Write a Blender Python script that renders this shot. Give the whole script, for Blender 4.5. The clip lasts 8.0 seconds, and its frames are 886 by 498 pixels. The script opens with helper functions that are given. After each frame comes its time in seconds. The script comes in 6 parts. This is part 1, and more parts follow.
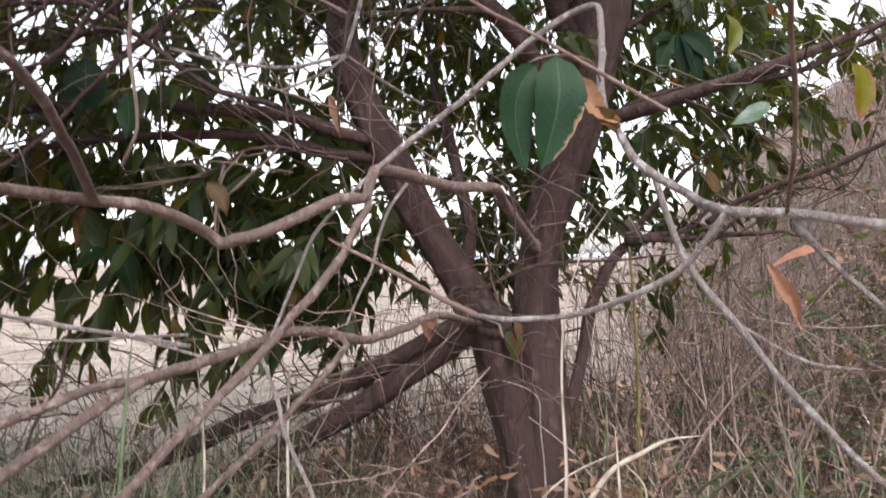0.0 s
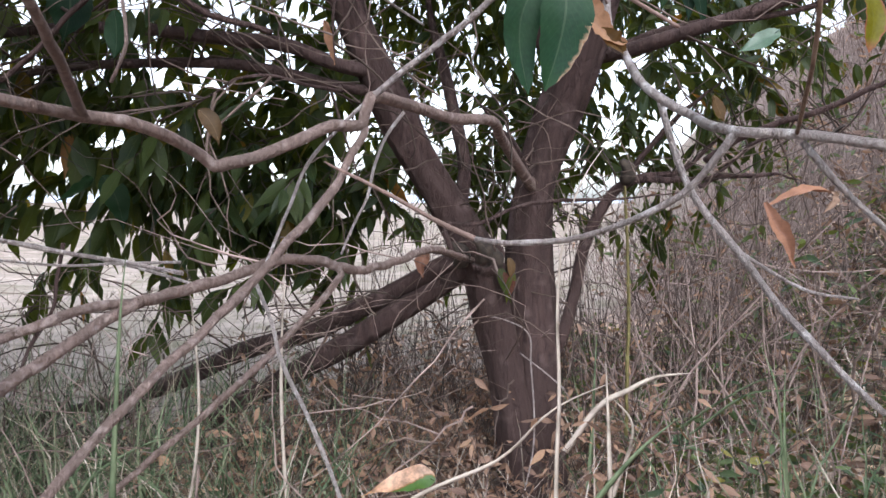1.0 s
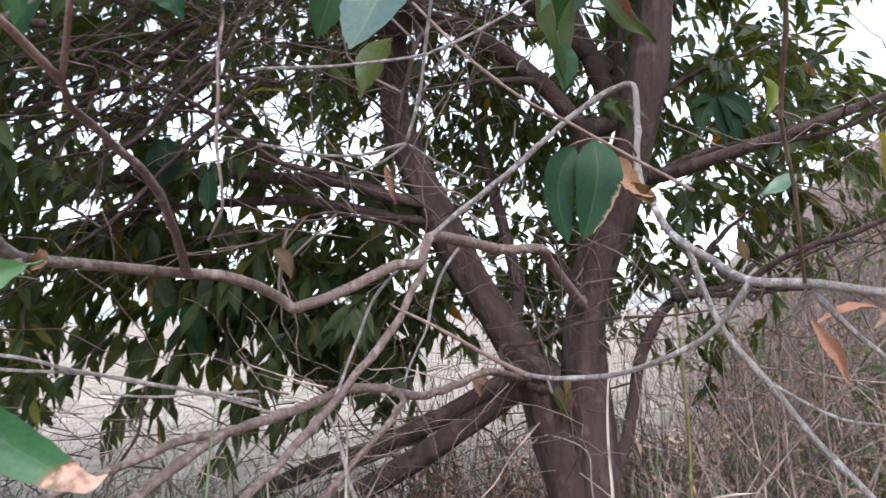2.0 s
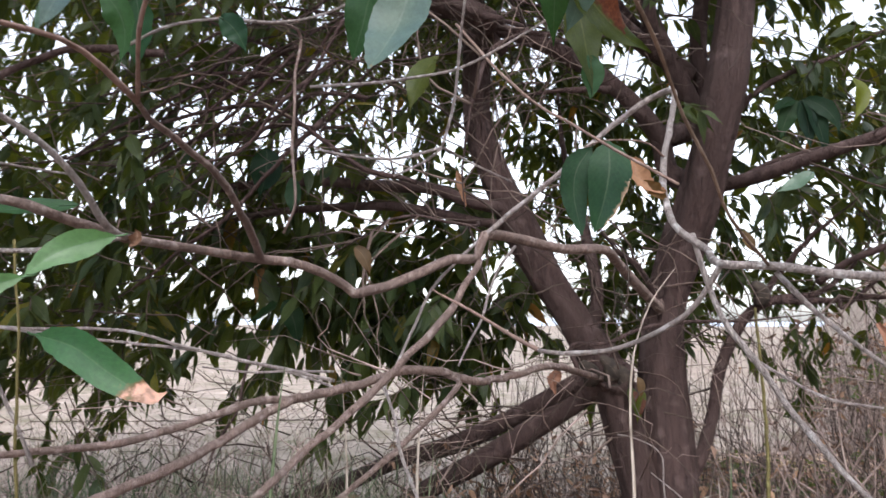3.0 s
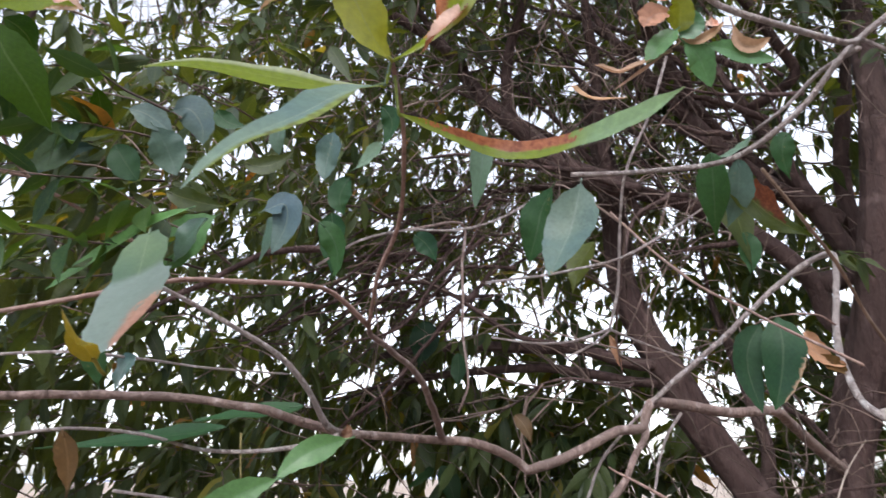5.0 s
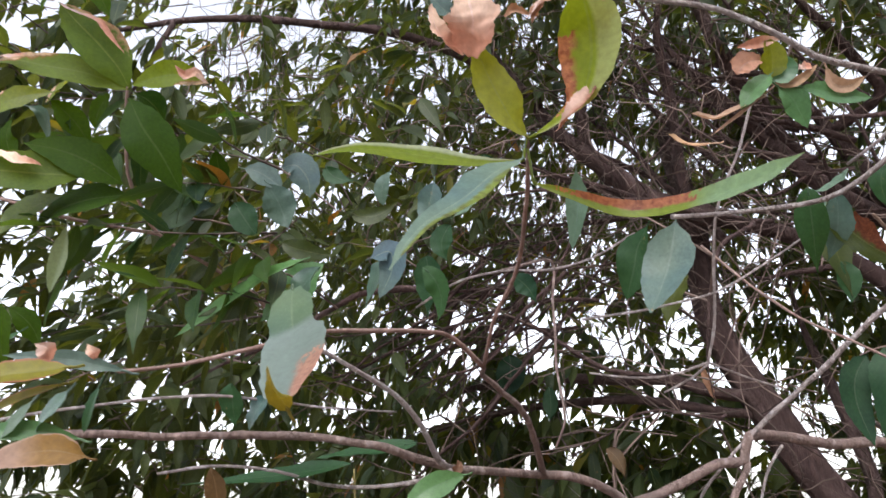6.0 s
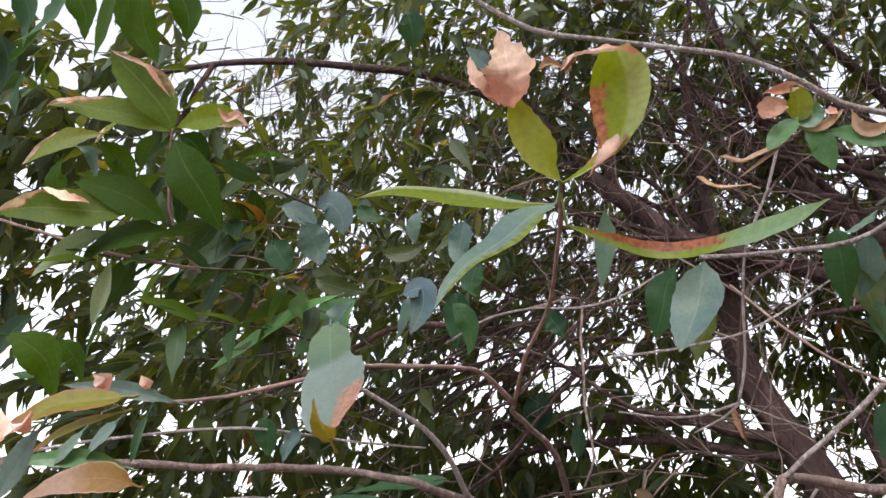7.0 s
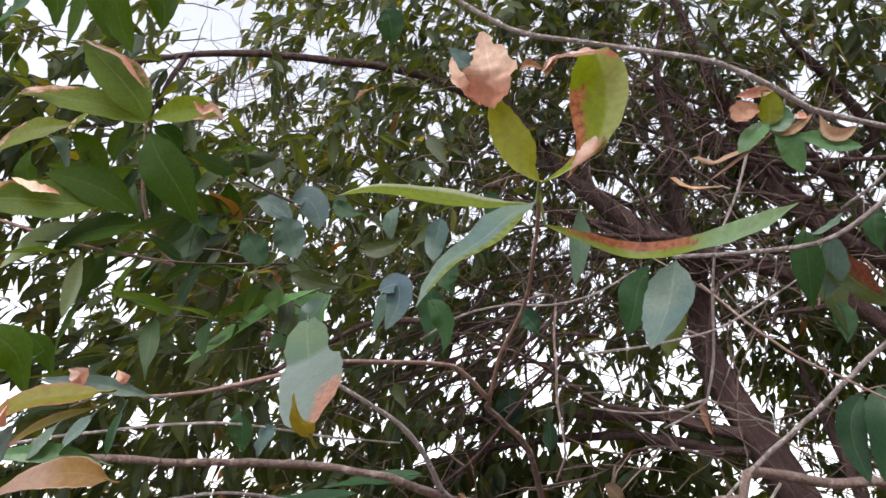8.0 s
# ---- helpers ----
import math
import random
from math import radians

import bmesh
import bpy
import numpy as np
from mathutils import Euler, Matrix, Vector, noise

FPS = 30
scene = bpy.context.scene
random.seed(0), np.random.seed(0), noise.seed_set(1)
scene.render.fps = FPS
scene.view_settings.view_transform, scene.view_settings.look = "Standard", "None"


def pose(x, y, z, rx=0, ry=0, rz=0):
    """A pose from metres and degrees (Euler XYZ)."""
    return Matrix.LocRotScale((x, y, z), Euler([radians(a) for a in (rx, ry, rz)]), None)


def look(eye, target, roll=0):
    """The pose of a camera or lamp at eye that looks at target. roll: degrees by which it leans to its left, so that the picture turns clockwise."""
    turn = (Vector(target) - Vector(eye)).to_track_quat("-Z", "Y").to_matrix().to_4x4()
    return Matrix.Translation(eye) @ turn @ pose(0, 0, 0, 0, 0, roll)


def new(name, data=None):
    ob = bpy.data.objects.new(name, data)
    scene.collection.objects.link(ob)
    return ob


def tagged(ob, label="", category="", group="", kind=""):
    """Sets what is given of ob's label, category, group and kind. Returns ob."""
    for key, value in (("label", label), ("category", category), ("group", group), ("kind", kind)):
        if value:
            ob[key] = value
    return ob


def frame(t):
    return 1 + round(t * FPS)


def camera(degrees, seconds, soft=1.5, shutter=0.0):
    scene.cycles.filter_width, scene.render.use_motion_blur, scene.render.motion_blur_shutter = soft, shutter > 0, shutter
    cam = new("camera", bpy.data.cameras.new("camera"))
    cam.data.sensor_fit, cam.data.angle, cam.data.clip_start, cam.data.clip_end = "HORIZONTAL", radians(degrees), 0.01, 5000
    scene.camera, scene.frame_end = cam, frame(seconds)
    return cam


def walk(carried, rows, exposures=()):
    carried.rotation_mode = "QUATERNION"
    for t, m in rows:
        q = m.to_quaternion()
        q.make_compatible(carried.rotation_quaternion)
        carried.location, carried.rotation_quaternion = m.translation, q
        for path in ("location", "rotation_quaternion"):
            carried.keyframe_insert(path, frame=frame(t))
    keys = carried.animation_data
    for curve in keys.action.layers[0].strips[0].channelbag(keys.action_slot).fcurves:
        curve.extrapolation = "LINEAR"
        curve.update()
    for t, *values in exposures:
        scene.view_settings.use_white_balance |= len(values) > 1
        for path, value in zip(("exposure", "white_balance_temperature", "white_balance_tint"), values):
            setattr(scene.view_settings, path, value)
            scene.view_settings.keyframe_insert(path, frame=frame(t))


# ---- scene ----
cam = camera(65.0, 8.0, soft=1.5, shutter=0.36)
PATH = [
    (0, (0.072, -0.209, 1.344), (-0.002, 1.789, 1.372), -0.9),
    (0.5, (0.056, -0.186, 1.311), (0.029, 1.811, 1.218), 0.7),
    (1, (0.06, -0.195, 1.313), (0.01, 1.8, 1.179), 0.1),
    (1.5, (0.047, -0.256, 1.366), (-0.056, 1.74, 1.436), -0.9),
    (1.7, (0.048, -0.285, 1.377), (-0.081, 1.706, 1.52), -1.1),
    (2.8, (0.217, -0.447, 1.303), (-0.258, 1.484, 1.511), -0.5),
    (3, (0.253, -0.466, 1.305), (-0.274, 1.451, 1.522), 0.2),
    (3.4, (0.28, -0.489, 1.305), (-0.36, 1.388, 1.571), -0.3),
    (3.5, (0.276, -0.49, 1.312), (-0.367, 1.385, 1.579), -0.6),
    (4, (0.268, -0.545, 1.322), (-0.356, 1.316, 1.703), 0.3),
    (4.5, (0.229, -0.577, 1.342), (-0.492, 1.218, 1.85), 0.0),
    (5, (0.215, -0.618, 1.361), (-0.622, 1.086, 1.988), -0.5),
    (5.2, (0.21, -0.628, 1.362), (-0.672, 1.05, 1.999), 0.1),
    (6.3, (0.193, -0.727, 1.361), (-0.81, 0.835, 2.107), -0.5),
    (6.5, (0.192, -0.725, 1.362), (-0.806, 0.828, 2.13), 0.0),
    (7, (0.202, -0.743, 1.353), (-0.83, 0.768, 2.16), 0.8),
    (7.5, (0.202, -0.741, 1.354), (-0.821, 0.786, 2.143), 1.6),
    (8, (0.201, -0.753, 1.352), (-0.77, 0.805, 2.148), 0.5),
]
EXPOSURES = [(0, 1.78, 6650, 13), (0.5, 1.73, 6650, 16), (1.0, 1.76, 6050, 10), (1.5, 1.9, 5850, 9), (3.0, 1.67, 6350, 11), (4.0, 1.76, 6250, 11), (5.0, 1.77, 6350, 12), (6.5, 1.74, 6550, 13), (8.0, 1.62, 6650, 14)]
walk(cam, [(t, look(eye, target, roll)) for t, eye, target, roll in PATH], EXPOSURES)

# ---- world, sun, exposure ----
world = bpy.data.worlds.new("overcast_sky")
scene.world = world
world.use_nodes = True
wn = world.node_tree
sky = wn.nodes.new("ShaderNodeTexSky")
sky.sky_type, sky.sun_disc = "NISHITA", False
sky.sun_elevation, sky.sun_rotation = radians(48), radians(160)
sky.air_density, sky.dust_density, sky.ozone_density = 1.0, 2.2, 1.5
veil = wn.nodes.new("ShaderNodeHueSaturation")
veil.inputs["Saturation"].default_value = 0.33
wn.links.new(sky.outputs["Color"], veil.inputs["Color"])
wn.links.new(veil.outputs["Color"], wn.nodes["Background"].inputs["Color"])
wn.nodes["Background"].inputs["Strength"].default_value = 0.15
sun = new("sun", bpy.data.lights.new("sun", "SUN"))
sun.data.energy, sun.data.angle, sun.data.color = 0.5, radians(40), (1.0, 0.98, 0.96)
sun.matrix_world = look((26 * math.sin(radians(160)), 26 * math.cos(radians(160)), 29), (0, 0, 0))


# ---- materials ----
def material(name):
    m = bpy.data.materials.new(name)
    m.use_nodes = True
    return m, m.node_tree, m.node_tree.nodes["Principled BSDF"]


def node(tree, kind, **values):
    n = tree.nodes.new(kind)
    for key, value in values.items():
        n.inputs[key.replace("_", " ")].default_value = value
    return n


def ramp(tree, source, stops):
    n = tree.nodes.new("ShaderNodeValToRGB")
    while len(n.color_ramp.elements) < len(stops):
        n.color_ramp.elements.new(0.5)
    for e, (at, colour) in zip(n.color_ramp.elements, stops):
        e.position, e.color = at, (*colour, 1)
    tree.links.new(source, n.inputs[0])
    return n.outputs[0]


def mix(tree, factor, a, b, how="MIX"):
    n = tree.nodes.new("ShaderNodeMix")
    n.data_type, n.blend_type = "RGBA", how
    for socket, value in ((n.inputs[0], factor), (n.inputs[6], a), (n.inputs[7], b)):
        if isinstance(value, bpy.types.NodeSocket):
            tree.links.new(value, socket)
        elif isinstance(value, tuple):
            socket.default_value = (*value, 1)
        else:
            socket.default_value = value
    return n.outputs[2]


def calc(tree, operation, a, b=0.0):
    n = tree.nodes.new("ShaderNodeMath")
    n.operation = operation
    for socket, value in ((n.inputs[0], a), (n.inputs[1], b)):
        if isinstance(value, bpy.types.NodeSocket):
            tree.links.new(value, socket)
        else:
            socket.default_value = value
    return n.outputs[0]


def bark_material(name, dark, light, scale, relief, rough=0.85):
    m, t, p = material(name)
    coords = t.nodes.new("ShaderNodeTexCoord")
    stretch = t.nodes.new("ShaderNodeMapping")
    stretch.inputs["Scale"].default_value = (1, 1, 0.3)
    t.links.new(coords.outputs["Object"], stretch.inputs["Vector"])
    grain = node(t, "ShaderNodeTexNoise", Scale=scale, Detail=8.0, Roughness=0.65)
    blotch = node(t, "ShaderNodeTexNoise", Scale=scale * 0.12, Detail=4.0)
    lichen = node(t, "ShaderNodeTexNoise", Scale=scale * 0.45, Detail=6.0)
    t.links.new(stretch.outputs[0], grain.inputs["Vector"])
    t.links.new(coords.outputs["Object"], blotch.inputs["Vector"])
    t.links.new(coords.outputs["Object"], lichen.inputs["Vector"])
    a = ramp(t, grain.outputs[0], [(0.3, dark), (0.68, light)])
    b = mix(t, ramp(t, blotch.outputs[0], [(0.42, (0, 0, 0)), (0.62, (1, 1, 1))]), a, tuple(0.6 * c for c in light))
    crack = t.nodes.new("ShaderNodeTexVoronoi")
    crack.feature = "DISTANCE_TO_EDGE"
    crack.inputs["Scale"].default_value = scale * 1.1
    long_ways = t.nodes.new("ShaderNodeMapping")
    long_ways.inputs["Scale"].default_value = (1, 1, 0.16)
    wobble = t.nodes.new("ShaderNodeVectorMath")
    wobble.operation = "MULTIPLY_ADD"
    wobble.inputs[1].default_value = (0.03, 0.03, 0.03)
    t.links.new(grain.outputs["Color"], wobble.inputs[0])
    t.links.new(coords.outputs["Object"], wobble.inputs[2])
    t.links.new(wobble.outputs[0], long_ways.inputs["Vector"])
    t.links.new(long_ways.outputs[0], crack.inputs["Vector"])
    fissure = ramp(t, crack.outputs["Distance"], [(0.0, (0.16, 0.16, 0.16)), (0.06, (0, 0, 0))])
    b = mix(t, fissure, b, tuple(0.6 * c for c in dark))
    pale = tuple(min(1, k * c) for c, k in zip(light, (1.45, 1.62, 1.72)))
    c = mix(t, ramp(t, lichen.outputs[0], [(0.55, (0, 0, 0)), (0.7, (0.55, 0.55, 0.55))]), b, pale)
    t.links.new(c, p.inputs["Base Color"])
    p.inputs["Roughness"].default_value = rough
    p.inputs["Specular IOR Level"].default_value = 0.25
    bump = node(t, "ShaderNodeBump", Strength=relief, Distance=0.03)
    t.links.new(calc(t, "SUBTRACT", grain.outputs[0], calc(t, "MULTIPLY", fissure, 0.5)), bump.inputs["Height"])
    t.links.new(bump.outputs[0], p.inputs["Normal"])
    return m


def leaf_material(name, face, shine_through, brown=0.0, brown_colour=(0.33, 0.15, 0.07), through_part=0.35, island=False, rough=0.4, turning=True, rusty_base=False, lop=0.9, rim=None, second=None, patch=None, sheen=0.45):
    """Blade with a pale midrib and side veins; brown: how far the dead tip reaches down the blade."""
    m, t, p = material(name)
    uv = t.nodes.new("ShaderNodeUVMap")
    uv.uv_map = "blade"
    part_xy = t.nodes.new("ShaderNodeSeparateXYZ")
    t.links.new(uv.outputs[0], part_xy.inputs[0])
    u, v = part_xy.outputs[0], part_xy.outputs[1]
    off = calc(t, "ABSOLUTE", calc(t, "SUBTRACT", u, 0.5))
    if island:
        chance = t.nodes.new("ShaderNodeNewGeometry").outputs["Random Per Island"]
    else:
        chance = t.nodes.new("ShaderNodeObjectInfo").outputs["Random"]
    coords = t.nodes.new("ShaderNodeTexCoord")
    spots = node(t, "ShaderNodeTexNoise", Scale=38.0, Detail=5.0, Roughness=0.6)
    t.links.new(coords.outputs["Object"], spots.inputs["Vector"])
    crisp = node(t, "ShaderNodeTexNoise", Scale=150.0, Detail=5.0, Roughness=0.65)
    t.links.new(coords.outputs["Object"], crisp.inputs["Vector"])
    cloud = node(t, "ShaderNodeTexNoise", Scale=9.0, Detail=3.0)
    t.links.new(coords.outputs["Object"], cloud.inputs["Vector"])
    tone = mix(t, chance, tuple(k * c for c, k in zip(face, (0.42, 0.62, 1.05) if face[1] > face[0] else (0.42, 0.40, 0.38))), tuple(min(1, k * c) for c, k in zip(face, (1.6, 1.5, 1.1))))
    tone = mix(t, ramp(t, cloud.outputs[0], [(0.35, (0, 0, 0)), (0.7, (0.6, 0.6, 0.6))]), tone, tuple(min(1, c * k) for c, k in zip(face, (1.3, 1.25, 1.0) if face[1] > face[0] else (1.12, 1.08, 1.05))))
    if island and turning:
        tone = mix(t, ramp(t, chance, [(0.972, (0, 0, 0)), (0.98, (0.6, 0.6, 0.6))]), tone, (face[0] * 2.6 + 0.05, face[1] * 1.7 + 0.03, face[2] * 0.7))
        tone = mix(t, ramp(t, chance, [(0.993, (0, 0, 0)), (0.997, (0.9, 0.9, 0.9))]), tone, (0.2, 0.10, 0.04))
    vein = calc(t, "ABSOLUTE", calc(t, "SINE", calc(t, "ADD", calc(t, "MULTIPLY", v, 42.0), calc(t, "MULTIPLY", off, -26.0))))
    veins = calc(t, "MULTIPLY", calc(t, "LESS_THAN", vein, 0.13), 0.16)
    rib = calc(t, "MAXIMUM", calc(t, "MULTIPLY", calc(t, "LESS_THAN", off, 0.022), 0.6), veins)
    tone = mix(t, rib, tone, tuple(min(1, 1.1 * c + 0.03) for c in face))
    if brown:
        lopsided = calc(t, "MULTIPLY", calc(t, "SUBTRACT", u, 0.5), lop)
        reach = calc(t, "ADD", calc(t, "ADD", v, lopsided), calc(t, "MULTIPLY", calc(t, "SUBTRACT", spots.outputs[0], 0.5), 0.5))
        dead = ramp(t, reach, [(max(0.02, 1.2 - brown), (0, 0, 0)), (min(0.99, 1.26 - brown), (1, 1, 1))])
        scorch = ramp(t, reach, [(max(0.02, 1.14 - brown), (0, 0, 0)), (min(0.98, 1.22 - brown), (0.8, 0.8, 0.8))])
        tone = mix(t, scorch, tone, (0.22, 0.075, 0.03))
        dry = mix(t, ramp(t, spots.outputs[0], [(0.36, (0, 0, 0)), (0.62, (1, 1, 1))]), tuple(0.5 * c for c in brown_colour), tuple(min(1, 1.2 * c) for c in brown_colour))
        tone = mix(t, dead, tone, dry)
    if rusty_base:
        reach = calc(t, "ADD", v, calc(t, "MULTIPLY", calc(t, "SUBTRACT", cloud.outputs[0], 0.5), 1.4))
        tone = mix(t, ramp(t, reach, [(0.3, (0.95, 0.95, 0.95)), (0.62, (0, 0, 0))]), tone, (0.42, 0.19, 0.12))
    if second:
        # another colour over part of the blade: axis (0 across, 1 along), from, to
        axis, low, high, other = second
        where = calc(t, "ADD", u if axis == 0 else v, calc(t, "MULTIPLY", calc(t, "SUBTRACT", cloud.outputs[0], 0.5), 0.25))
        tone = mix(t, ramp(t, where, [(low, (0, 0, 0)), (high, (1, 1, 1))]), tone, other)
    if patch:
        # a dead stretch of one edge: side (0 or 1), how wide, from, to
        side, reach, start, end = patch
        edge = calc(t, "SUBTRACT", 1.0, u) if side else u
        ragged = calc(t, "MULTIPLY", calc(t, "ADD", calc(t, "SUBTRACT", spots.outputs[0], 0.5), calc(t, "MULTIPLY", calc(t, "SUBTRACT", crisp.outputs[0], 0.5), 0.6)), 0.4)
        near = ramp(t, calc(t, "ADD", edge, ragged), [(max(0.0, reach - 0.11), (1, 1, 1)), (reach + 0.02, (0, 0, 0))])
        band = calc(t, "MULTIPLY", calc(t, "GREATER_THAN", calc(t, "ADD", v, ragged), start), calc(t, "LESS_THAN", calc(t, "ADD", v, ragged), end))
        dry = mix(t, ramp(t, crisp.outputs[0], [(0.34, (0, 0, 0)), (0.62, (1, 1, 1))]), tuple(c * k for c, k in zip(brown_colour, (0.6, 0.48, 0.42))), brown_colour)
        tone = mix(t, calc(t, "MULTIPLY", near, band), tone, dry)
    if rim:
        # pale dry margin
        edge = calc(t, "SUBTRACT", 0.5, off)
        ragged = calc(t, "MULTIPLY", calc(t, "SUBTRACT", spots.outputs[0], 0.5), 0.3)
        tone = mix(t, ramp(t, calc(t, "ADD", edge, ragged), [(0.03, (1, 1, 1)), (rim, (0, 0, 0))]), tone, brown_colour)
    worn = ramp(t, crisp.outputs[0], [(0.3, (0.72, 0.72, 0.72)), (0.7, (1.2, 1.2, 1.2))])
    tone = mix(t, 0.7, tone, worn, "MULTIPLY")
    speck = ramp(t, spots.outputs[0], [(0.70, (0, 0, 0)), (0.76, (0.55, 0.55, 0.55))])
    tone = mix(t, speck, tone, (0.2, 0.13, 0.06))
    t.links.new(tone, p.inputs["Base Color"])
    p.inputs["Roughness"].default_value = rough
    p.inputs["Specular IOR Level"].default_value = sheen
    bump = node(t, "ShaderNodeBump", Strength=0.35, Distance=0.004)
    t.links.new(calc(t, "ADD", cloud.outputs[0], calc(t, "MULTIPLY", rib, -0.5)), bump.inputs["Height"])
    t.links.new(bump.outputs[0], p.inputs["Normal"])
    back = t.nodes.new("ShaderNodeBsdfTranslucent")
    glow = mix(t, 1.0, tone, shine_through, "MULTIPLY")
    t.links.new(glow, back.inputs["Color"])
    both = t.nodes.new("ShaderNodeMixShader")
    both.inputs[0].default_value = through_part
    t.links.new(p.outputs[0], both.inputs[1])
    t.links.new(back.outputs[0], both.inputs[2])
    t.links.new(both.outputs[0], t.nodes["Material Output"].inputs["Surface"])
    return m


def blade_material(name, low, high, rough=0.7):
    """Stalks and blades: each one its own shade."""
    m, t, p = material(name)
    chance = t.nodes.new("ShaderNodeNewGeometry").outputs["Random Per Island"]
    coords = t.nodes.new("ShaderNodeTexCoord")
    stain = node(t, "ShaderNodeTexNoise", Scale=14.0, Detail=5.0)
    t.links.new(coords.outputs["Object"], stain.inputs["Vector"])
    c = mix(t, chance, low, high)
    c = mix(t, ramp(t, stain.outputs[0], [(0.46, (0, 0, 0)), (0.66, (0.75, 0.75, 0.75))]), c, tuple(0.55 * k for k in low))
    t.links.new(c, p.inputs["Base Color"])
    p.inputs["Roughness"].default_value = rough
    p.inputs["Specular IOR Level"].default_value = 0.2
    return m


def ground_material():
    m, t, p = material("dry_soil_and_field")
    coords = t.nodes.new("ShaderNodeTexCoord")
    xyz = t.nodes.new("ShaderNodeSeparateXYZ")
    t.links.new(coords.outputs["Object"], xyz.inputs[0])
    fine = node(t, "ShaderNodeTexNoise", Scale=9.0, Detail=10.0, Roughness=0.7)
    wide = node(t, "ShaderNodeTexNoise", Scale=0.5, Detail=6.0)
    far = node(t, "ShaderNodeTexNoise", Scale=0.035, Detail=6.0)
    for n in (fine, wide, far):
        t.links.new(coords.outputs["Object"], n.inputs["Vector"])
    soil = ramp(t, fine.outputs[0], [(0.3, (0.09, 0.066, 0.055)), (0.52, (0.24, 0.18, 0.155)), (0.72, (0.42, 0.345, 0.30))])
    stubble = ramp(t, fine.outputs[0], [(0.3, (0.24, 0.20, 0.17)), (0.7, (0.40, 0.34, 0.30))])
    stubble = mix(t, ramp(t, far.outputs[0], [(0.4, (0, 0, 0)), (0.62, (0.75, 0.75, 0.75))]), stubble, (0.32, 0.24, 0.20))
    mottle = node(t, "ShaderNodeTexNoise", Scale=1.7, Detail=7.0, Roughness=0.65)
    t.links.new(coords.outputs["Object"], mottle.inputs["Vector"])
    stubble = mix(t, ramp(t, mottle.outputs[0], [(0.36, (0.85, 0.85, 0.85)), (0.5, (0, 0, 0))]), stubble, (0.17, 0.155, 0.105))
    stubble = mix(t, ramp(t, mottle.outputs[0], [(0.55, (0, 0, 0)), (0.68, (0.8, 0.8, 0.8))]), stubble, (0.50, 0.42, 0.36))
    stubble = mix(t, ramp(t, wide.outputs[0], [(0.5, (0, 0, 0)), (0.72, (0.5, 0.5, 0.5))]), stubble, (0.2, 0.19, 0.13))
    edge = calc(t, "ADD", calc(t, "SUBTRACT", xyz.outputs[1], calc(t, "MULTIPLY", calc(t, "MAXIMUM", xyz.outputs[0], 0.0), 2.2)), calc(t, "MULTIPLY", wide.outputs[0], 1.6))
    n = t.nodes.new("ShaderNodeMapRange")
    n.inputs["From Min"].default_value, n.inputs["From Max"].default_value = 4.5, 5.6
    t.links.new(edge, n.inputs[0])
    t.links.new(mix(t, n.outputs[0], soil, stubble), p.inputs["Base Color"])
    p.inputs["Roughness"].default_value = 0.95
    p.inputs["Specular IOR Level"].default_value = 0.1
    bump = node(t, "ShaderNodeBump", Strength=0.6, Distance=0.03)
    t.links.new(fine.outputs[0], bump.inputs["Height"])
    t.links.new(bump.outputs[0], p.inputs["Normal"])
    return m


def plain_material(name, low, high, scale, rough=0.8, metal=0.0):
    m, t, p = material(name)
    coords = t.nodes.new("ShaderNodeTexCoord")
    n = node(t, "ShaderNodeTexNoise", Scale=scale, Detail=6.0)
    t.links.new(coords.outputs["Object"], n.inputs["Vector"])
    t.links.new(ramp(t, n.outputs[0], [(0.35, low), (0.65, high)]), p.inputs["Base Color"])
    p.inputs["Roughness"].default_value, p.inputs["Metallic"].default_value = rough, metal
    return m


BARK = {
    "bark": bark_material("brown_bark", (0.023, 0.0138, 0.0132), (0.102, 0.065, 0.060), 26, 1.0),
    "twig": bark_material("pale_twig_bark", (0.125, 0.084, 0.072), (0.37, 0.275, 0.245), 75, 0.9),
    "pale": bark_material("weathered_twig_bark", (0.18, 0.15, 0.143), (0.56, 0.49, 0.47), 85, 1.0),
    "reddish": bark_material("reddish_twig_bark", (0.13, 0.077, 0.062), (0.30, 0.205, 0.175), 70, 0.4),
    "olive": bark_material("olive_stem_bark", (0.08, 0.07, 0.025), (0.2, 0.17, 0.07), 60, 0.3),
    "dark": bark_material("dark_twig_bark", (0.10, 0.065, 0.045), (0.23, 0.16, 0.12), 60, 0.5),
}
SUNNY = (2.5, 1.9, 0.45)
DEAD = (0.50, 0.37, 0.335)
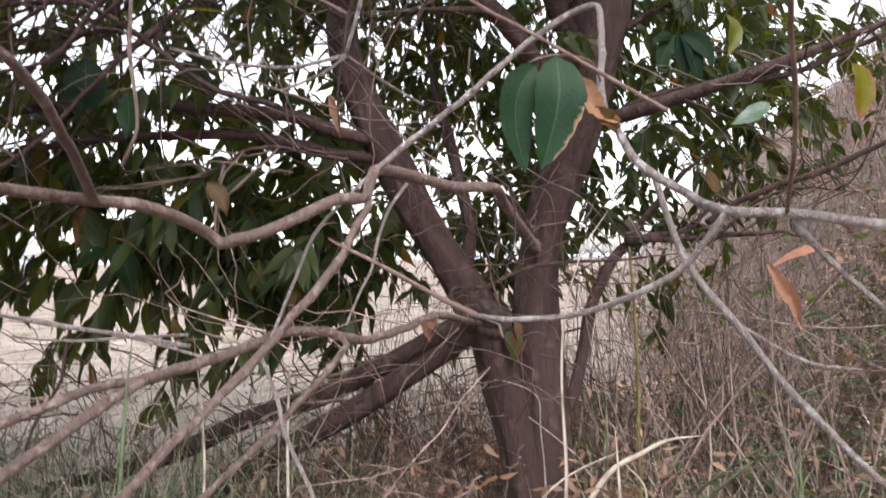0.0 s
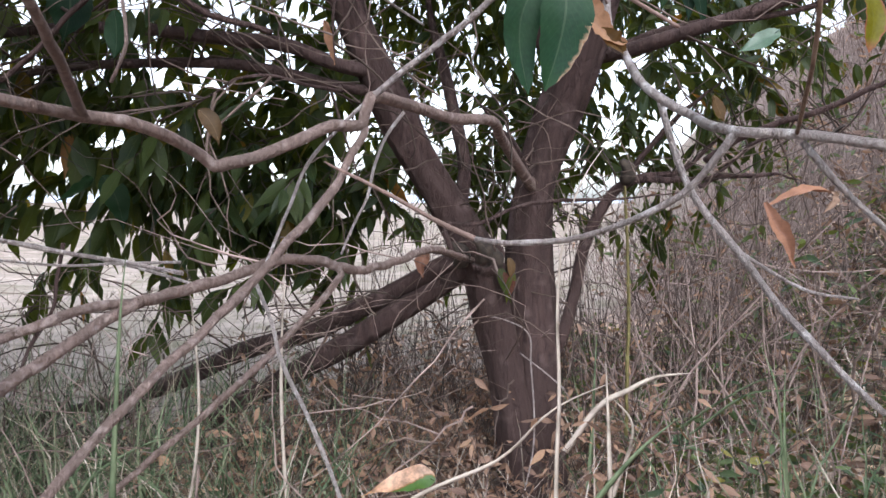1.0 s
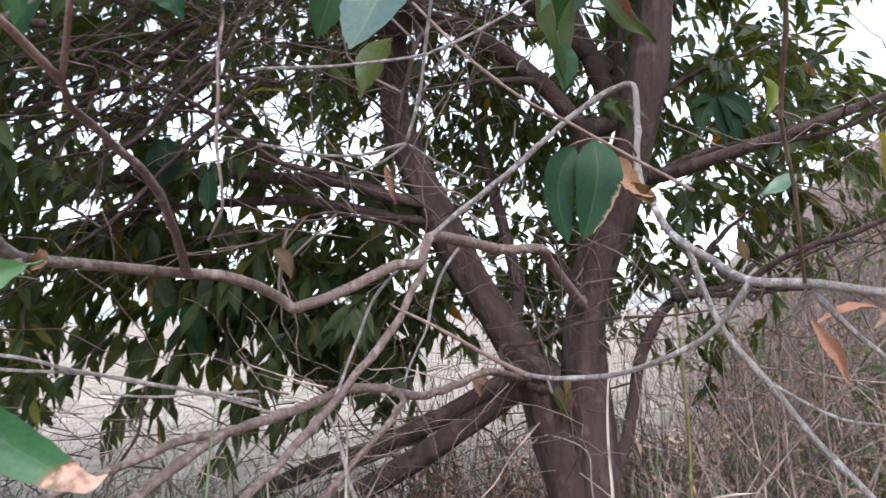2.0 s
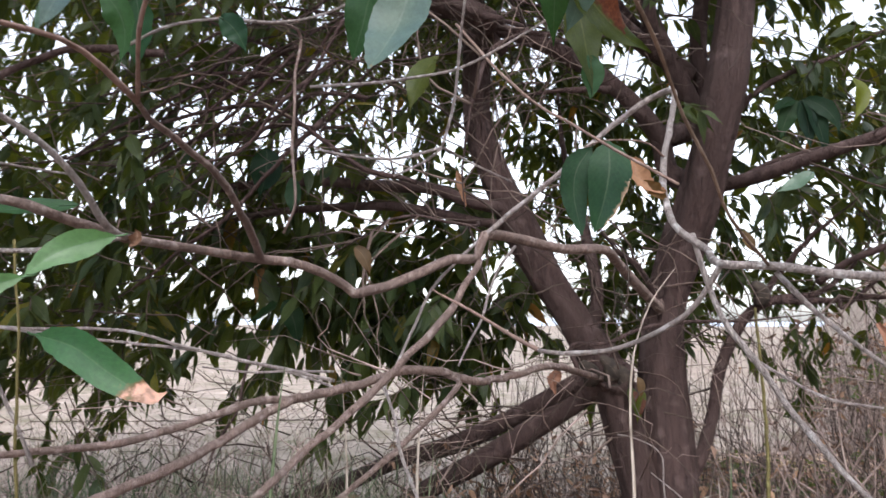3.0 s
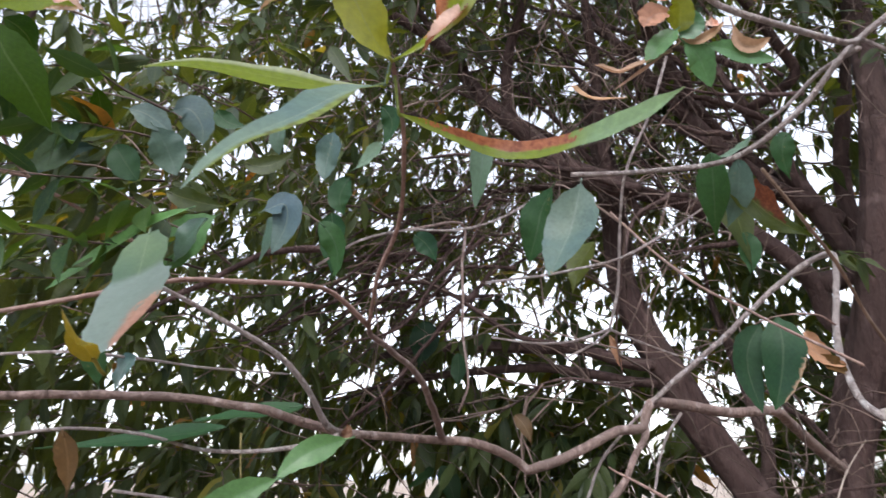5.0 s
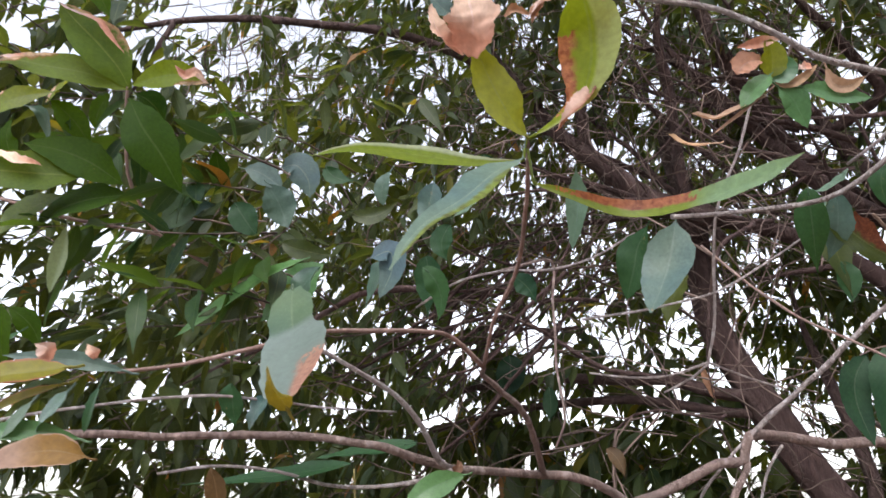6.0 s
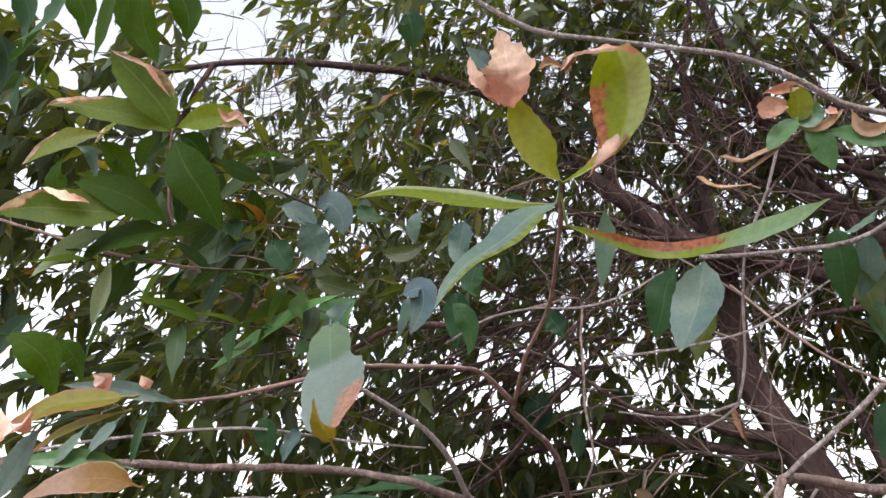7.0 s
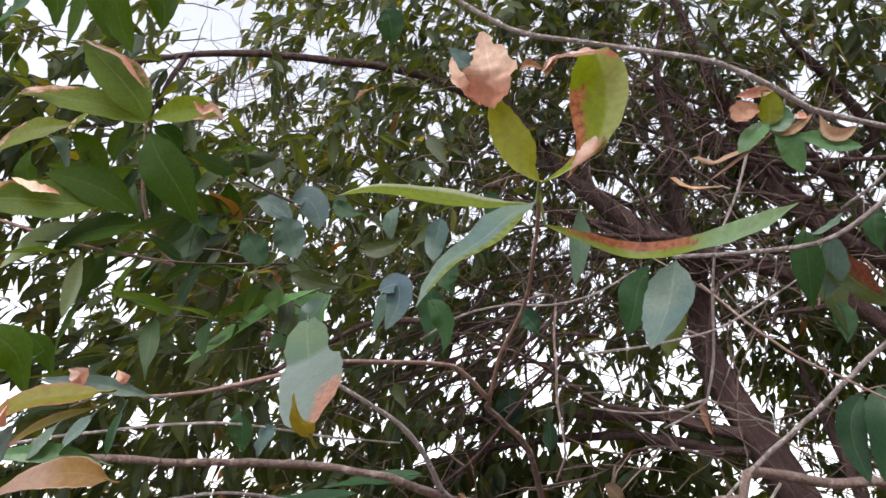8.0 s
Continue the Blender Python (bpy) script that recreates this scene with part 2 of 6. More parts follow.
LEAF = {
    "lime": leaf_material("lime_leaf", (0.105, 0.150, 0.013), SUNNY, brown=0.24, brown_colour=DEAD, through_part=0.55),
    "halfpale": leaf_material("lime_leaf_half_pale", (0.100, 0.150, 0.008), SUNNY, brown_colour=(0.33, 0.14, 0.085), through_part=0.5, patch=(0, 0.26, 0.2, 0.75), second=(0, 0.56, 0.64, (0.20, 0.25, 0.10)), rough=0.5, sheen=0.2),
    "limesilver": leaf_material("lime_leaf_with_silvery_stretch", (0.110, 0.160, 0.010), SUNNY, through_part=0.5, second=(0, 0.7, 0.85, (0.24, 0.30, 0.22)), rough=0.5, sheen=0.2),
    "rustback": leaf_material("lime_leaf_with_rusty_back", (0.095, 0.140, 0.010), SUNNY, brown_colour=(0.27, 0.105, 0.06), through_part=0.4, patch=(0, 0.52, 0.16, 0.62), second=(1, 0.6, 0.7, (0.13, 0.22, 0.12)), sheen=0.35),
    "silverdead": leaf_material("silvery_leaf_with_dead_edge", (0.068, 0.104, 0.044), (0.9, 1.0, 0.8), brown_colour=(0.30, 0.165, 0.12), through_part=0.12, rough=0.4, patch=(0, 0.50, 0.74, 1.1), second=(1, 0.33, 0.38, (0.108, 0.142, 0.125)), sheen=0.4),
    "limerim": leaf_material("lime_leaf_with_dead_margin", (0.080, 0.125, 0.008), SUNNY, brown_colour=(0.36, 0.26, 0.20), through_part=0.4, patch=(1, 0.16, 0.3, 1.1), rough=0.5, sheen=0.2),
    "limetip": leaf_material("lime_leaf_with_dead_tip", (0.080, 0.125, 0.008), SUNNY, brown=0.30, brown_colour=(0.36, 0.27, 0.21), through_part=0.5, rough=0.5, sheen=0.2, lop=0.6),
    "limepale": leaf_material("lime_leaf_fading_pale", (0.070, 0.110, 0.010), SUNNY, through_part=0.45, second=(1, 0.6, 0.9, (0.22, 0.29, 0.18)), sheen=0.35),
    # darker copy of the green leaf: the crown's shade is put into its colour
    "shade": leaf_material("green_leaf_painted_shade", (0.009, 0.027, 0.011), SUNNY, through_part=0.3, rough=0.55, sheen=0.16),
    "deep": leaf_material("deep_green_leaf", (0.026, 0.062, 0.004), SUNNY, through_part=0.5, rough=0.6, sheen=0.15),
    "yellowrim": leaf_material("yellowing_leaf_with_rusty_edge", (0.115, 0.115, 0.006), (1.6, 1.3, 0.4), brown_colour=(0.26, 0.10, 0.06), through_part=0.4, rim=0.10, second=(1, 0.75, 0.95, (0.25, 0.10, 0.06)), sheen=0.3),
    "ochrespot": leaf_material("spotted_ochre_leaf", (0.16, 0.09, 0.014), (1.3, 1.1, 0.5), brown_colour=(0.30, 0.2, 0.15), through_part=0.35, second=(1, 0.35, 0.6, (0.25, 0.16, 0.115)), rim=0.05, rough=0.6),
    "rustpale": leaf_material("rust_and_tan_leaf", (0.30, 0.14, 0.085), (1.2, 0.9, 0.7), through_part=0.3, rough=0.7, second=(0, 0.5, 0.75, (0.46, 0.31, 0.25))),
    "mustard": leaf_material("mustard_leaf", (0.17, 0.15, 0.012), (1.6, 1.3, 0.4), through_part=0.4, rough=0.4),
    "fresh": leaf_material("olive_lime_leaf", (0.105, 0.130, 0.010), SUNNY, through_part=0.5),
    "frost": leaf_material("frosted_leaf", (0.078, 0.116, 0.092), (1.0, 1.15, 0.8), through_part=0.2, rough=0.48, sheen=0.3),
    "palegreen": leaf_material("pale_green_leaf", (0.118, 0.165, 0.108), (1.2, 1.2, 0.6), through_part=0.25, rough=0.5, brown_colour=(0.11, 0.15, 0.015), patch=(0, 0.30, 0.3, 0.95), sheen=0.3),
    "silver": leaf_material("light_green_leaf", (0.13, 0.175, 0.10), (1.2, 1.25, 0.8), through_part=0.35, rough=0.35),
    "bright": leaf_material("bright_green_leaf", (0.058, 0.135, 0.058), (1.5, 1.5, 0.8), through_part=0.3, rough=0.35),
    "green": leaf_material("green_leaf", (0.016, 0.052, 0.020), SUNNY, through_part=0.3, rough=0.5, sheen=0.25),
    "greenrim": leaf_material("green_leaf_with_dead_margin", (0.018, 0.058, 0.021), SUNNY, brown_colour=(0.46, 0.36, 0.28), through_part=0.3, rough=0.5, patch=(0, 0.09, 0.42, 0.9), sheen=0.25),
    "greenbrown": leaf_material("green_leaf_with_dead_tip", (0.03, 0.11, 0.035), SUNNY, brown=0.42, brown_colour=(0.55, 0.33, 0.27), through_part=0.35, lop=0.05),
    "grey": leaf_material("dull_green_leaf", (0.062, 0.108, 0.088), (1.3, 1.5, 0.9), through_part=0.25, rough=0.34),
    "olive": leaf_material("olive_leaf", (0.045, 0.062, 0.012), SUNNY, through_part=0.45),
    "olivebrown": leaf_material("olive_leaf_with_red_brown_streak", (0.040, 0.055, 0.008), SUNNY, brown_colour=(0.10, 0.035, 0.02), through_part=0.45, patch=(0, 0.5, 0.2, 0.7), sheen=0.3),
    "straw": leaf_material("dry_leaf", (0.40, 0.28, 0.21), (1.2, 1.0, 0.8), through_part=0.3, rough=0.8),
    "dry": leaf_material("crumpled_dead_leaf", (0.62, 0.47, 0.43), (1.1, 0.9, 0.8), through_part=0.25, rough=0.75, rusty_base=True),
    "strawgreen": leaf_material("half_dry_leaf", (0.04, 0.09, 0.025), SUNNY, brown=0.92, brown_colour=(0.5, 0.32, 0.23)),
    "redrust": leaf_material("red_brown_leaf", (0.19, 0.098, 0.075), (1.1, 0.85, 0.75), through_part=0.15, rough=0.7),
    "rust": leaf_material("rust_brown_leaf", (0.23, 0.135, 0.095), (1.3, 0.9, 0.6), through_part=0.3, rough=0.7),
    "ochre": leaf_material("yellowed_leaf", (0.115, 0.066, 0.02), (1.3, 1.1, 0.5), through_part=0.4, rough=0.6),
}
CROWN = leaf_material("crown_leaf", (0.036, 0.055, 0.019), SUNNY, through_part=0.46, island=True, rough=0.46, sheen=0.34)
CROWN_SINGLE = leaf_material("outer_crown_leaf", (0.028, 0.062, 0.020), SUNNY, through_part=0.46, rough=0.5, sheen=0.3)
BUSH = leaf_material("small_bush_leaf", (0.075, 0.11, 0.055), SUNNY, through_part=0.35, island=True, rough=0.55)
WEED = leaf_material("dead_weed_leaf", (0.26, 0.175, 0.15), (1.1, 0.9, 0.7), through_part=0.25, island=True, rough=0.85, turning=False)
LITTER = leaf_material("leaf_litter", (0.52, 0.41, 0.375), (1.1, 0.9, 0.7), through_part=0.15, island=True, rough=0.85, turning=False)
DRY = blade_material("dry_stalk", (0.12, 0.084, 0.073), (0.43, 0.33, 0.295))
STRAW = blade_material("straw", (0.30, 0.245, 0.195), (0.58, 0.51, 0.45))
GRASS = blade_material("green_grass", (0.05, 0.085, 0.04), (0.21, 0.25, 0.15), 0.5)
STUBBLE = blade_material("field_stubble", (0.16, 0.13, 0.095), (0.56, 0.49, 0.42))
STEMS = blade_material("weed_stem", (0.12, 0.13, 0.07), (0.42, 0.36, 0.28))
TWIGGY = blade_material("thin_twig", (0.05, 0.036, 0.030), (0.19, 0.14, 0.12))
GROUND = ground_material()
# distance haze is put into the hills' base colour as pale blue
HILL = plain_material("hill_with_painted_haze", (0.42, 0.48, 0.58), (0.48, 0.54, 0.63), 0.01, 1.0)
WIRE = plain_material("rusty_wire", (0.06, 0.04, 0.03), (0.16, 0.11, 0.09), 90, 0.6, 0.7)
FIBRE = plain_material("dead_wood", (0.02, 0.015, 0.012), (0.06, 0.045, 0.035), 40, 0.9)


# ---- ground and distance ----
def smooth(x):
    x = min(1.0, max(0.0, x))
    return x * x * (3 - 2 * x)


def ground_height(x, y):
    bank = 5.2 * smooth((x - 1.1 - 0.16 * max(y, 0)) / 5.2) * (1 - smooth((y - 26) / 30)) * (1 - smooth((-y - 8) / 10)) * (1 - smooth((x - 14) / 40))
    near = 1 - smooth((math.hypot(x, y) - 25) / 40)
    bumps = near * (0.05 * noise.noise((x * 1.3, y * 1.3, 0)) + 0.12 * noise.noise((x * 0.3, y * 0.3, 7)))
    flat = smooth((math.hypot(x - 0.35, y - 2.85) - 0.2) / 1.2)
    return bank + bumps * flat


def mesh_of(name, verts, faces, mat, uvs=None, soft=True):
    me = bpy.data.meshes.new(name)
    me.from_pydata(verts, [], faces)
    if uvs is not None:
        layer = me.uv_layers.new(name="blade")
        loops = np.empty(len(me.loops), dtype=np.int32)
        me.loops.foreach_get("vertex_index", loops)
        layer.data.foreach_set("uv", np.asarray(uvs, dtype=np.float32)[loops].ravel())
    me.materials.append(mat)
    if soft:
        me.polygons.foreach_set("use_smooth", [True] * len(me.polygons))
    me.update()
    return me


def build_ground():
    near = np.linspace(-14, 14, 113)
    out = 14 + np.geomspace(0.6, 3500, 26)
    axis = np.concatenate([-out[::-1], near, out])
    n = len(axis)
    verts = [(x, y, ground_height(x, y)) for y in axis for x in axis]
    faces = [(j * n + i, j * n + i + 1, (j + 1) * n + i + 1, (j + 1) * n + i) for j in range(n - 1) for i in range(n - 1)]
    tagged(new("ground", mesh_of("ground", verts, faces, GROUND)), "dry leaf-strewn soil running into a pale harvested field", "ground", kind="structure")


def build_hills():
    verts, faces = [], []
    steps = 90
    for i in range(steps + 1):
        a = radians(-75 + 150 * i / steps)
        x, y = 2400 * math.sin(a), 2400 * math.cos(a)
        h = 20 + 16 * noise.noise((i * 0.11, 3, 0)) + 6 * noise.noise((i * 0.5, 9, 0))
        verts += [(x, y, -4), (x * 1.01, y * 1.01, max(7, h)), (x * 1.2, y * 1.2, -4)]
    for i in range(steps):
        for k in (0, 1):
            faces.append((3 * i + k, 3 * i + 3 + k, 3 * i + 4 + k, 3 * i + 1 + k))
    tagged(new("backdrop", mesh_of("backdrop", verts, faces, HILL)), "low hills along the horizon, coloured pale blue for haze", "hills", kind="structure")


build_ground()
build_hills()

# ---- the tree ----
ROOT = Vector((0.37, 2.85, 0.0))
tree = new("tree")
tree.location = ROOT
tagged(tree, "many-stemmed broadleaf tree with drooping leaves and bare boughs", "tree")
SKELETON = []


def child(name, data, parent, label="", at=None):
    """A part under a thing, or under one of its parts, given in world places."""
    ob = new(name, data)
    ob.parent = parent
    ob.matrix_parent_inverse = Matrix.Translation(-Vector(parent.location))
    if at is not None:
        ob.matrix_basis = at
    if label:
        tagged(ob, label)
    return ob


def spline(points, step):
    """Catmull-Rom through the control points, in pieces of about that length."""
    p = [Vector(q) for q in points]
    p = [2 * p[0] - p[1]] + p + [2 * p[-1] - p[-2]]
    path = []
    for a, b, c, d in zip(p, p[1:], p[2:], p[3:]):
        n = max(2, int((c - b).length / step))
        for i in range(n):
            t = i / n
            path.append(0.5 * (2 * b + (c - a) * t + (2 * a - 5 * b + 4 * c - d) * t * t + (3 * b - a - 3 * c + d) * t ** 3))
    path.append(p[-2])
    return path


def tube(path, radii, sides, rough, seed, flare=0.0):
    """A tapering limb: knots and furrows move its skin by rough times its radius."""
    verts, faces = [], []
    side = (path[1] - path[0]).orthogonal().normalized()
    run = 0.0
    for i, (at, r) in enumerate(zip(path, radii)):
        way = (path[min(i + 1, len(path) - 1)] - path[max(i - 1, 0)]).normalized()
        side = (side - side.dot(way) * way).normalized()
        up = way.cross(side)
        if i:
            run += (at - path[i - 1]).length
        for k in range(sides):
            a = math.tau * k / sides
            c, s = math.cos(a), math.sin(a)
            furrow = noise.noise((c * 2.6 + seed, s * 2.6, run * 1.8)) + 0.6 * noise.noise((c * 7 + seed, s * 7, run * 2.4)) + 0.5 * noise.noise((seed * 3.1, run * (3.0 if r > 0.03 else 22.0), 5))
            q = r * (1 + rough * furrow)
            verts.append(at + (side * c + up * s) * q)
    for i in range(len(path) - 1):
        for k in range(sides):
            m = (k + 1) % sides
            faces.append((i * sides + k, i * sides + m, (i + 1) * sides + m, (i + 1) * sides + k))
    verts += [path[0], path[-1] + (path[-1] - path[-2]).normalized() * radii[-1] * 0.6]
    last = (len(path) - 1) * sides
    for k in range(sides):
        faces.append((len(verts) - 2, (k + 1) % sides, k))
        faces.append((len(verts) - 1, last + k, last + (k + 1) % sides))
    return verts, faces


def branch(name, points, thick, thin, kind):
    big = thick > 0.02
    if kind in ("bark", "twig") and name in ("limb", "branch") and SKELETON:
        # grow out of the nearest older wood
        first = Vector(points[0])
        root = min((p for o, older in SKELETON for p in older), key=lambda p: (p - first).length_squared)
        if 0.01 < (root - first).length < (0.9 if thick > 0.02 else 0.5):
            points = [tuple(root)] + list(points)
    path = spline(points, 0.035 if big else 0.02 if thick > 0.006 else 0.025)
    n = len(path) - 1
    seed = len(SKELETON) * 1.7
    radii = []
    for i in range(n + 1):
        r = thick + (thin - thick) * (i / n)
        if kind == "bark" and name != "stem":
            r *= 1 - 0.62 * smooth((i / n - 0.55) / 0.45)
        if name == "stem":
            r *= 1 + 0.14 * max(0.0, 1 - max(0.0, path[i].z) / 0.35) ** 2
        if not big:
            # nodes and kinks along a twig
            path[i] = path[i] + Vector(noise.noise_vector((seed, i * 0.33, 2))) * thick * 0.5
            r *= 1 + 0.28 * max(0.0, noise.noise((seed, i * 0.45, 8)))
        radii.append(r)
    sides = 36 if thick > 0.08 else 16 if big else 8 if thick > 0.006 else 6
    verts, faces = tube(path, radii, sides, 0.2 if thick > 0.08 else 0.15 if big else 0.15, seed)
    label = {"bark": "", "twig": "bare pale grey-brown wood", "pale": "bare weathered grey twig", "reddish": "thin reddish-brown shoot", "dark": "thin dark brown shoot", "olive": "thin upright olive-green stem"}[kind]
    ob = child(name, mesh_of(name, [tuple(v) for v in verts], faces, BARK[kind]), tree, label)
    SKELETON.append((ob, path))
    return ob


branch("stem", [(0.412, 2.849, -0.069), (0.41, 2.857, 0.148), (0.399, 2.864, 0.352), (0.384, 2.88, 0.706), (0.365, 2.905, 1.083), (0.395, 2.926, 1.385), (0.468, 2.88, 1.65), (0.542, 2.78, 1.875), (0.622, 2.68, 2.185), (0.682, 2.64, 2.485), (0.75, 2.72, 3.15), (0.78, 2.95, 4.3)], 0.122, 0.045, "bark")
branch("stem", [(0.374, 2.829, -0.06), (0.339, 2.829, 0.21), (0.287, 2.83, 0.489), (0.213, 2.83, 0.765), (0.146, 2.797, 1.042), (-0.0, 2.761, 1.309), (-0.151, 2.698, 1.554), (-0.26, 2.636, 1.786), (-0.36, 2.623, 2.006), (-0.423, 2.61, 2.2), (-0.435, 2.624, 2.423), (-0.468, 2.699, 2.807), (-0.571, 2.835, 3.377)], 0.098, 0.05, "bark")
branch("stem", [(0.391, 2.887, -0.087), (0.362, 2.889, 0.24), (0.318, 2.888, 0.551), (0.281, 2.883, 0.782), (0.26, 2.892, 0.932), (0.24, 2.899, 1.033)], 0.08, 0.03, "bark")
branch("limb", [(0.43, 2.9, 0.56), (0.525, 2.945, 0.72), (0.589, 3.0, 0.921), (0.632, 2.998, 1.129), (0.741, 2.999, 1.344), (0.866, 2.991, 1.423), (1.05, 3.014, 1.452), (1.171, 3.04, 1.543), (1.293, 3.068, 1.661)], 0.032, 0.02, "bark")
branch("branch", [(0.866, 2.99, 1.418), (1.062, 2.97, 1.417), (1.281, 2.952, 1.432), (1.482, 2.957, 1.437), (1.634, 2.957, 1.387)], 0.016, 0.008, "bark")
branch("branch", [(1.13, 2.945, 1.386), (1.243, 2.921, 1.485), (1.353, 2.897, 1.582), (1.533, 2.871, 1.628), (1.777, 2.875, 1.604)], 0.01, 0.005, "bark")
branch("limb", [(0.11, 2.796, 1.042), (-0.026, 2.836, 0.95), (-0.253, 2.871, 0.801), (-0.492, 2.93, 0.646), (-0.769, 2.987, 0.485), (-1.066, 3.067, 0.302), (-1.295, 3.149, 0.103), (-1.507, 3.232, -0.076)], 0.052, 0.05, "bark")
branch("limb", [(0.024, 2.794, 1.054), (-0.178, 2.882, 0.944), (-0.393, 2.969, 0.828), (-0.675, 3.053, 0.692), (-1.017, 3.187, 0.574), (-1.443, 3.313, 0.372), (-1.962, 3.439, 0.204), (-2.518, 3.567, 0.077)], 0.044, 0.05, "bark")
branch("limb", [(-0.311, 2.588, 1.833), (-0.435, 2.536, 1.852), (-0.64, 2.561, 1.931), (-0.914, 2.581, 1.963), (-1.216, 2.601, 2.0), (-1.569, 2.618, 2.01), (-1.876, 2.659, 1.988), (-2.333, 2.693, 1.916)], 0.028, 0.02, "bark")
branch("limb", [(-0.249, 2.634, 1.752), (-0.422, 2.581, 1.772), (-0.652, 2.604, 1.83), (-0.886, 2.626, 1.868), (-1.25, 2.668, 1.88), (-1.579, 2.709, 1.871), (-1.895, 2.748, 1.832), (-2.415, 2.78, 1.743)], 0.022, 0.016, "bark")
branch("limb", [(0.649, 2.906, 1.946), (0.789, 2.811, 1.961), (0.954, 2.717, 2.003), (1.172, 2.674, 2.062), (1.427, 2.632, 2.141), (1.735, 2.592, 2.251), (1.996, 2.551, 2.318)], 0.035, 0.016, "bark")
branch("branch", [(1.172, 2.674, 2.05), (1.392, 2.657, 2.075), (1.563, 2.637, 2.139), (1.765, 2.644, 2.217), (2.02, 2.653, 2.241)], 0.014, 0.009, "bark")
branch("limb", [(0.111, 2.9, 1.108), (0.06, 2.959, 1.258), (0.078, 3.024, 1.465), (0.045, 3.086, 1.651), (-0.009, 3.151, 1.897), (-0.093, 3.221, 2.232), (-0.124, 3.294, 2.576)], 0.036, 0.02, "bark")
branch("limb", [(0.432, 2.926, 2.021), (0.389, 2.889, 2.178), (0.284, 2.781, 2.307), (0.118, 2.705, 2.45), (-0.097, 2.614, 2.575), (-0.291, 2.539, 2.638), (-0.534, 2.446, 2.706), (-0.923, 2.366, 2.709), (-1.295, 2.286, 2.759)], 0.05, 0.014, "bark")
branch("limb", [(0.56, 2.987, 2.271), (0.488, 2.935, 2.471), (0.401, 2.878, 2.657), (0.321, 2.823, 2.857), (0.193, 2.791, 3.151), (0.051, 2.745, 3.508)], 0.055, 0.03, "bark")
branch("limb", [(0.606, 3.043, 2.366), (0.583, 3.022, 2.646), (0.619, 3.021, 2.93), (0.7, 3.047, 3.314), (0.752, 3.058, 3.738)], 0.045, 0.03, "bark")
branch("limb", [(0.528, 2.98, 2.523), (0.326, 2.791, 2.608), (0.137, 2.592, 2.739), (-0.021, 2.445, 2.925), (-0.157, 2.314, 3.1), (-0.338, 2.181, 3.38), (-0.451, 2.078, 3.667)], 0.045, 0.022, "bark")
branch("limb", [(-0.311, 2.205, 2.552), (-0.509, 2.133, 2.645), (-0.677, 2.043, 2.823), (-0.868, 1.99, 3.032), (-1.051, 1.894, 3.366), (-1.222, 1.808, 3.691)], 0.055, 0.025, "bark")
branch("limb", [(0.306, 2.969, 2.724), (0.142, 2.725, 2.846), (0.023, 2.521, 2.951), (-0.079, 2.343, 3.151), (-0.161, 2.134, 3.434), (-0.218, 2.015, 3.707), (-0.265, 1.872, 4.035)], 0.05, 0.026, "bark")
branch("limb", [(-0.681, 2.127, 2.788), (-0.748, 2.058, 2.954), (-0.731, 2.004, 3.199), (-0.606, 1.979, 3.526), (-0.499, 1.937, 3.862)], 0.03, 0.015, "bark")
branch("branch", [(-0.915, 1.893, 3.172), (-1.092, 1.669, 3.301), (-1.277, 1.466, 3.38), (-1.417, 1.299, 3.389), (-1.557, 1.147, 3.371), (-1.774, 0.938, 3.359), (-2.026, 0.772, 3.349), (-2.199, 0.669, 3.319), (-2.418, 0.496, 3.239), (-2.684, 0.326, 3.093)], 0.022, 0.012, "bark")
branch("branch", [(-2.069, 0.745, 3.344), (-2.105, 0.72, 3.22), (-2.17, 0.698, 3.055), (-2.303, 0.68, 2.92)], 0.014, 0.007, "bark")
branch("branch", [(-1.044, 1.197, 2.085), (-1.212, 1.034, 2.05), (-1.357, 0.924, 1.947), (-1.529, 0.802, 1.832), (-1.707, 0.674, 1.721)], 0.012, 0.007, "bark")
branch("limb", [(-0.541, 2.032, 1.851), (-0.765, 1.999, 1.917), (-0.992, 1.951, 2.088), (-1.178, 1.912, 2.166), (-1.507, 1.844, 2.109), (-1.937, 1.754, 1.957), (-2.386, 1.607, 1.913)], 0.0095, 0.007, "bark")
branch("branch", [(-0.905, 1.978, 2.11), (-1.086, 1.941, 1.93), (-1.268, 1.908, 1.728), (-1.447, 1.866, 1.594), (-1.671, 1.815, 1.415), (-1.889, 1.75, 1.348)], 0.009, 0.006, "bark")
branch("branch", [(-0.104, 1.997, 2.394), (-0.208, 1.871, 2.282), (-0.251, 1.777, 2.089), (-0.299, 1.794, 1.857), (-0.297, 1.816, 1.702)], 0.01, 0.006, "bark")
branch("branch", [(-0.396, 2.428, 1.73), (-0.508, 2.359, 1.74), (-0.613, 2.291, 1.759), (-0.712, 2.22, 1.737), (-0.797, 2.18, 1.673), (-0.917, 2.139, 1.602), (-0.959, 2.102, 1.56)], 0.008, 0.005, "bark")
branch("branch", [(0.361, 2.828, 1.414), (0.273, 2.671, 1.556), (0.188, 2.526, 1.618), (0.129, 2.392, 1.675)], 0.016, 0.009, "bark")
branch("limb", [(0.571, 3.033, 1.978), (0.717, 3.029, 1.98), (0.887, 3.022, 2.059), (1.05, 3.017, 2.11), (1.255, 3.028, 2.153)], 0.026, 0.014, "bark")
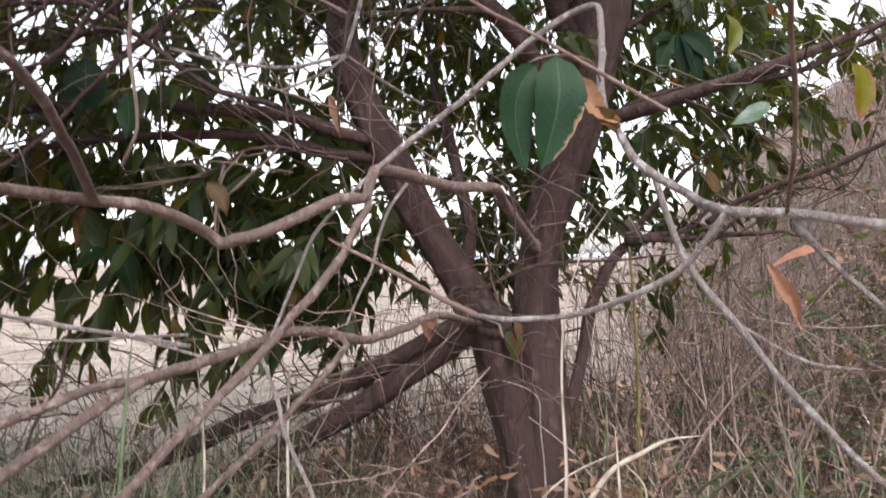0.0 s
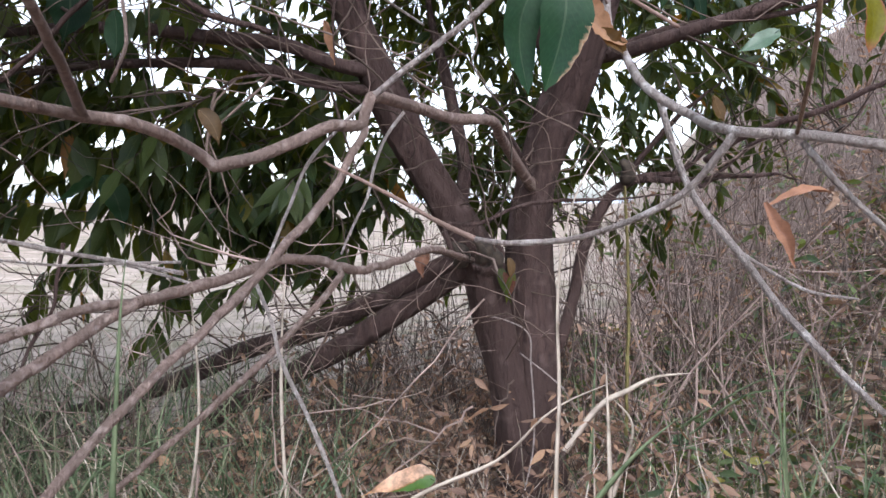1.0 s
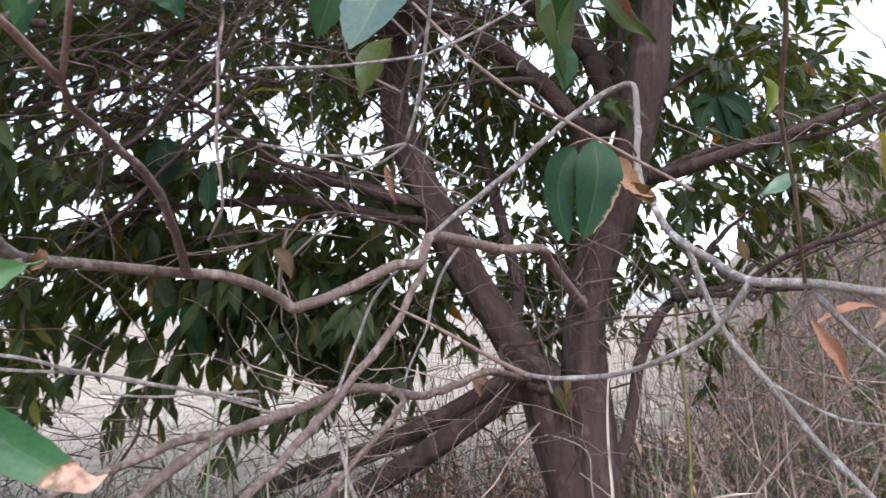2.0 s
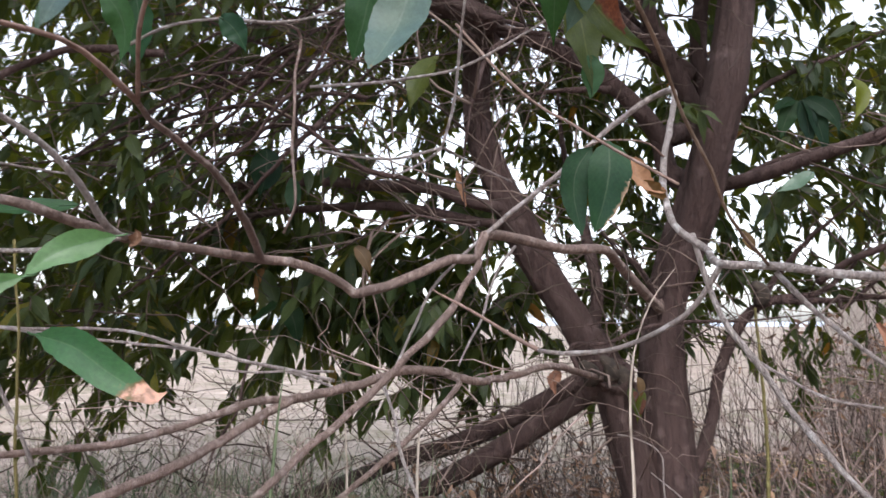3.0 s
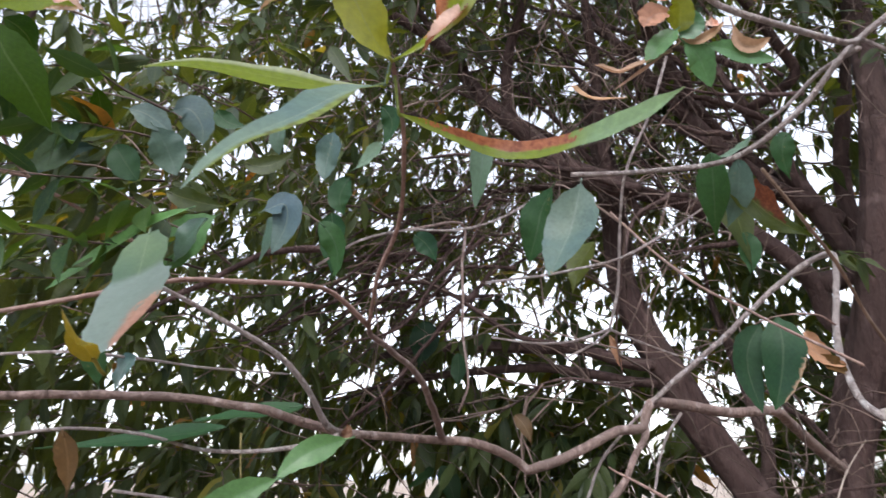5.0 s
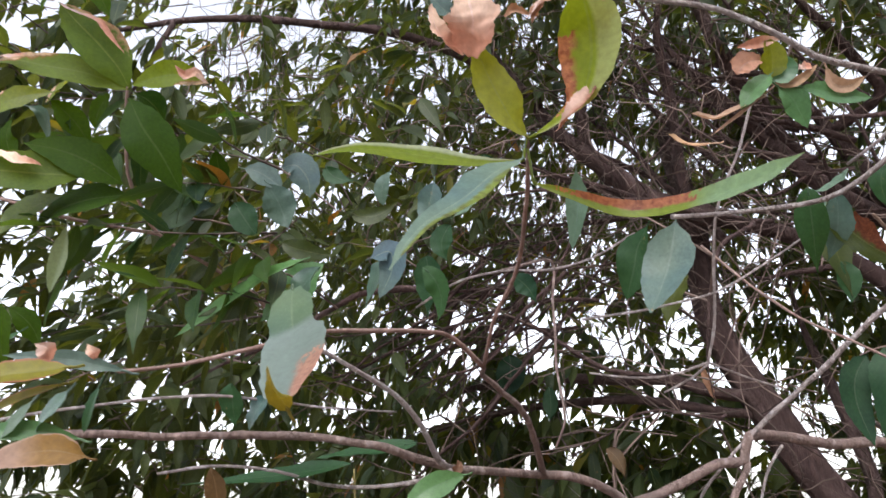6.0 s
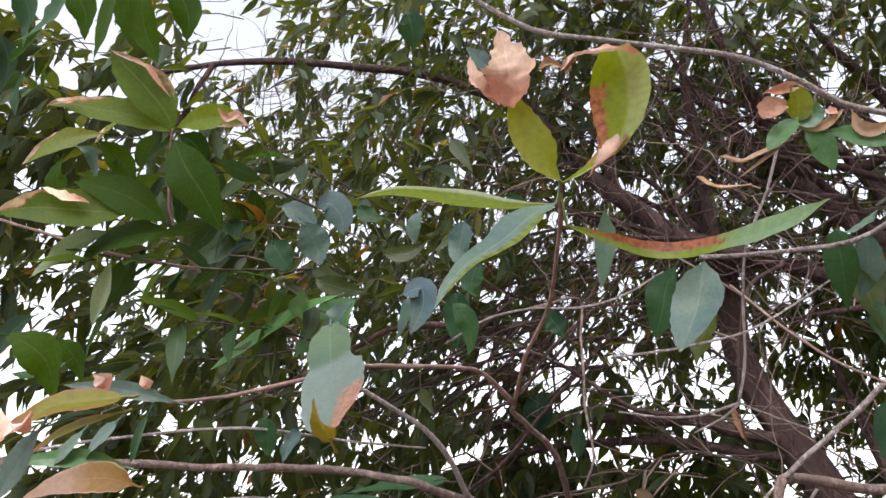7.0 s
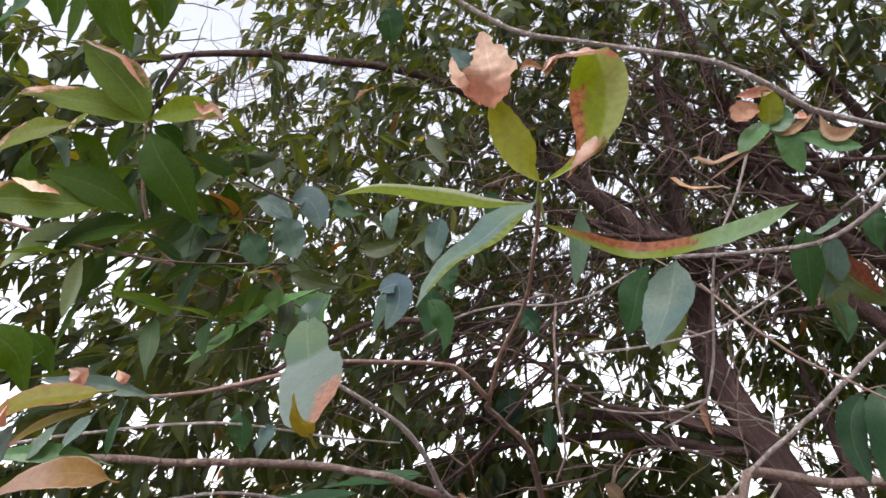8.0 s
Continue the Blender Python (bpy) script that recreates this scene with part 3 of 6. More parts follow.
branch("limb", [(0.712, 3.039, 2.27), (0.812, 3.004, 2.386), (0.981, 2.994, 2.484), (1.193, 3.003, 2.553), (1.399, 3.005, 2.657)], 0.016, 0.01, "bark")
branch("branch", [(0.84, 2.984, 1.461), (0.946, 2.891, 1.625), (1.041, 2.801, 1.73), (1.149, 2.718, 1.828)], 0.014, 0.008, "bark")
branch("limb", [(0.45, 2.753, 3.186), (0.402, 2.659, 3.31), (0.306, 2.519, 3.466), (0.205, 2.385, 3.604), (0.11, 2.216, 3.818)], 0.028, 0.016, "bark")
branch("limb", [(-0.398, 2.31, 2.733), (-0.389, 2.247, 2.997), (-0.383, 2.207, 3.212), (-0.372, 2.086, 3.465), (-0.275, 1.998, 3.762)], 0.03, 0.02, "bark")
branch("branch", [(0.359, 2.775, 1.381), (0.264, 2.427, 1.468), (0.194, 2.207, 1.541), (0.154, 1.984, 1.565), (0.035, 1.801, 1.551), (-0.08, 1.621, 1.566), (-0.15, 1.44, 1.556), (-0.166, 1.415, 1.49), (-0.22, 1.343, 1.482), (-0.29, 1.268, 1.438), (-0.354, 1.199, 1.401), (-0.383, 1.132, 1.387), (-0.403, 1.11, 1.38), (-0.419, 1.092, 1.398), (-0.447, 1.013, 1.426), (-0.487, 0.933, 1.444), (-0.523, 0.877, 1.445), (-0.534, 0.474, 1.442)], 0.022, 0.0080, "twig")
branch("branch", [(-0.534, 0.474, 1.442), (-0.561, 0.372, 1.461), (-0.578, 0.289, 1.474), (-0.636, 0.186, 1.484), (-0.674, 0.075, 1.48), (-0.724, -0.04, 1.472), (-0.775, -0.147, 1.47), (-0.832, -0.243, 1.463), (-0.918, -0.339, 1.45)], 0.0080, 0.0045, "twig")
branch("twig", [(-0.523, 0.877, 1.445), (-0.485, 0.765, 1.488), (-0.443, 0.659, 1.507), (-0.408, 0.548, 1.541), (-0.399, 0.428, 1.572), (-0.372, 0.318, 1.58), (-0.317, 0.22, 1.571)], 0.0085, 0.0036, "twig")
branch("twig", [(-0.317, 0.22, 1.571), (-0.32, 0.135, 1.6), (-0.315, 0.066, 1.595), (-0.343, -0.016, 1.582), (-0.357, -0.091, 1.569), (-0.388, -0.152, 1.545), (-0.447, -0.225, 1.515), (-0.475, -0.282, 1.502)], 0.0038, 0.002, "reddish")
branch("twig", [(-0.317, 0.22, 1.571), (-0.256, 0.142, 1.618), (-0.188, 0.076, 1.653), (-0.139, 0.005, 1.672), (-0.098, -0.069, 1.688), (-0.063, -0.138, 1.685), (-0.031, -0.206, 1.678)], 0.003, 0.002, "reddish")
branch("twig", [(-0.534, 0.474, 1.442), (-0.527, 0.421, 1.455), (-0.52, 0.353, 1.508), (-0.53, 0.279, 1.556), (-0.551, 0.205, 1.589), (-0.576, 0.131, 1.617), (-0.585, 0.062, 1.633)], 0.006, 0.003, "pale")
branch("twig", [(-0.495, 0.414, 1.434), (-0.529, 0.365, 1.416), (-0.583, 0.303, 1.405), (-0.639, 0.235, 1.409), (-0.674, 0.152, 1.429), (-0.725, 0.066, 1.435), (-0.763, -0.006, 1.421)], 0.004, 0.002, "pale")
branch("twig", [(-0.613, 1.468, 1.139), (-0.778, 1.461, 1.172), (-0.92, 1.39, 1.206), (-1.039, 1.327, 1.242), (-1.188, 1.252, 1.286), (-1.405, 1.124, 1.291), (-1.578, 1.008, 1.313)], 0.006, 0.004, "pale")
branch("twig", [(-0.643, 1.532, 1.161), (-0.72, 1.48, 1.165), (-0.871, 1.426, 1.162), (-0.999, 1.373, 1.177)], 0.004, 0.003, "pale")
branch("twig", [(-1.609, 0.887, 1.336), (-1.273, 1.172, 1.267), (-0.999, 1.377, 1.225), (-0.904, 1.437, 1.197), (-0.799, 1.498, 1.166), (-0.663, 1.578, 1.11), (-0.619, 1.578, 1.098)], 0.005, 0.004, "pale")
branch("branch", [(0.108, 2.698, 1.074), (0.029, 2.398, 1.12), (-0.038, 1.998, 1.164), (-0.109, 1.785, 1.149), (-0.193, 1.572, 1.14), (-0.238, 1.478, 1.159), (-0.278, 1.425, 1.175), (-0.344, 1.37, 1.185), (-0.402, 1.267, 1.164), (-0.483, 1.163, 1.14), (-0.533, 1.031, 1.123), (-0.569, 0.942, 1.091), (-0.602, 0.854, 1.055), (-0.626, 0.771, 1.031), (-0.68, 0.657, 0.996), (-0.767, 0.506, 0.947), (-0.855, 0.354, 0.901)], 0.0145, 0.0092, "twig")
branch("branch", [(-0.522, 1.051, 1.129), (-0.556, 0.996, 1.133), (-0.585, 0.94, 1.13), (-0.617, 0.882, 1.113), (-0.66, 0.825, 1.096), (-0.714, 0.719, 1.076), (-0.807, 0.559, 1.077), (-0.878, 0.373, 1.084)], 0.009, 0.0055, "twig")
branch("branch", [(-0.158, 1.415, 1.482), (-0.186, 1.359, 1.411), (-0.214, 1.304, 1.341), (-0.252, 1.249, 1.281), (-0.281, 1.195, 1.243), (-0.296, 1.142, 1.207), (-0.336, 1.088, 1.153), (-0.382, 1.008, 1.097), (-0.42, 0.928, 1.05), (-0.471, 0.837, 0.983), (-0.508, 0.746, 0.913), (-0.533, 0.682, 0.863), (-0.564, 0.618, 0.809)], 0.0098, 0.008, "twig")
branch("twig", [(-0.15, 1.44, 1.556), (-0.217, 1.393, 1.48), (-0.278, 1.346, 1.398), (-0.306, 1.3, 1.31), (-0.325, 1.254, 1.239), (-0.343, 1.209, 1.172), (-0.361, 1.207, 1.149)], 0.005, 0.004, "pale")
branch("twig", [(-0.361, 1.208, 1.161), (-0.316, 1.168, 1.075), (-0.29, 1.13, 1.015), (-0.25, 1.077, 0.963), (-0.198, 1.024, 0.895), (-0.135, 0.92, 0.817)], 0.0045, 0.004, "pale")
branch("twig", [(-0.083, 1.571, 1.538), (-0.123, 1.541, 1.478), (-0.148, 1.51, 1.407), (-0.164, 1.471, 1.324), (-0.192, 1.432, 1.257), (-0.213, 1.394, 1.194)], 0.005, 0.003, "pale")
branch("twig", [(-0.174, 1.007, 1.382), (-0.156, 0.987, 1.373), (-0.104, 0.956, 1.35), (-0.045, 0.926, 1.32), (0.03, 0.875, 1.281), (0.081, 0.825, 1.26)], 0.002, 0.0045, "reddish")
branch("twig", [(0.081, 0.825, 1.26), (0.128, 0.79, 1.256), (0.203, 0.758, 1.262), (0.268, 0.711, 1.285), (0.326, 0.664, 1.321), (0.358, 0.642, 1.359), (0.377, 0.62, 1.395)], 0.0038, 0.0044, "pale")
branch("branch", [(0.315, 0.931, 1.556), (0.319, 0.878, 1.512), (0.332, 0.825, 1.474), (0.372, 0.773, 1.432), (0.377, 0.62, 1.395), (0.439, 0.608, 1.39), (0.512, 0.562, 1.375), (0.577, 0.544, 1.37)], 0.0062, 0.006, "pale")
branch("branch", [(-0.15, 1.44, 1.556), (-0.06, 1.43, 1.625), (0.06, 1.4, 1.71), (0.16, 1.38, 1.79), (0.26, 1.385, 1.87), (0.33, 1.36, 1.9), (0.36, 1.305, 1.885), (0.352, 1.23, 1.81), (0.336, 1.15, 1.735), (0.32, 1.075, 1.64), (0.317, 0.985, 1.575), (0.315, 0.931, 1.556)], 0.0072, 0.0075, "pale")
branch("twig", [(0.439, 0.608, 1.39), (0.368, 0.431, 1.435), (0.342, 0.37, 1.482), (0.309, 0.303, 1.528), (0.278, 0.197, 1.576), (0.248, 0.118, 1.607), (0.221, 0.062, 1.639)], 0.0024, 0.0018, "dark")
branch("twig", [(0.448, 0.611, 1.382), (0.484, 0.604, 1.337), (0.537, 0.597, 1.284), (0.589, 0.596, 1.243)], 0.0035, 0.003, "pale")
branch("twig", [(0.358, 0.876, 1.472), (0.371, 0.857, 1.413), (0.387, 0.838, 1.352), (0.408, 0.8, 1.296), (0.45, 0.762, 1.232), (0.488, 0.708, 1.161), (0.527, 0.655, 1.105), (0.562, 0.623, 1.064)], 0.0052, 0.004, "pale")
branch("twig", [(0.442, 0.783, 1.25), (0.492, 0.787, 1.218), (0.55, 0.791, 1.189), (0.633, 0.813, 1.175)], 0.003, 0.002, "pale")
branch("branch", [(0.824, 2.019, 1.444), (0.928, 1.922, 1.523), (1.083, 1.827, 1.576), (1.216, 1.731, 1.646), (1.421, 1.737, 1.72)], 0.011, 0.007, "bark")
branch("twig", [(-0.115, 0.863, 1.663), (-0.09, 0.851, 1.736), (-0.072, 0.829, 1.829), (-0.047, 0.777, 1.924), (-0.02, 0.74, 1.981), (0.036, 0.73, 2.082), (0.085, 0.713, 2.193)], 0.0032, 0.003, "pale")
branch("twig", [(-0.115, 0.863, 1.663), (-0.195, 0.836, 1.639), (-0.272, 0.801, 1.637), (-0.347, 0.76, 1.649)], 0.003, 0.002, "pale")
branch("twig", [(-0.115, 0.863, 1.663), (-0.152, 0.859, 1.633), (-0.212, 0.843, 1.605)], 0.003, 0.002, "pale")
branch("twig", [(-0.115, 0.863, 1.663), (-0.073, 0.951, 1.647), (-0.006, 1.054, 1.625)], 0.0028, 0.002, "pale")
branch("twig", [(-0.035, 0.331, 1.795), (0.038, 0.341, 1.787), (0.116, 0.352, 1.783), (0.177, 0.368, 1.787), (0.232, 0.375, 1.809), (0.295, 0.372, 1.854), (0.352, 0.361, 1.912), (0.411, 0.353, 1.95), (0.501, 0.376, 2.006)], 0.0035, 0.005, "pale")
branch("twig", [(-0.218, -0.167, 2.095), (-0.176, -0.134, 2.039), (-0.106, -0.094, 1.979), (-0.04, -0.053, 1.962), (0.043, -0.001, 1.946), (0.118, 0.047, 1.928), (0.171, 0.087, 1.896), (0.205, 0.123, 1.873), (0.249, 0.159, 1.862), (0.315, 0.231, 1.862), (0.345, 0.3, 1.888), (0.37, 0.357, 1.923)], 0.003, 0.004, "pale")
branch("twig", [(0.37, 0.357, 1.923), (0.405, 0.38, 1.905), (0.45, 0.41, 1.88), (0.52, 0.44, 1.86)], 0.003, 0.0022, "pale")
branch("twig", [(0.22, 0.685, 1.971), (0.281, 0.649, 1.99), (0.339, 0.608, 2.02), (0.391, 0.523, 2.003)], 0.003, 0.004, "pale")
branch("twig", [(-1.033, 0.493, 1.805), (-1.042, 0.357, 1.874), (-1.066, 0.286, 1.9), (-1.104, 0.168, 1.949), (-1.1, 0.108, 2.003), (-1.085, 0.06, 2.05), (-1.052, 0.017, 2.134), (-1.017, -0.014, 2.2)], 0.0048, 0.0034, "reddish")
branch("twig", [(-1.104, 0.168, 1.949), (-1.293, 0.058, 1.994), (-1.426, -0.015, 2.043), (-1.564, -0.092, 2.093), (-1.722, -0.23, 2.147)], 0.0042, 0.0034, "reddish")
branch("twig", [(-0.721, 0.627, 1.829), (-0.602, 0.63, 1.873), (-0.492, 0.642, 1.882), (-0.39, 0.658, 1.869), (-0.29, 0.673, 1.881), (-0.19, 0.678, 1.921)], 0.0028, 0.002, "pale")
branch("twig", [(-0.34, 0.721, 1.762), (-0.2, 0.758, 1.772), (-0.061, 0.788, 1.796), (0.046, 0.793, 1.844), (0.122, 0.788, 1.881)], 0.003, 0.002, "pale")
branch("twig", [(-1.543, 2.729, 2.796), (-1.467, 2.79, 2.551), (-1.454, 2.803, 2.236), (-1.465, 2.807, 1.928), (-1.527, 2.771, 1.788)], 0.009, 0.006, "bark")
branch("twig", [(-1.075, -0.216, 1.469), (-1.0, -0.121, 1.51), (-0.91, -0.009, 1.538), (-0.819, 0.048, 1.548), (-0.739, 0.103, 1.549), (-0.715, 0.315, 1.553), (-0.698, 0.519, 1.566)], 0.0028, 0.002, "pale")
branch("twig", [(-0.113, 0.968, 1.968), (-0.005, 0.885, 1.823), (0.087, 0.798, 1.715), (0.152, 0.756, 1.662), (0.211, 0.713, 1.611), (0.277, 0.696, 1.564), (0.326, 0.677, 1.528)], 0.0032, 0.0022, "reddish")
branch("twig", [(0.31, 2.49, 0.151), (0.359, 2.555, 0.356), (0.352, 2.624, 0.64), (0.341, 2.65, 0.775), (0.237, 2.668, 0.83), (0.168, 2.683, 0.839)], 0.0035, 0.003, "pale")
branch("twig", [(0.468, 2.473, 0.588), (0.386, 2.526, 0.652), (0.301, 2.578, 0.708)], 0.0035, 0.003, "pale")
branch("branch", [(0.007, 2.404, 1.225), (0.137, 2.508, 1.233), (0.299, 2.617, 1.298), (0.496, 2.724, 1.322), (0.731, 2.73, 1.329), (1.014, 2.739, 1.358)], 0.009, 0.006, "bark")
branch("twig", [(0.753, 2.665, 0.346), (0.757, 2.686, 0.652), (0.761, 2.701, 0.887), (0.755, 2.72, 1.169), (0.743, 2.734, 1.381)], 0.008, 0.006, "olive")
branch("branch", [(-0.539, 1.043, 2.036), (-0.539, 1.037, 1.923), (-0.538, 1.031, 1.811), (-0.537, 1.024, 1.722), (-0.524, 1.017, 1.655), (-0.515, 1.01, 1.587), (-0.528, 1.01, 1.553), (-0.546, 1.011, 1.52)], 0.0042, 0.003, "twig")
branch("branch", [(-0.222, 1.441, 1.143), (-0.288, 1.383, 1.055), (-0.38, 1.274, 0.956), (-0.479, 1.165, 0.865), (-0.54, 1.06, 0.811), (-0.586, 0.955, 0.766)], 0.0085, 0.006, "twig")
branch("twig", [(-1.139, 1.872, 1.189), (-1.159, 1.864, 1.07), (-1.169, 1.858, 0.995), (-1.227, 1.85, 0.899), (-1.264, 1.844, 0.814), (-1.294, 1.835, 0.695)], 0.006, 0.004, "bark")
branch("twig", [(-0.819, 0.579, 0.907), (-0.816, 0.559, 1.054), (-0.809, 0.546, 1.159), (-0.8, 0.532, 1.284), (-0.801, 0.517, 1.389), (-0.799, 0.508, 1.452)], 0.003, 0.002, "olive")
branch("twig", [(-0.894, 0.494, 1.322), (-0.877, 0.507, 1.275), (-0.845, 0.527, 1.211), (-0.816, 0.547, 1.138), (-0.789, 0.568, 1.054)], 0.004, 0.003, "pale")
branch("twig", [(0.325, 1.1, 1.67), (0.28, 0.97, 1.675), (0.204, 0.872, 1.657), (0.169, 0.871, 1.646)], 0.0022, 0.0016, "reddish")


def inner_stems(count):
    """Thin straight stems that fan out, leafless, from the heart of the crown to its shaded side."""
    pick = np.random.default_rng(5)
    for _ in range(count):
        head = Vector((pick.normal(-0.95, 0.2), pick.normal(2.2, 0.2), pick.normal(2.36, 0.14)))
        foot = Vector((pick.uniform(-2.3, -1.45), pick.uniform(1.6, 2.5), pick.normal(1.95, 0.17)))
        bow = Vector(pick.normal(0, 0.10, 3))
        line = [tuple(head.lerp(foot, k / 4) + bow * math.sin(math.pi * k / 4) + Vector(pick.normal(0, 0.028, 3))) for k in range(5)]
        branch("inner_stem", line, pick.uniform(0.004, 0.010), 0.0025, "bark")
    for _ in range(count):
        # boughs crossing high up
        head = Vector((pick.uniform(-0.6, 0.4), pick.normal(2.4, 0.2), pick.normal(2.9, 0.3)))
        foot = head + Vector((pick.normal(-0.7, 0.4), pick.normal(-0.3, 0.25), pick.normal(0.35, 0.35)))
        bow = Vector(pick.normal(0, 0.08, 3))
        line = [tuple(head.lerp(foot, k / 4) + bow * math.sin(math.pi * k / 4) + Vector(pick.normal(0, 0.02, 3))) for k in range(5)]
        branch("inner_stem", line, pick.uniform(0.006, 0.019), 0.003, "bark")


inner_stems(30)


def blade(rows, width, curl, wave, seed, sag=0.0, stalk=0.06):
    """A lance-shaped leaf along +y, its face up +z, one long: verts, faces and blade coordinates."""
    verts, faces, uvs = [], [], []
    cols = (-1.0, -0.5, 0.0, 0.5, 1.0) if rows > 6 else (-1.0, 0.0, 1.0)
    for i in range(rows + 1):
        v = i / rows
        w = width * 0.5 * (math.sin(math.pi * min(1, v ** 0.76)) ** (0.8 + 0.55 * v) if 0 < v < 1 else 0.0)
        w = max(w, 0.012 * width)
        w *= 1 + 0.10 * noise.noise((seed, v * 6, 1)) + (0.07 * noise.noise((seed, v * 23, 7)) if rows > 6 else 0.0)
        for c in cols:
            edge = wave * width * noise.noise((seed + c * 2, v * 5, 4)) * abs(c)
            z = curl * width * 0.5 * abs(c) ** 1.3 * (w / (0.5 * width)) + edge - sag * v * v
            verts.append((c * w, v, z))
            uvs.append((0.5 + 0.5 * c, v))
    n = len(cols)
    for i in range(rows):
        for k in range(n - 1):
            faces.append((i * n + k, i * n + k + 1, (i + 1) * n + k + 1, (i + 1) * n + k))
    return verts, faces, uvs


OUTWARD = Vector((0.30, -0.88, 0.30)).normalized()
TONES = {"lime": "fresh lime-green leaf", 
         "green": "glossy dark green leaf", "greenbrown": "green leaf with a dry pinkish tip", "grey": "dull blue-green leaf", "olive": "olive leaf against the light",
         "halfpale": "lime-green leaf with a dead stripe and a pale half", "limesilver": "narrow lime-green leaf with a silvery stretch", "rustback": "long lime-green leaf with a rusty dead back",
         "silverdead": "silvery leaf bent over with a dead pinkish edge", "limerim": "lime-green leaf with a dead pale margin", "limetip": "lime-green leaf with a dead pale tip", "limepale": "green leaf fading pale to its tip",
         "greenrim": "dark green leaf with a dead tan margin", "palegreen": "pale green leaf with a lime edge", "olivebrown": "olive leaf with a red-brown streak", "shade": "green leaf, its colour darkened for the shade of the crown", "deep": "deep green leaf against the light", "yellowrim": "yellowing leaf with rusty brown edges", "ochrespot": "ochre and tan dying leaf", "rustpale": "curled rust and tan dead leaf end",
         "mustard": "mustard-coloured turned leaf edge", "fresh": "fresh olive-lime leaf", "frost": "smooth silvery blue-green leaf", "silver": "light green folded leaf", "bright": "bright green leaf", "dry": "crumpled dead pinkish-tan leaf",
         "straw": "dry curled straw-coloured leaf", "strawgreen": "half-dry leaf", "rust": "withered rust-brown leaf", "redrust": "curled red-brown dead leaf", "ochre": "yellowed leaf"}


def near_leaf(base, middle, tip, width, tone, roll):
    """A leaf from its stalk over the middle of its blade to its tip, hung on the nearest bough."""
    a, b, c = Vector(base), Vector(middle), Vector(tip)
    seed = sum(base) * 37.1
    rows = 24
    dry = tone in ("straw", "rust", "dry")
    flat, faces, uvs = blade(rows, 1.0, 0.8 if dry else 0.22, 0.6 if dry else 0.12, seed)
    if tone in ("lime", "strawgreen"):
        # the dead end of the blade rolls up
        flat = [(x * (1 - 0.5 * smooth((v - 0.7) / 0.3)), v, z + smooth((v - 0.68) / 0.3) * (0.9 * abs(x) + 0.22 * noise.noise((seed, x * 4, v * 9)))) for x, v, z in flat]
    if tone == "dry":
        # a withered blade keeps a blunt end
        flat = [(x * (1 + 1.1 * smooth((v - 0.45) / 0.4)) * (1 - 0.45 * smooth((v - 0.8) / 0.2)), v, z) for x, v, z in flat]
    verts = []
    face = (OUTWARD + Vector(noise.noise_vector((seed, 1, 2))) * 0.25).normalized()
    ctrl = 2 * b - 0.5 * (a + c)
    for x, v, z in flat:
        at = (1 - v) ** 2 * a + 2 * v * (1 - v) * ctrl + v * v * c
        way = (2 * (1 - v) * (ctrl - a) + 2 * v * (c - ctrl)).normalized()
        across = way.cross(face).normalized()
        across = Matrix.Rotation(radians(roll + 14 * math.sin(seed + v * 3)), 3, way) @ across
        normal = across.cross(way)
        verts.append(at + across * x * width + normal * z * width - a)
    if tone == "dry":
        # crumpled: sharp random folds
        verts = [q + Vector(noise.noise_vector(q * (2.6 / width) + Vector((seed, 0, 0)))) * width * 0.15
                 + Vector(noise.noise_vector(q * (7.0 / width) + Vector((0, seed, 0)))) * width * 0.07 for q in verts]
    stalk, sf = tube(spline([(0, 0, 0), (ctrl - a) * 0.12, (ctrl - a) * 0.22], 0.02), [0.0016] * 5, 5, 0.1, seed)[:2]
    first = len(verts)
    uvs = uvs + [(0.5, 0.02)] * len(stalk)
    verts += [Vector(s) for s in stalk]
    faces = faces + [tuple(first + i for i in f) for f in sf]
    owner = min(SKELETON, key=lambda s: min((p - a).length_squared for p in s[1]))[0]
    child("leaf", mesh_of("leaf", [tuple(v) for v in verts], faces, LEAF[tone], uvs), owner, TONES[tone], Matrix.Translation(a))


# half widths of a blade along its length, as parts of the widest
LANCE = (0.05, 0.42, 0.78, 0.98, 1.0, 0.9, 0.7, 0.42, 0.02)
OVATE = (0.08, 0.66, 0.95, 1.0, 0.95, 0.84, 0.66, 0.4, 0.04)
TAPER = (0.1, 0.55, 0.92, 1.0, 0.86, 0.6, 0.42, 0.3, 0.03)
LATE = (0.1, 0.4, 0.6, 0.68, 0.72, 0.8, 0.95, 0.8, 0.03)
SPOON = (0.04, 0.16, 0.34, 0.62, 0.9, 1.0, 1.0, 0.92, 0.5)
WAIST = (0.3, 0.66, 0.72, 0.66, 0.94, 1.0, 0.93, 0.74, 0.3)
KITE = (0.3, 0.6, 0.85, 1.0, 0.95, 0.75, 0.5, 0.3, 0.05)


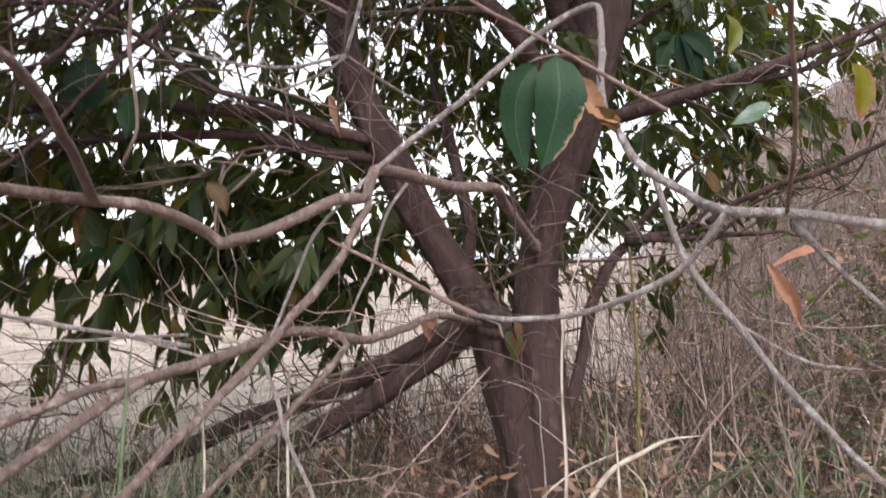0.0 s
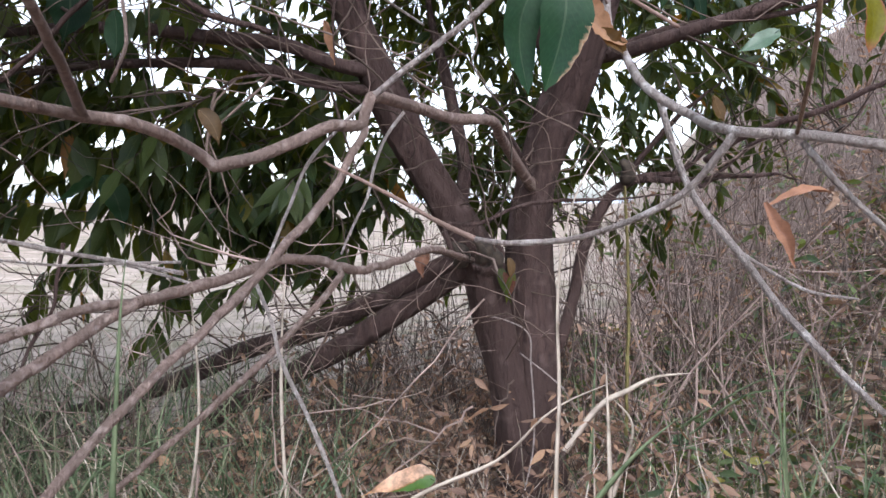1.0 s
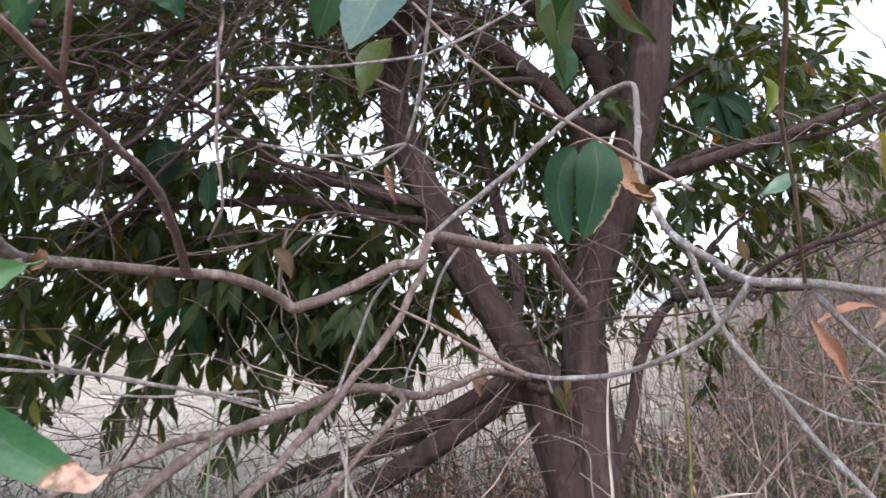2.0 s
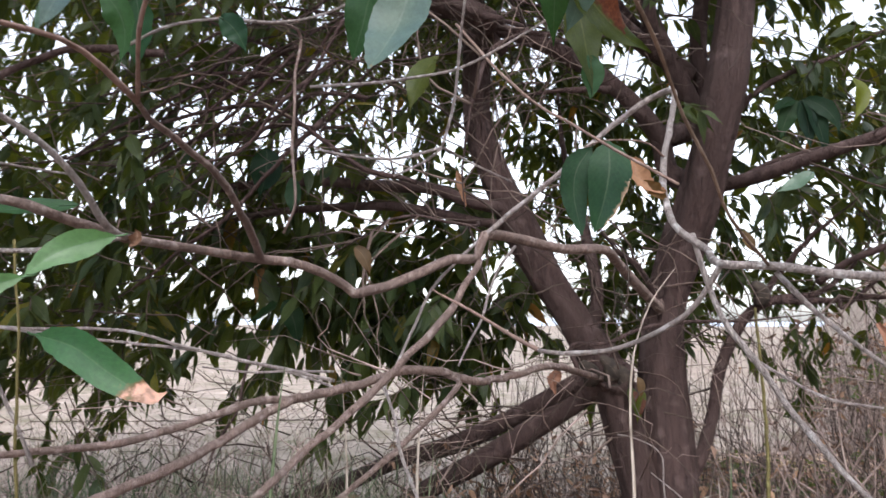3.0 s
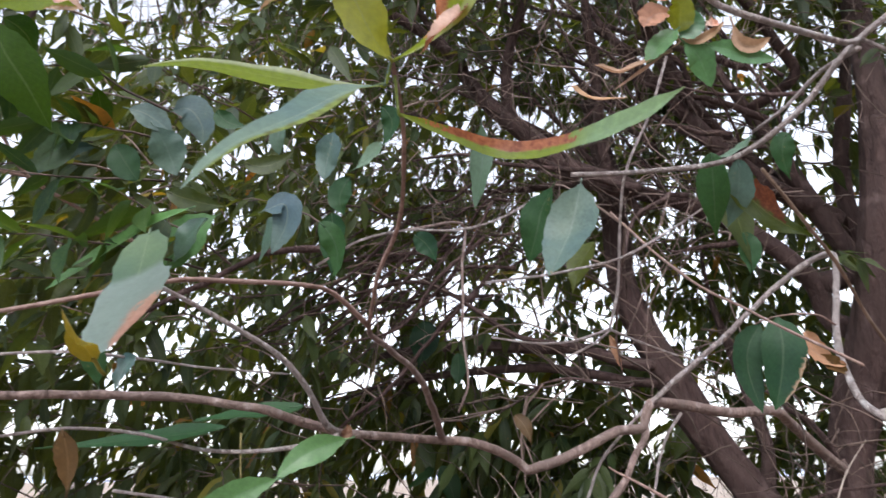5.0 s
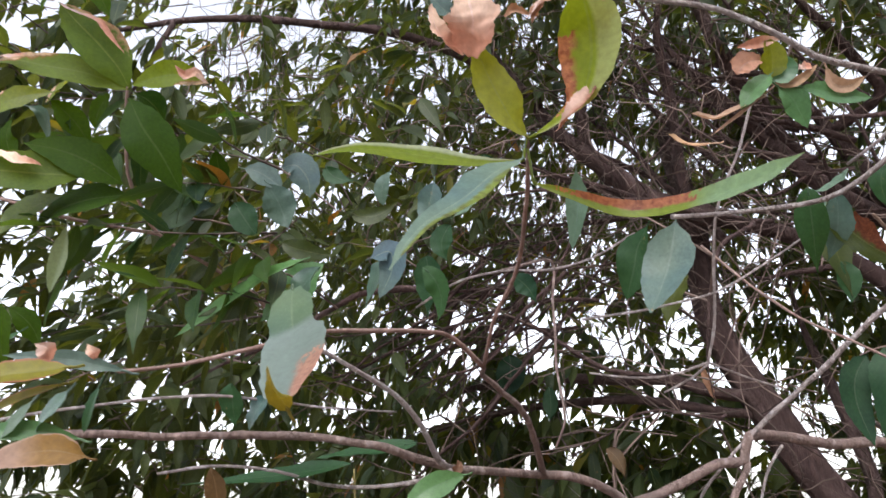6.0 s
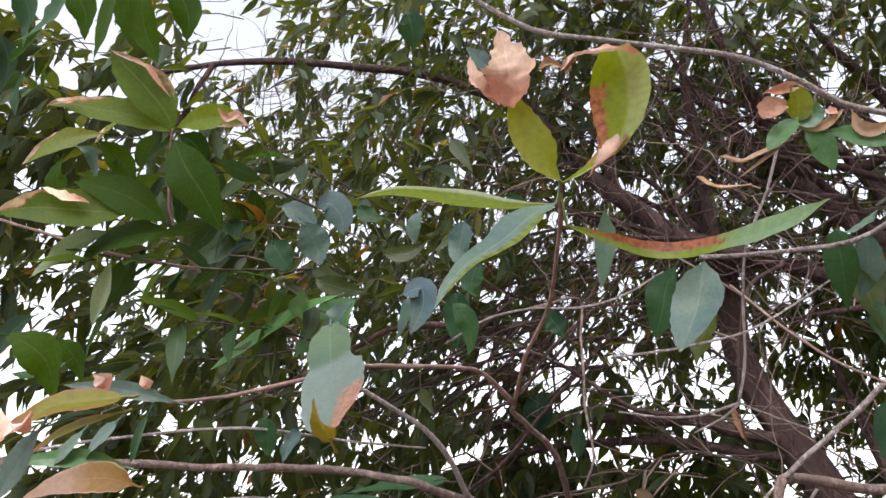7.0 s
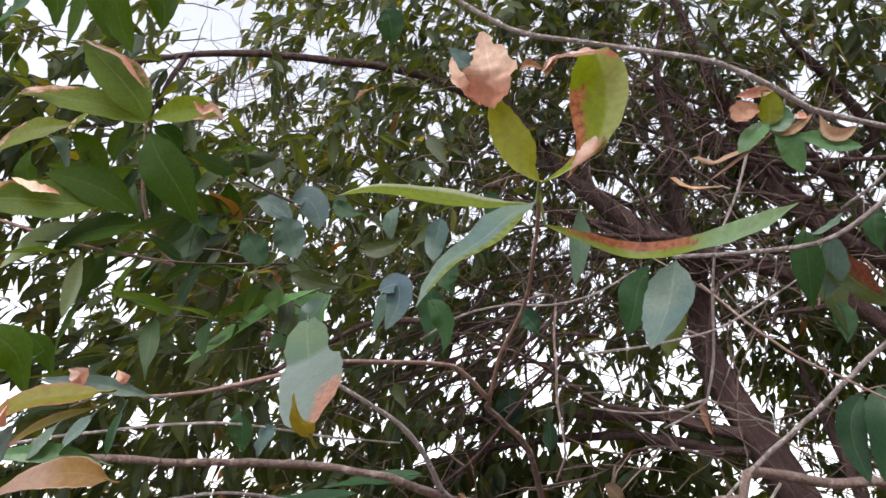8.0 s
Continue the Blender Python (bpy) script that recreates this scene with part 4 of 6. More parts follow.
def shaped_leaf(spine, width, tone, roll, outline, fold, wave):
    """A leaf along a bent midrib, with its own outline, fold and waved edge, hung on the nearest bough."""
    a = Vector(spine[0])
    seed = sum(spine[0]) * 37.1
    fine = spline(spine, 0.004)
    runs = [0.0]
    for p, q in zip(fine, fine[1:]):
        runs.append(runs[-1] + (q - p).length)
    rows = 30
    cols = (-1.0, -0.72, -0.4, -0.12, 0.12, 0.4, 0.72, 1.0)
    face = (OUTWARD + Vector(noise.noise_vector((seed, 1, 2))) * 0.2).normalized()
    withered = tone in ("dry", "rust", "redrust", "rustpale")
    verts, faces, uvs = [], [], []
    for i in range(rows + 1):
        v = i / rows
        k = min(len(fine) - 2, max(0, int(np.searchsorted(runs, v * runs[-1])) - 1))
        at = fine[k].lerp(fine[k + 1], (v * runs[-1] - runs[k]) / max(1e-6, runs[k + 1] - runs[k]))
        way = (fine[min(k + 3, len(fine) - 1)] - fine[max(k - 2, 0)]).normalized()
        s = v * 8
        j = min(7, int(s))
        half = 0.5 * (outline[j] + (outline[j + 1] - outline[j]) * smooth(s - j))
        across = way.cross(face).normalized()
        across = Matrix.Rotation(radians(roll + 10 * math.sin(seed + v * 3)), 3, way) @ across
        normal = across.cross(way)
        for c in cols:
            side = 1 + 0.09 * noise.noise((seed + 3 * (c > 0), v * 4, 1)) + 0.06 * noise.noise((seed + 5 * (c > 0), v * 15, 3)) + (0.014 * noise.noise((seed + c, v * 40, 6)) if not withered else 0.12 * noise.noise((seed + c, v * 9, 6)))
            x = c * half * side
            z = fold * abs(x) * 0.9 + wave * 0.6 * noise.noise((seed + 2 * (c > 0), v * 6, 4)) * c * c * half * 2
            q = at + across * x * width + normal * z * width
            if withered:
                q += Vector(noise.noise_vector((q - a) * (1.5 / width) + Vector((seed, 0, 0)))) * width * 0.12
                q += Vector(noise.noise_vector((q - a) * (6.0 / width) + Vector((0, seed, 0)))) * width * 0.055
            verts.append(q - a)
            uvs.append((0.5 + 0.5 * c, v))
    n = len(cols)
    for i in range(rows):
        for k in range(n - 1):
            faces.append((i * n + k, i * n + k + 1, (i + 1) * n + k + 1, (i + 1) * n + k))
    owner, joint = min(((s[0], min(s[1], key=lambda p: (p - a).length_squared)) for s in SKELETON), key=lambda e: (e[1] - a).length_squared)
    if not withered:
        # the stalk runs back to its shoot where that is close
        back = joint - a if (joint - a).length < 0.05 else (a - fine[5]).normalized() * 0.012
        sv, sf = tube(spline([back, back * 0.5 + Vector((0, 0, -0.001)), (0, 0, 0), fine[1] - a], 0.006), [0.0014] * 60, 5, 0.1, seed)
        first = len(verts)
        verts += sv
        uvs += [(0.5, 0.02)] * len(sv)
        faces += [tuple(first + q for q in f) for f in sf]
    child("leaf", mesh_of("leaf", [tuple(v) for v in verts], faces, LEAF[tone], uvs), owner, TONES[tone], Matrix.Translation(a))


shaped_leaf([(-0.028, -0.211, 1.673), (-0.036, -0.222, 1.685), (-0.044, -0.234, 1.709), (-0.051, -0.246, 1.735), (-0.054, -0.261, 1.758)], 0.037, "fresh", 8, LANCE, 0.20, 0.10)
shaped_leaf([(-0.025, -0.21, 1.674), (-0.004, -0.206, 1.683), (0.02, -0.205, 1.698), (0.034, -0.206, 1.731), (0.037, -0.209, 1.766), (0.038, -0.223, 1.793)], 0.055, "halfpale", -4, SPOON, 0.30, 0.08)
shaped_leaf([(-0.036, -0.207, 1.655), (-0.087, -0.208, 1.667), (-0.141, -0.227, 1.683), (-0.178, -0.271, 1.68), (-0.198, -0.307, 1.662)], 0.027, "limesilver", 12, LANCE, 0.15, 0.12)
shaped_leaf([(-0.036, -0.207, 1.657), (-0.035, -0.265, 1.617), (-0.039, -0.307, 1.58), (-0.05, -0.34, 1.552), (-0.052, -0.362, 1.529), (-0.052, -0.381, 1.504)], 0.033, "palegreen", 6, TAPER, 0.25, 0.22)
shaped_leaf([(-0.038, -0.182, 1.643), (-0.017, -0.134, 1.643), (0.013, -0.097, 1.637), (0.055, -0.091, 1.63), (0.107, -0.117, 1.621), (0.148, -0.14, 1.617), (0.18, -0.16, 1.62)], 0.029, "rustback", 20, LATE, 0.25, 0.10)
shaped_leaf([(-0.056, -0.259, 1.74), (-0.048, -0.269, 1.757), (-0.043, -0.281, 1.774), (-0.047, -0.292, 1.802)], 0.055, "dry", -10, KITE, 0.25, 0.20)
shaped_leaf([(-0.066, -0.262, 1.745), (-0.078, -0.271, 1.758), (-0.081, -0.281, 1.773), (-0.08, -0.289, 1.79)], 0.022, "dry", 30, KITE, 0.60, 0.30)
shaped_leaf([(-0.078, -0.258, 1.796), (-0.085, -0.267, 1.805), (-0.092, -0.277, 1.815)], 0.022, "frost", 10, KITE, 0.30, 0.10)
shaped_leaf([(0.06, -0.218, 1.779), (0.047, -0.235, 1.777), (0.028, -0.251, 1.771), (0.014, -0.26, 1.768), (-0.0, -0.262, 1.755)], 0.023, "dry", 30, TAPER, 0.50, 0.30)
shaped_leaf([(0.013, -0.255, 1.772), (0.009, -0.259, 1.761), (0.003, -0.259, 1.753)], 0.015, "rust", 10, KITE, 0.80, 0.30)
shaped_leaf([(0.032, -0.203, 1.71), (0.027, -0.214, 1.688), (0.015, -0.222, 1.675), (-0.0, -0.216, 1.669)], 0.022, "rustpale", 10, KITE, 0.70, 0.20)
shaped_leaf([(-0.026, -0.251, 1.777), (-0.017, -0.248, 1.782), (-0.007, -0.239, 1.778)], 0.011, "rust", 10, KITE, 0.80, 0.30)
shaped_leaf([(-0.438, -0.076, 1.64), (-0.41, -0.103, 1.601), (-0.36, -0.148, 1.552), (-0.308, -0.195, 1.508), (-0.262, -0.249, 1.458)], 0.081, "silverdead", 4, WAIST, 0.12, 0.05)
shaped_leaf([(-0.227, -0.282, 1.442), (-0.226, -0.295, 1.453), (-0.217, -0.313, 1.462), (-0.206, -0.33, 1.47)], 0.022, "mustard", 0, OVATE, 0.30, 0.10)
shaped_leaf([(-1.014, -0.011, 2.195), (-1.021, -0.037, 2.233), (-1.043, -0.076, 2.278), (-1.067, -0.112, 2.316), (-1.09, -0.149, 2.356)], 0.099, "limerim", 6, LANCE, 0.25, 0.10)
shaped_leaf([(-1.016, -0.012, 2.194), (-1.077, -0.069, 2.223), (-1.14, -0.119, 2.236), (-1.188, -0.158, 2.246), (-1.231, -0.186, 2.243)], 0.069, "limetip", -10, LANCE, 0.25, 0.12)
shaped_leaf([(-1.008, -0.011, 2.202), (-0.966, 0.01, 2.216), (-0.922, 0.036, 2.223), (-0.878, 0.074, 2.208)], 0.062, "limetip", 14, LANCE, 0.30, 0.15)
shaped_leaf([(-0.988, -0.05, 2.251), (-1.002, -0.074, 2.277), (-1.015, -0.098, 2.306), (-1.035, -0.118, 2.319), (-1.058, -0.14, 2.33), (-1.075, -0.159, 2.345)], 0.016, "dry", 20, LANCE, 0.40, 0.30)
shaped_leaf([(-1.146, -0.156, 2.248), (-1.174, -0.172, 2.241), (-1.194, -0.185, 2.241), (-1.215, -0.193, 2.227)], 0.016, "dry", 20, LANCE, 0.40, 0.30)
shaped_leaf([(-0.909, 0.016, 2.23), (-0.897, 0.034, 2.21), (-0.877, 0.044, 2.217), (-0.862, 0.066, 2.195)], 0.020, "dry", 20, LANCE, 0.40, 0.30)
shaped_leaf([(-1.167, -0.05, 2.27), (-1.189, -0.054, 2.249), (-1.211, -0.06, 2.233), (-1.235, -0.065, 2.211)], 0.055, "lime", 8, OVATE, 0.20, 0.10)
shaped_leaf([(-1.269, -0.084, 2.203), (-1.25, -0.065, 2.192), (-1.246, -0.048, 2.166), (-1.251, -0.034, 2.132)], 0.031, "grey", 8, LANCE, 0.20, 0.10)
shaped_leaf([(-1.225, -0.061, 2.216), (-1.205, -0.035, 2.192), (-1.189, -0.007, 2.162), (-1.179, 0.021, 2.122)], 0.057, "deep", 8, LANCE, 0.25, 0.10)
shaped_leaf([(-1.114, 0.006, 2.232), (-1.134, 0.004, 2.21), (-1.151, 0.006, 2.186), (-1.16, 0.015, 2.157)], 0.047, "deep", -8, LANCE, 0.20, 0.10)
shaped_leaf([(-1.085, 0.047, 2.243), (-1.065, 0.069, 2.227), (-1.053, 0.09, 2.203), (-1.057, 0.106, 2.169)], 0.061, "deep", 12, LANCE, 0.20, 0.10)
shaped_leaf([(-1.361, -0.071, 2.21), (-1.381, -0.065, 2.173), (-1.387, -0.046, 2.13), (-1.404, -0.034, 2.086)], 0.059, "deep", 12, LANCE, 0.20, 0.10)
shaped_leaf([(-1.074, -0.191, 2.554), (-1.067, -0.156, 2.496), (-1.073, -0.129, 2.439), (-1.078, -0.102, 2.381)], 0.074, "deep", 6, LANCE, 0.20, 0.10)
shaped_leaf([(-1.018, -0.005, 2.177), (-0.986, 0.014, 2.109), (-0.959, 0.051, 2.049), (-0.944, 0.098, 1.981)], 0.102, "deep", 0, LANCE, 0.20, 0.10)
shaped_leaf([(-1.036, 0.003, 2.19), (-1.061, -0.004, 2.171), (-1.092, -0.011, 2.145), (-1.124, -0.012, 2.104)], 0.053, "deep", 12, LANCE, 0.20, 0.10)
shaped_leaf([(-1.197, -0.071, 2.221), (-1.236, -0.113, 2.2), (-1.279, -0.141, 2.173), (-1.326, -0.165, 2.133)], 0.053, "lime", -12, LANCE, 0.25, 0.12)
shaped_leaf([(-1.164, 0.007, 2.042), (-1.223, -0.056, 2.037), (-1.274, -0.127, 2.029), (-1.336, -0.186, 2.012)], 0.098, "limetip", -18, OVATE, 0.25, 0.10)
shaped_leaf([(-1.199, -0.061, 2.05), (-1.229, -0.095, 2.052), (-1.26, -0.138, 2.069)], 0.027, "dry", 20, LANCE, 0.60, 0.30)
shaped_leaf([(-1.107, 0.066, 2.031), (-1.151, 0.013, 2.072), (-1.198, -0.031, 2.096), (-1.248, -0.084, 2.105)], 0.087, "deep", -8, LANCE, 0.20, 0.10)
shaped_leaf([(-1.111, 0.084, 2.015), (-1.182, 0.041, 2.004), (-1.237, 0.006, 1.976), (-1.292, -0.015, 1.921)], 0.096, "deep", 8, LANCE, 0.20, 0.10)
shaped_leaf([(-1.228, 0.006, 2.013), (-1.277, -0.025, 1.983), (-1.323, -0.048, 1.943), (-1.366, -0.07, 1.904)], 0.083, "limepale", 10, LANCE, 0.25, 0.10)
shaped_leaf([(-1.217, 0.023, 1.945), (-1.234, 0.035, 1.901), (-1.256, 0.042, 1.86), (-1.284, 0.049, 1.811)], 0.055, "silver", 0, LANCE, 0.40, 0.10)
shaped_leaf([(-1.051, 0.263, 2.08), (-1.034, 0.262, 2.104), (-1.031, 0.247, 2.136), (-1.028, 0.231, 2.168)], 0.052, "deep", 10, LANCE, 0.20, 0.10)
shaped_leaf([(-1.154, 0.193, 1.98), (-1.1, 0.21, 2.017), (-1.058, 0.219, 2.055), (-1.025, 0.229, 2.077)], 0.065, "grey", 30, LANCE, 0.30, 0.10)
shaped_leaf([(-1.19, 0.198, 1.974), (-1.131, 0.219, 2.01), (-1.074, 0.243, 2.038), (-1.044, 0.262, 2.041)], 0.049, "grey", 20, LANCE, 0.30, 0.10)
shaped_leaf([(-0.968, -0.174, 2.509), (-0.993, -0.156, 2.442), (-1.002, -0.129, 2.381), (-0.995, -0.09, 2.317)], 0.072, "deep", 0, LANCE, 0.20, 0.12)
shaped_leaf([(-1.028, -0.208, 2.497), (-1.053, -0.19, 2.43), (-1.08, -0.178, 2.374), (-1.11, -0.17, 2.32)], 0.062, "deep", 14, LANCE, 0.20, 0.12)
shaped_leaf([(-0.97, -0.124, 2.536), (-0.959, -0.089, 2.485), (-0.957, -0.063, 2.439), (-0.972, -0.049, 2.393)], 0.068, "deep", -12, LANCE, 0.20, 0.12)
shaped_leaf([(-1.295, -0.193, 2.623), (-1.333, -0.185, 2.559), (-1.391, -0.197, 2.508), (-1.441, -0.221, 2.488)], 0.097, "green", 10, LANCE, 0.20, 0.12)
shaped_leaf([(-0.863, -0.298, 1.636), (-0.838, -0.274, 1.623), (-0.821, -0.249, 1.598), (-0.824, -0.224, 1.548)], 0.056, "deep", 0, LANCE, 0.20, 0.10)
shaped_leaf([(-1.293, 0.08, 1.865), (-1.319, 0.085, 1.823), (-1.344, 0.087, 1.787), (-1.363, 0.093, 1.751)], 0.043, "deep", 10, LANCE, 0.20, 0.10)
shaped_leaf([(-0.419, -0.365, 1.487), (-0.435, -0.386, 1.481), (-0.452, -0.408, 1.476), (-0.467, -0.425, 1.463), (-0.475, -0.439, 1.455)], 0.026, "yellowrim", -14, OVATE, 0.30, 0.12)
shaped_leaf([(-0.427, -0.363, 1.473), (-0.442, -0.381, 1.463), (-0.458, -0.399, 1.45), (-0.475, -0.413, 1.431)], 0.018, "yellowrim", 16, LANCE, 0.30, 0.12)
shaped_leaf([(-0.415, -0.312, 1.491), (-0.425, -0.333, 1.494), (-0.449, -0.352, 1.5), (-0.486, -0.392, 1.501)], 0.017, "frost", -8, LANCE, 0.20, 0.10)
shaped_leaf([(-0.437, -0.436, 1.448), (-0.427, -0.453, 1.443), (-0.438, -0.457, 1.436), (-0.452, -0.462, 1.427)], 0.033, "dry", 10, KITE, 0.80, 0.25)
shaped_leaf([(-0.451, -0.366, 1.497), (-0.453, -0.371, 1.505), (-0.459, -0.379, 1.511)], 0.019, "dry", 10, KITE, 0.80, 0.25)
shaped_leaf([(-0.427, -0.338, 1.5), (-0.426, -0.341, 1.506), (-0.429, -0.346, 1.513)], 0.012, "dry", 10, KITE, 0.80, 0.25)
shaped_leaf([(-0.429, -0.431, 1.449), (-0.444, -0.431, 1.43), (-0.458, -0.432, 1.412), (-0.476, -0.432, 1.39)], 0.030, "frost", 6, LANCE, 0.20, 0.10)
shaped_leaf([(-0.565, -0.255, 1.441), (-0.599, -0.283, 1.45), (-0.637, -0.309, 1.449), (-0.659, -0.346, 1.441)], 0.022, "bright", -16, LANCE, 0.25, 0.10)
shaped_leaf([(-0.517, -0.276, 1.419), (-0.543, -0.298, 1.425), (-0.58, -0.32, 1.419), (-0.614, -0.345, 1.399)], 0.037, "ochrespot", 6, OVATE, 0.25, 0.12)
shaped_leaf([(-0.563, -0.28, 1.491), (-0.573, -0.282, 1.48), (-0.593, -0.286, 1.463), (-0.605, -0.286, 1.448)], 0.030, "grey", 10, LANCE, 0.20, 0.10)
shaped_leaf([(-0.597, -0.298, 1.481), (-0.612, -0.3, 1.466), (-0.628, -0.304, 1.452), (-0.645, -0.308, 1.439)], 0.022, "frost", 16, LANCE, 0.20, 0.10)
shaped_leaf([(-0.533, -0.263, 1.497), (-0.544, -0.261, 1.479), (-0.553, -0.259, 1.464), (-0.561, -0.256, 1.447)], 0.022, "green", 0, LANCE, 0.20, 0.10)
shaped_leaf([(-0.076, 0.55, 1.873), (-0.086, 0.551, 1.834), (-0.099, 0.543, 1.783), (-0.11, 0.509, 1.732), (-0.122, 0.473, 1.685)], 0.092, "frost", 8, OVATE, 0.30, 0.12)
shaped_leaf([(-0.127, 0.541, 1.874), (-0.154, 0.555, 1.838), (-0.17, 0.565, 1.797), (-0.196, 0.587, 1.749)], 0.073, "green", 18, LANCE, 0.20, 0.10)
shaped_leaf([(-0.947, 0.254, 2.106), (-0.923, 0.274, 2.099), (-0.9, 0.3, 2.08), (-0.887, 0.318, 2.063)], 0.062, "frost", 6, LANCE, 0.20, 0.10)
shaped_leaf([(-0.922, 0.345, 2.14), (-0.892, 0.363, 2.145), (-0.871, 0.383, 2.111), (-0.87, 0.393, 2.067)], 0.078, "frost", -6, OVATE, 0.20, 0.10)
shaped_leaf([(-0.905, 0.288, 2.07), (-0.895, 0.314, 2.036), (-0.891, 0.332, 2.006), (-0.882, 0.342, 1.974)], 0.077, "grey", 0, LANCE, 0.20, 0.10)
shaped_leaf([(-0.666, 0.375, 1.867), (-0.63, 0.393, 1.879), (-0.63, 0.401, 1.839), (-0.659, 0.398, 1.783)], 0.061, "frost", 0, OVATE, 0.20, 0.10)
shaped_leaf([(-0.511, 0.381, 2.005), (-0.521, 0.387, 1.979), (-0.534, 0.394, 1.952), (-0.54, 0.396, 1.915)], 0.058, "grey", 0, OVATE, 0.20, 0.10)
shaped_leaf([(-0.59, 0.337, 2.035), (-0.608, 0.337, 2.012), (-0.617, 0.343, 1.99), (-0.619, 0.353, 1.968)], 0.037, "grey", 10, LANCE, 0.20, 0.10)
shaped_leaf([(-0.218, 0.427, 1.971), (-0.227, 0.452, 1.937), (-0.239, 0.468, 1.892), (-0.264, 0.493, 1.838)], 0.051, "grey", 14, LANCE, 0.20, 0.10)
shaped_leaf([(-0.747, 0.264, 1.848), (-0.827, 0.257, 1.832), (-0.932, 0.256, 1.799), (-1.128, 0.261, 1.737)], 0.069, "bright", 12, LANCE, 0.25, 0.10)
shaped_leaf([(-0.828, 0.408, 1.895), (-0.853, 0.4, 1.879), (-0.895, 0.391, 1.842), (-0.976, 0.371, 1.775)], 0.105, "bright", 0, LANCE, 0.20, 0.10)
shaped_leaf([(-0.393, 0.288, 1.419), (-0.42, 0.26, 1.406), (-0.44, 0.235, 1.39), (-0.462, 0.212, 1.363)], 0.041, "bright", -14, LANCE, 0.25, 0.10)
shaped_leaf([(-0.459, 0.213, 1.362), (-0.484, 0.186, 1.349), (-0.514, 0.159, 1.328), (-0.563, 0.127, 1.296)], 0.042, "bright", -10, LANCE, 0.25, 0.10)
shaped_leaf([(-0.487, 0.261, 1.291), (-0.436, 0.271, 1.275), (-0.39, 0.282, 1.243), (-0.337, 0.295, 1.213), (-0.317, 0.3, 1.22)], 0.050, "greenbrown", 8, OVATE, 0.25, 0.08)
near_leaf((-0.734, 0.095, 1.57), (-0.741, 0.107, 1.538), (-0.746, 0.124, 1.501), 0.049, "green", 20)
near_leaf((-0.557, 0.394, 1.485), (-0.635, 0.324, 1.468), (-0.706, 0.281, 1.457), 0.042, "green", 30)
near_leaf((-0.68, 0.47, 1.926), (-0.701, 0.479, 1.882), (-0.732, 0.487, 1.829), 0.072, "grey", 10)
near_leaf((0.153, 0.535, 1.879), (0.147, 0.564, 1.817), (0.137, 0.619, 1.752), 0.054, "green", 20)
near_leaf((0.192, 0.566, 1.871), (0.183, 0.589, 1.817), (0.157, 0.623, 1.771), 0.049, "grey", 20)
near_leaf((-0.528, 0.174, 2.423), (-0.526, 0.194, 2.389), (-0.546, 0.223, 2.358), 0.061, "green", 0)
shaped_leaf([(0.111, 0.247, 2.002), (0.133, 0.259, 2.008), (0.152, 0.269, 2.013), (0.171, 0.28, 2.017)], 0.017, "dry", 40, LANCE, 0.50, 0.30)
shaped_leaf([(0.102, 0.26, 1.966), (0.114, 0.261, 1.979), (0.125, 0.266, 1.985), (0.14, 0.275, 1.987)], 0.036, "redrust", 10, OVATE, 0.50, 0.20)
shaped_leaf([(0.145, 0.291, 1.963), (0.151, 0.285, 1.982), (0.153, 0.276, 2.001), (0.148, 0.265, 2.015)], 0.040, "fresh", 4, OVATE, 0.30, 0.10)
shaped_leaf([(0.145, 0.289, 1.968), (0.129, 0.285, 1.954), (0.112, 0.282, 1.938), (0.098, 0.282, 1.92)], 0.036, "bright", 0, OVATE, 0.20, 0.10)
shaped_leaf([(0.146, 0.294, 1.958), (0.163, 0.3, 1.97), (0.169, 0.299, 1.98), (0.166, 0.288, 1.995)], 0.033, "bright", 10, OVATE, 0.20, 0.10)
shaped_leaf([(0.143, 0.295, 1.955), (0.167, 0.31, 1.955), (0.189, 0.319, 1.967), (0.208, 0.324, 1.983)], 0.014, "straw", 30, LANCE, 0.60, 0.30)
shaped_leaf([(0.199, 0.319, 1.98), (0.189, 0.315, 1.975), (0.181, 0.309, 1.976)], 0.021, "dry", 10, KITE, 0.60, 0.30)
shaped_leaf([(0.151, 0.301, 1.952), (0.165, 0.319, 1.937), (0.171, 0.334, 1.917), (0.176, 0.348, 1.896)], 0.046, "bright", 0, OVATE, 0.20, 0.10)
shaped_leaf([(0.178, 0.32, 1.951), (0.204, 0.34, 1.947), (0.231, 0.362, 1.941), (0.266, 0.387, 1.938)], 0.034, "bright", 30, LANCE, 0.25, 0.10)
shaped_leaf([(0.217, 0.332, 1.98), (0.222, 0.347, 1.957), (0.24, 0.361, 1.954), (0.264, 0.37, 1.967)], 0.021, "straw", 30, LANCE, 0.70, 0.30)
shaped_leaf([(0.138, 0.296, 1.946), (0.115, 0.29, 1.927), (0.088, 0.282, 1.907), (0.05, 0.269, 1.882)], 0.010, "straw", 20, LANCE, 0.60, 0.20)
shaped_leaf([(0.124, 0.292, 1.935), (0.088, 0.277, 1.917), (0.059, 0.263, 1.905), (0.033, 0.241, 1.914)], 0.021, "straw", 20, LATE, 0.60, 0.30)
shaped_leaf([(0.056, 0.278, 1.874), (0.03, 0.262, 1.869), (0.01, 0.246, 1.875), (-0.001, 0.233, 1.886)], 0.017, "straw", 20, LATE, 0.60, 0.30)
near_leaf((0.175, 0.585, 1.864), (0.217, 0.63, 1.798), (0.29, 0.704, 1.758), 0.074, "olivebrown", 10)
near_leaf((0.276, 0.613, 1.923), (0.262, 0.618, 1.891), (0.268, 0.638, 1.844), 0.039, "green", 20)
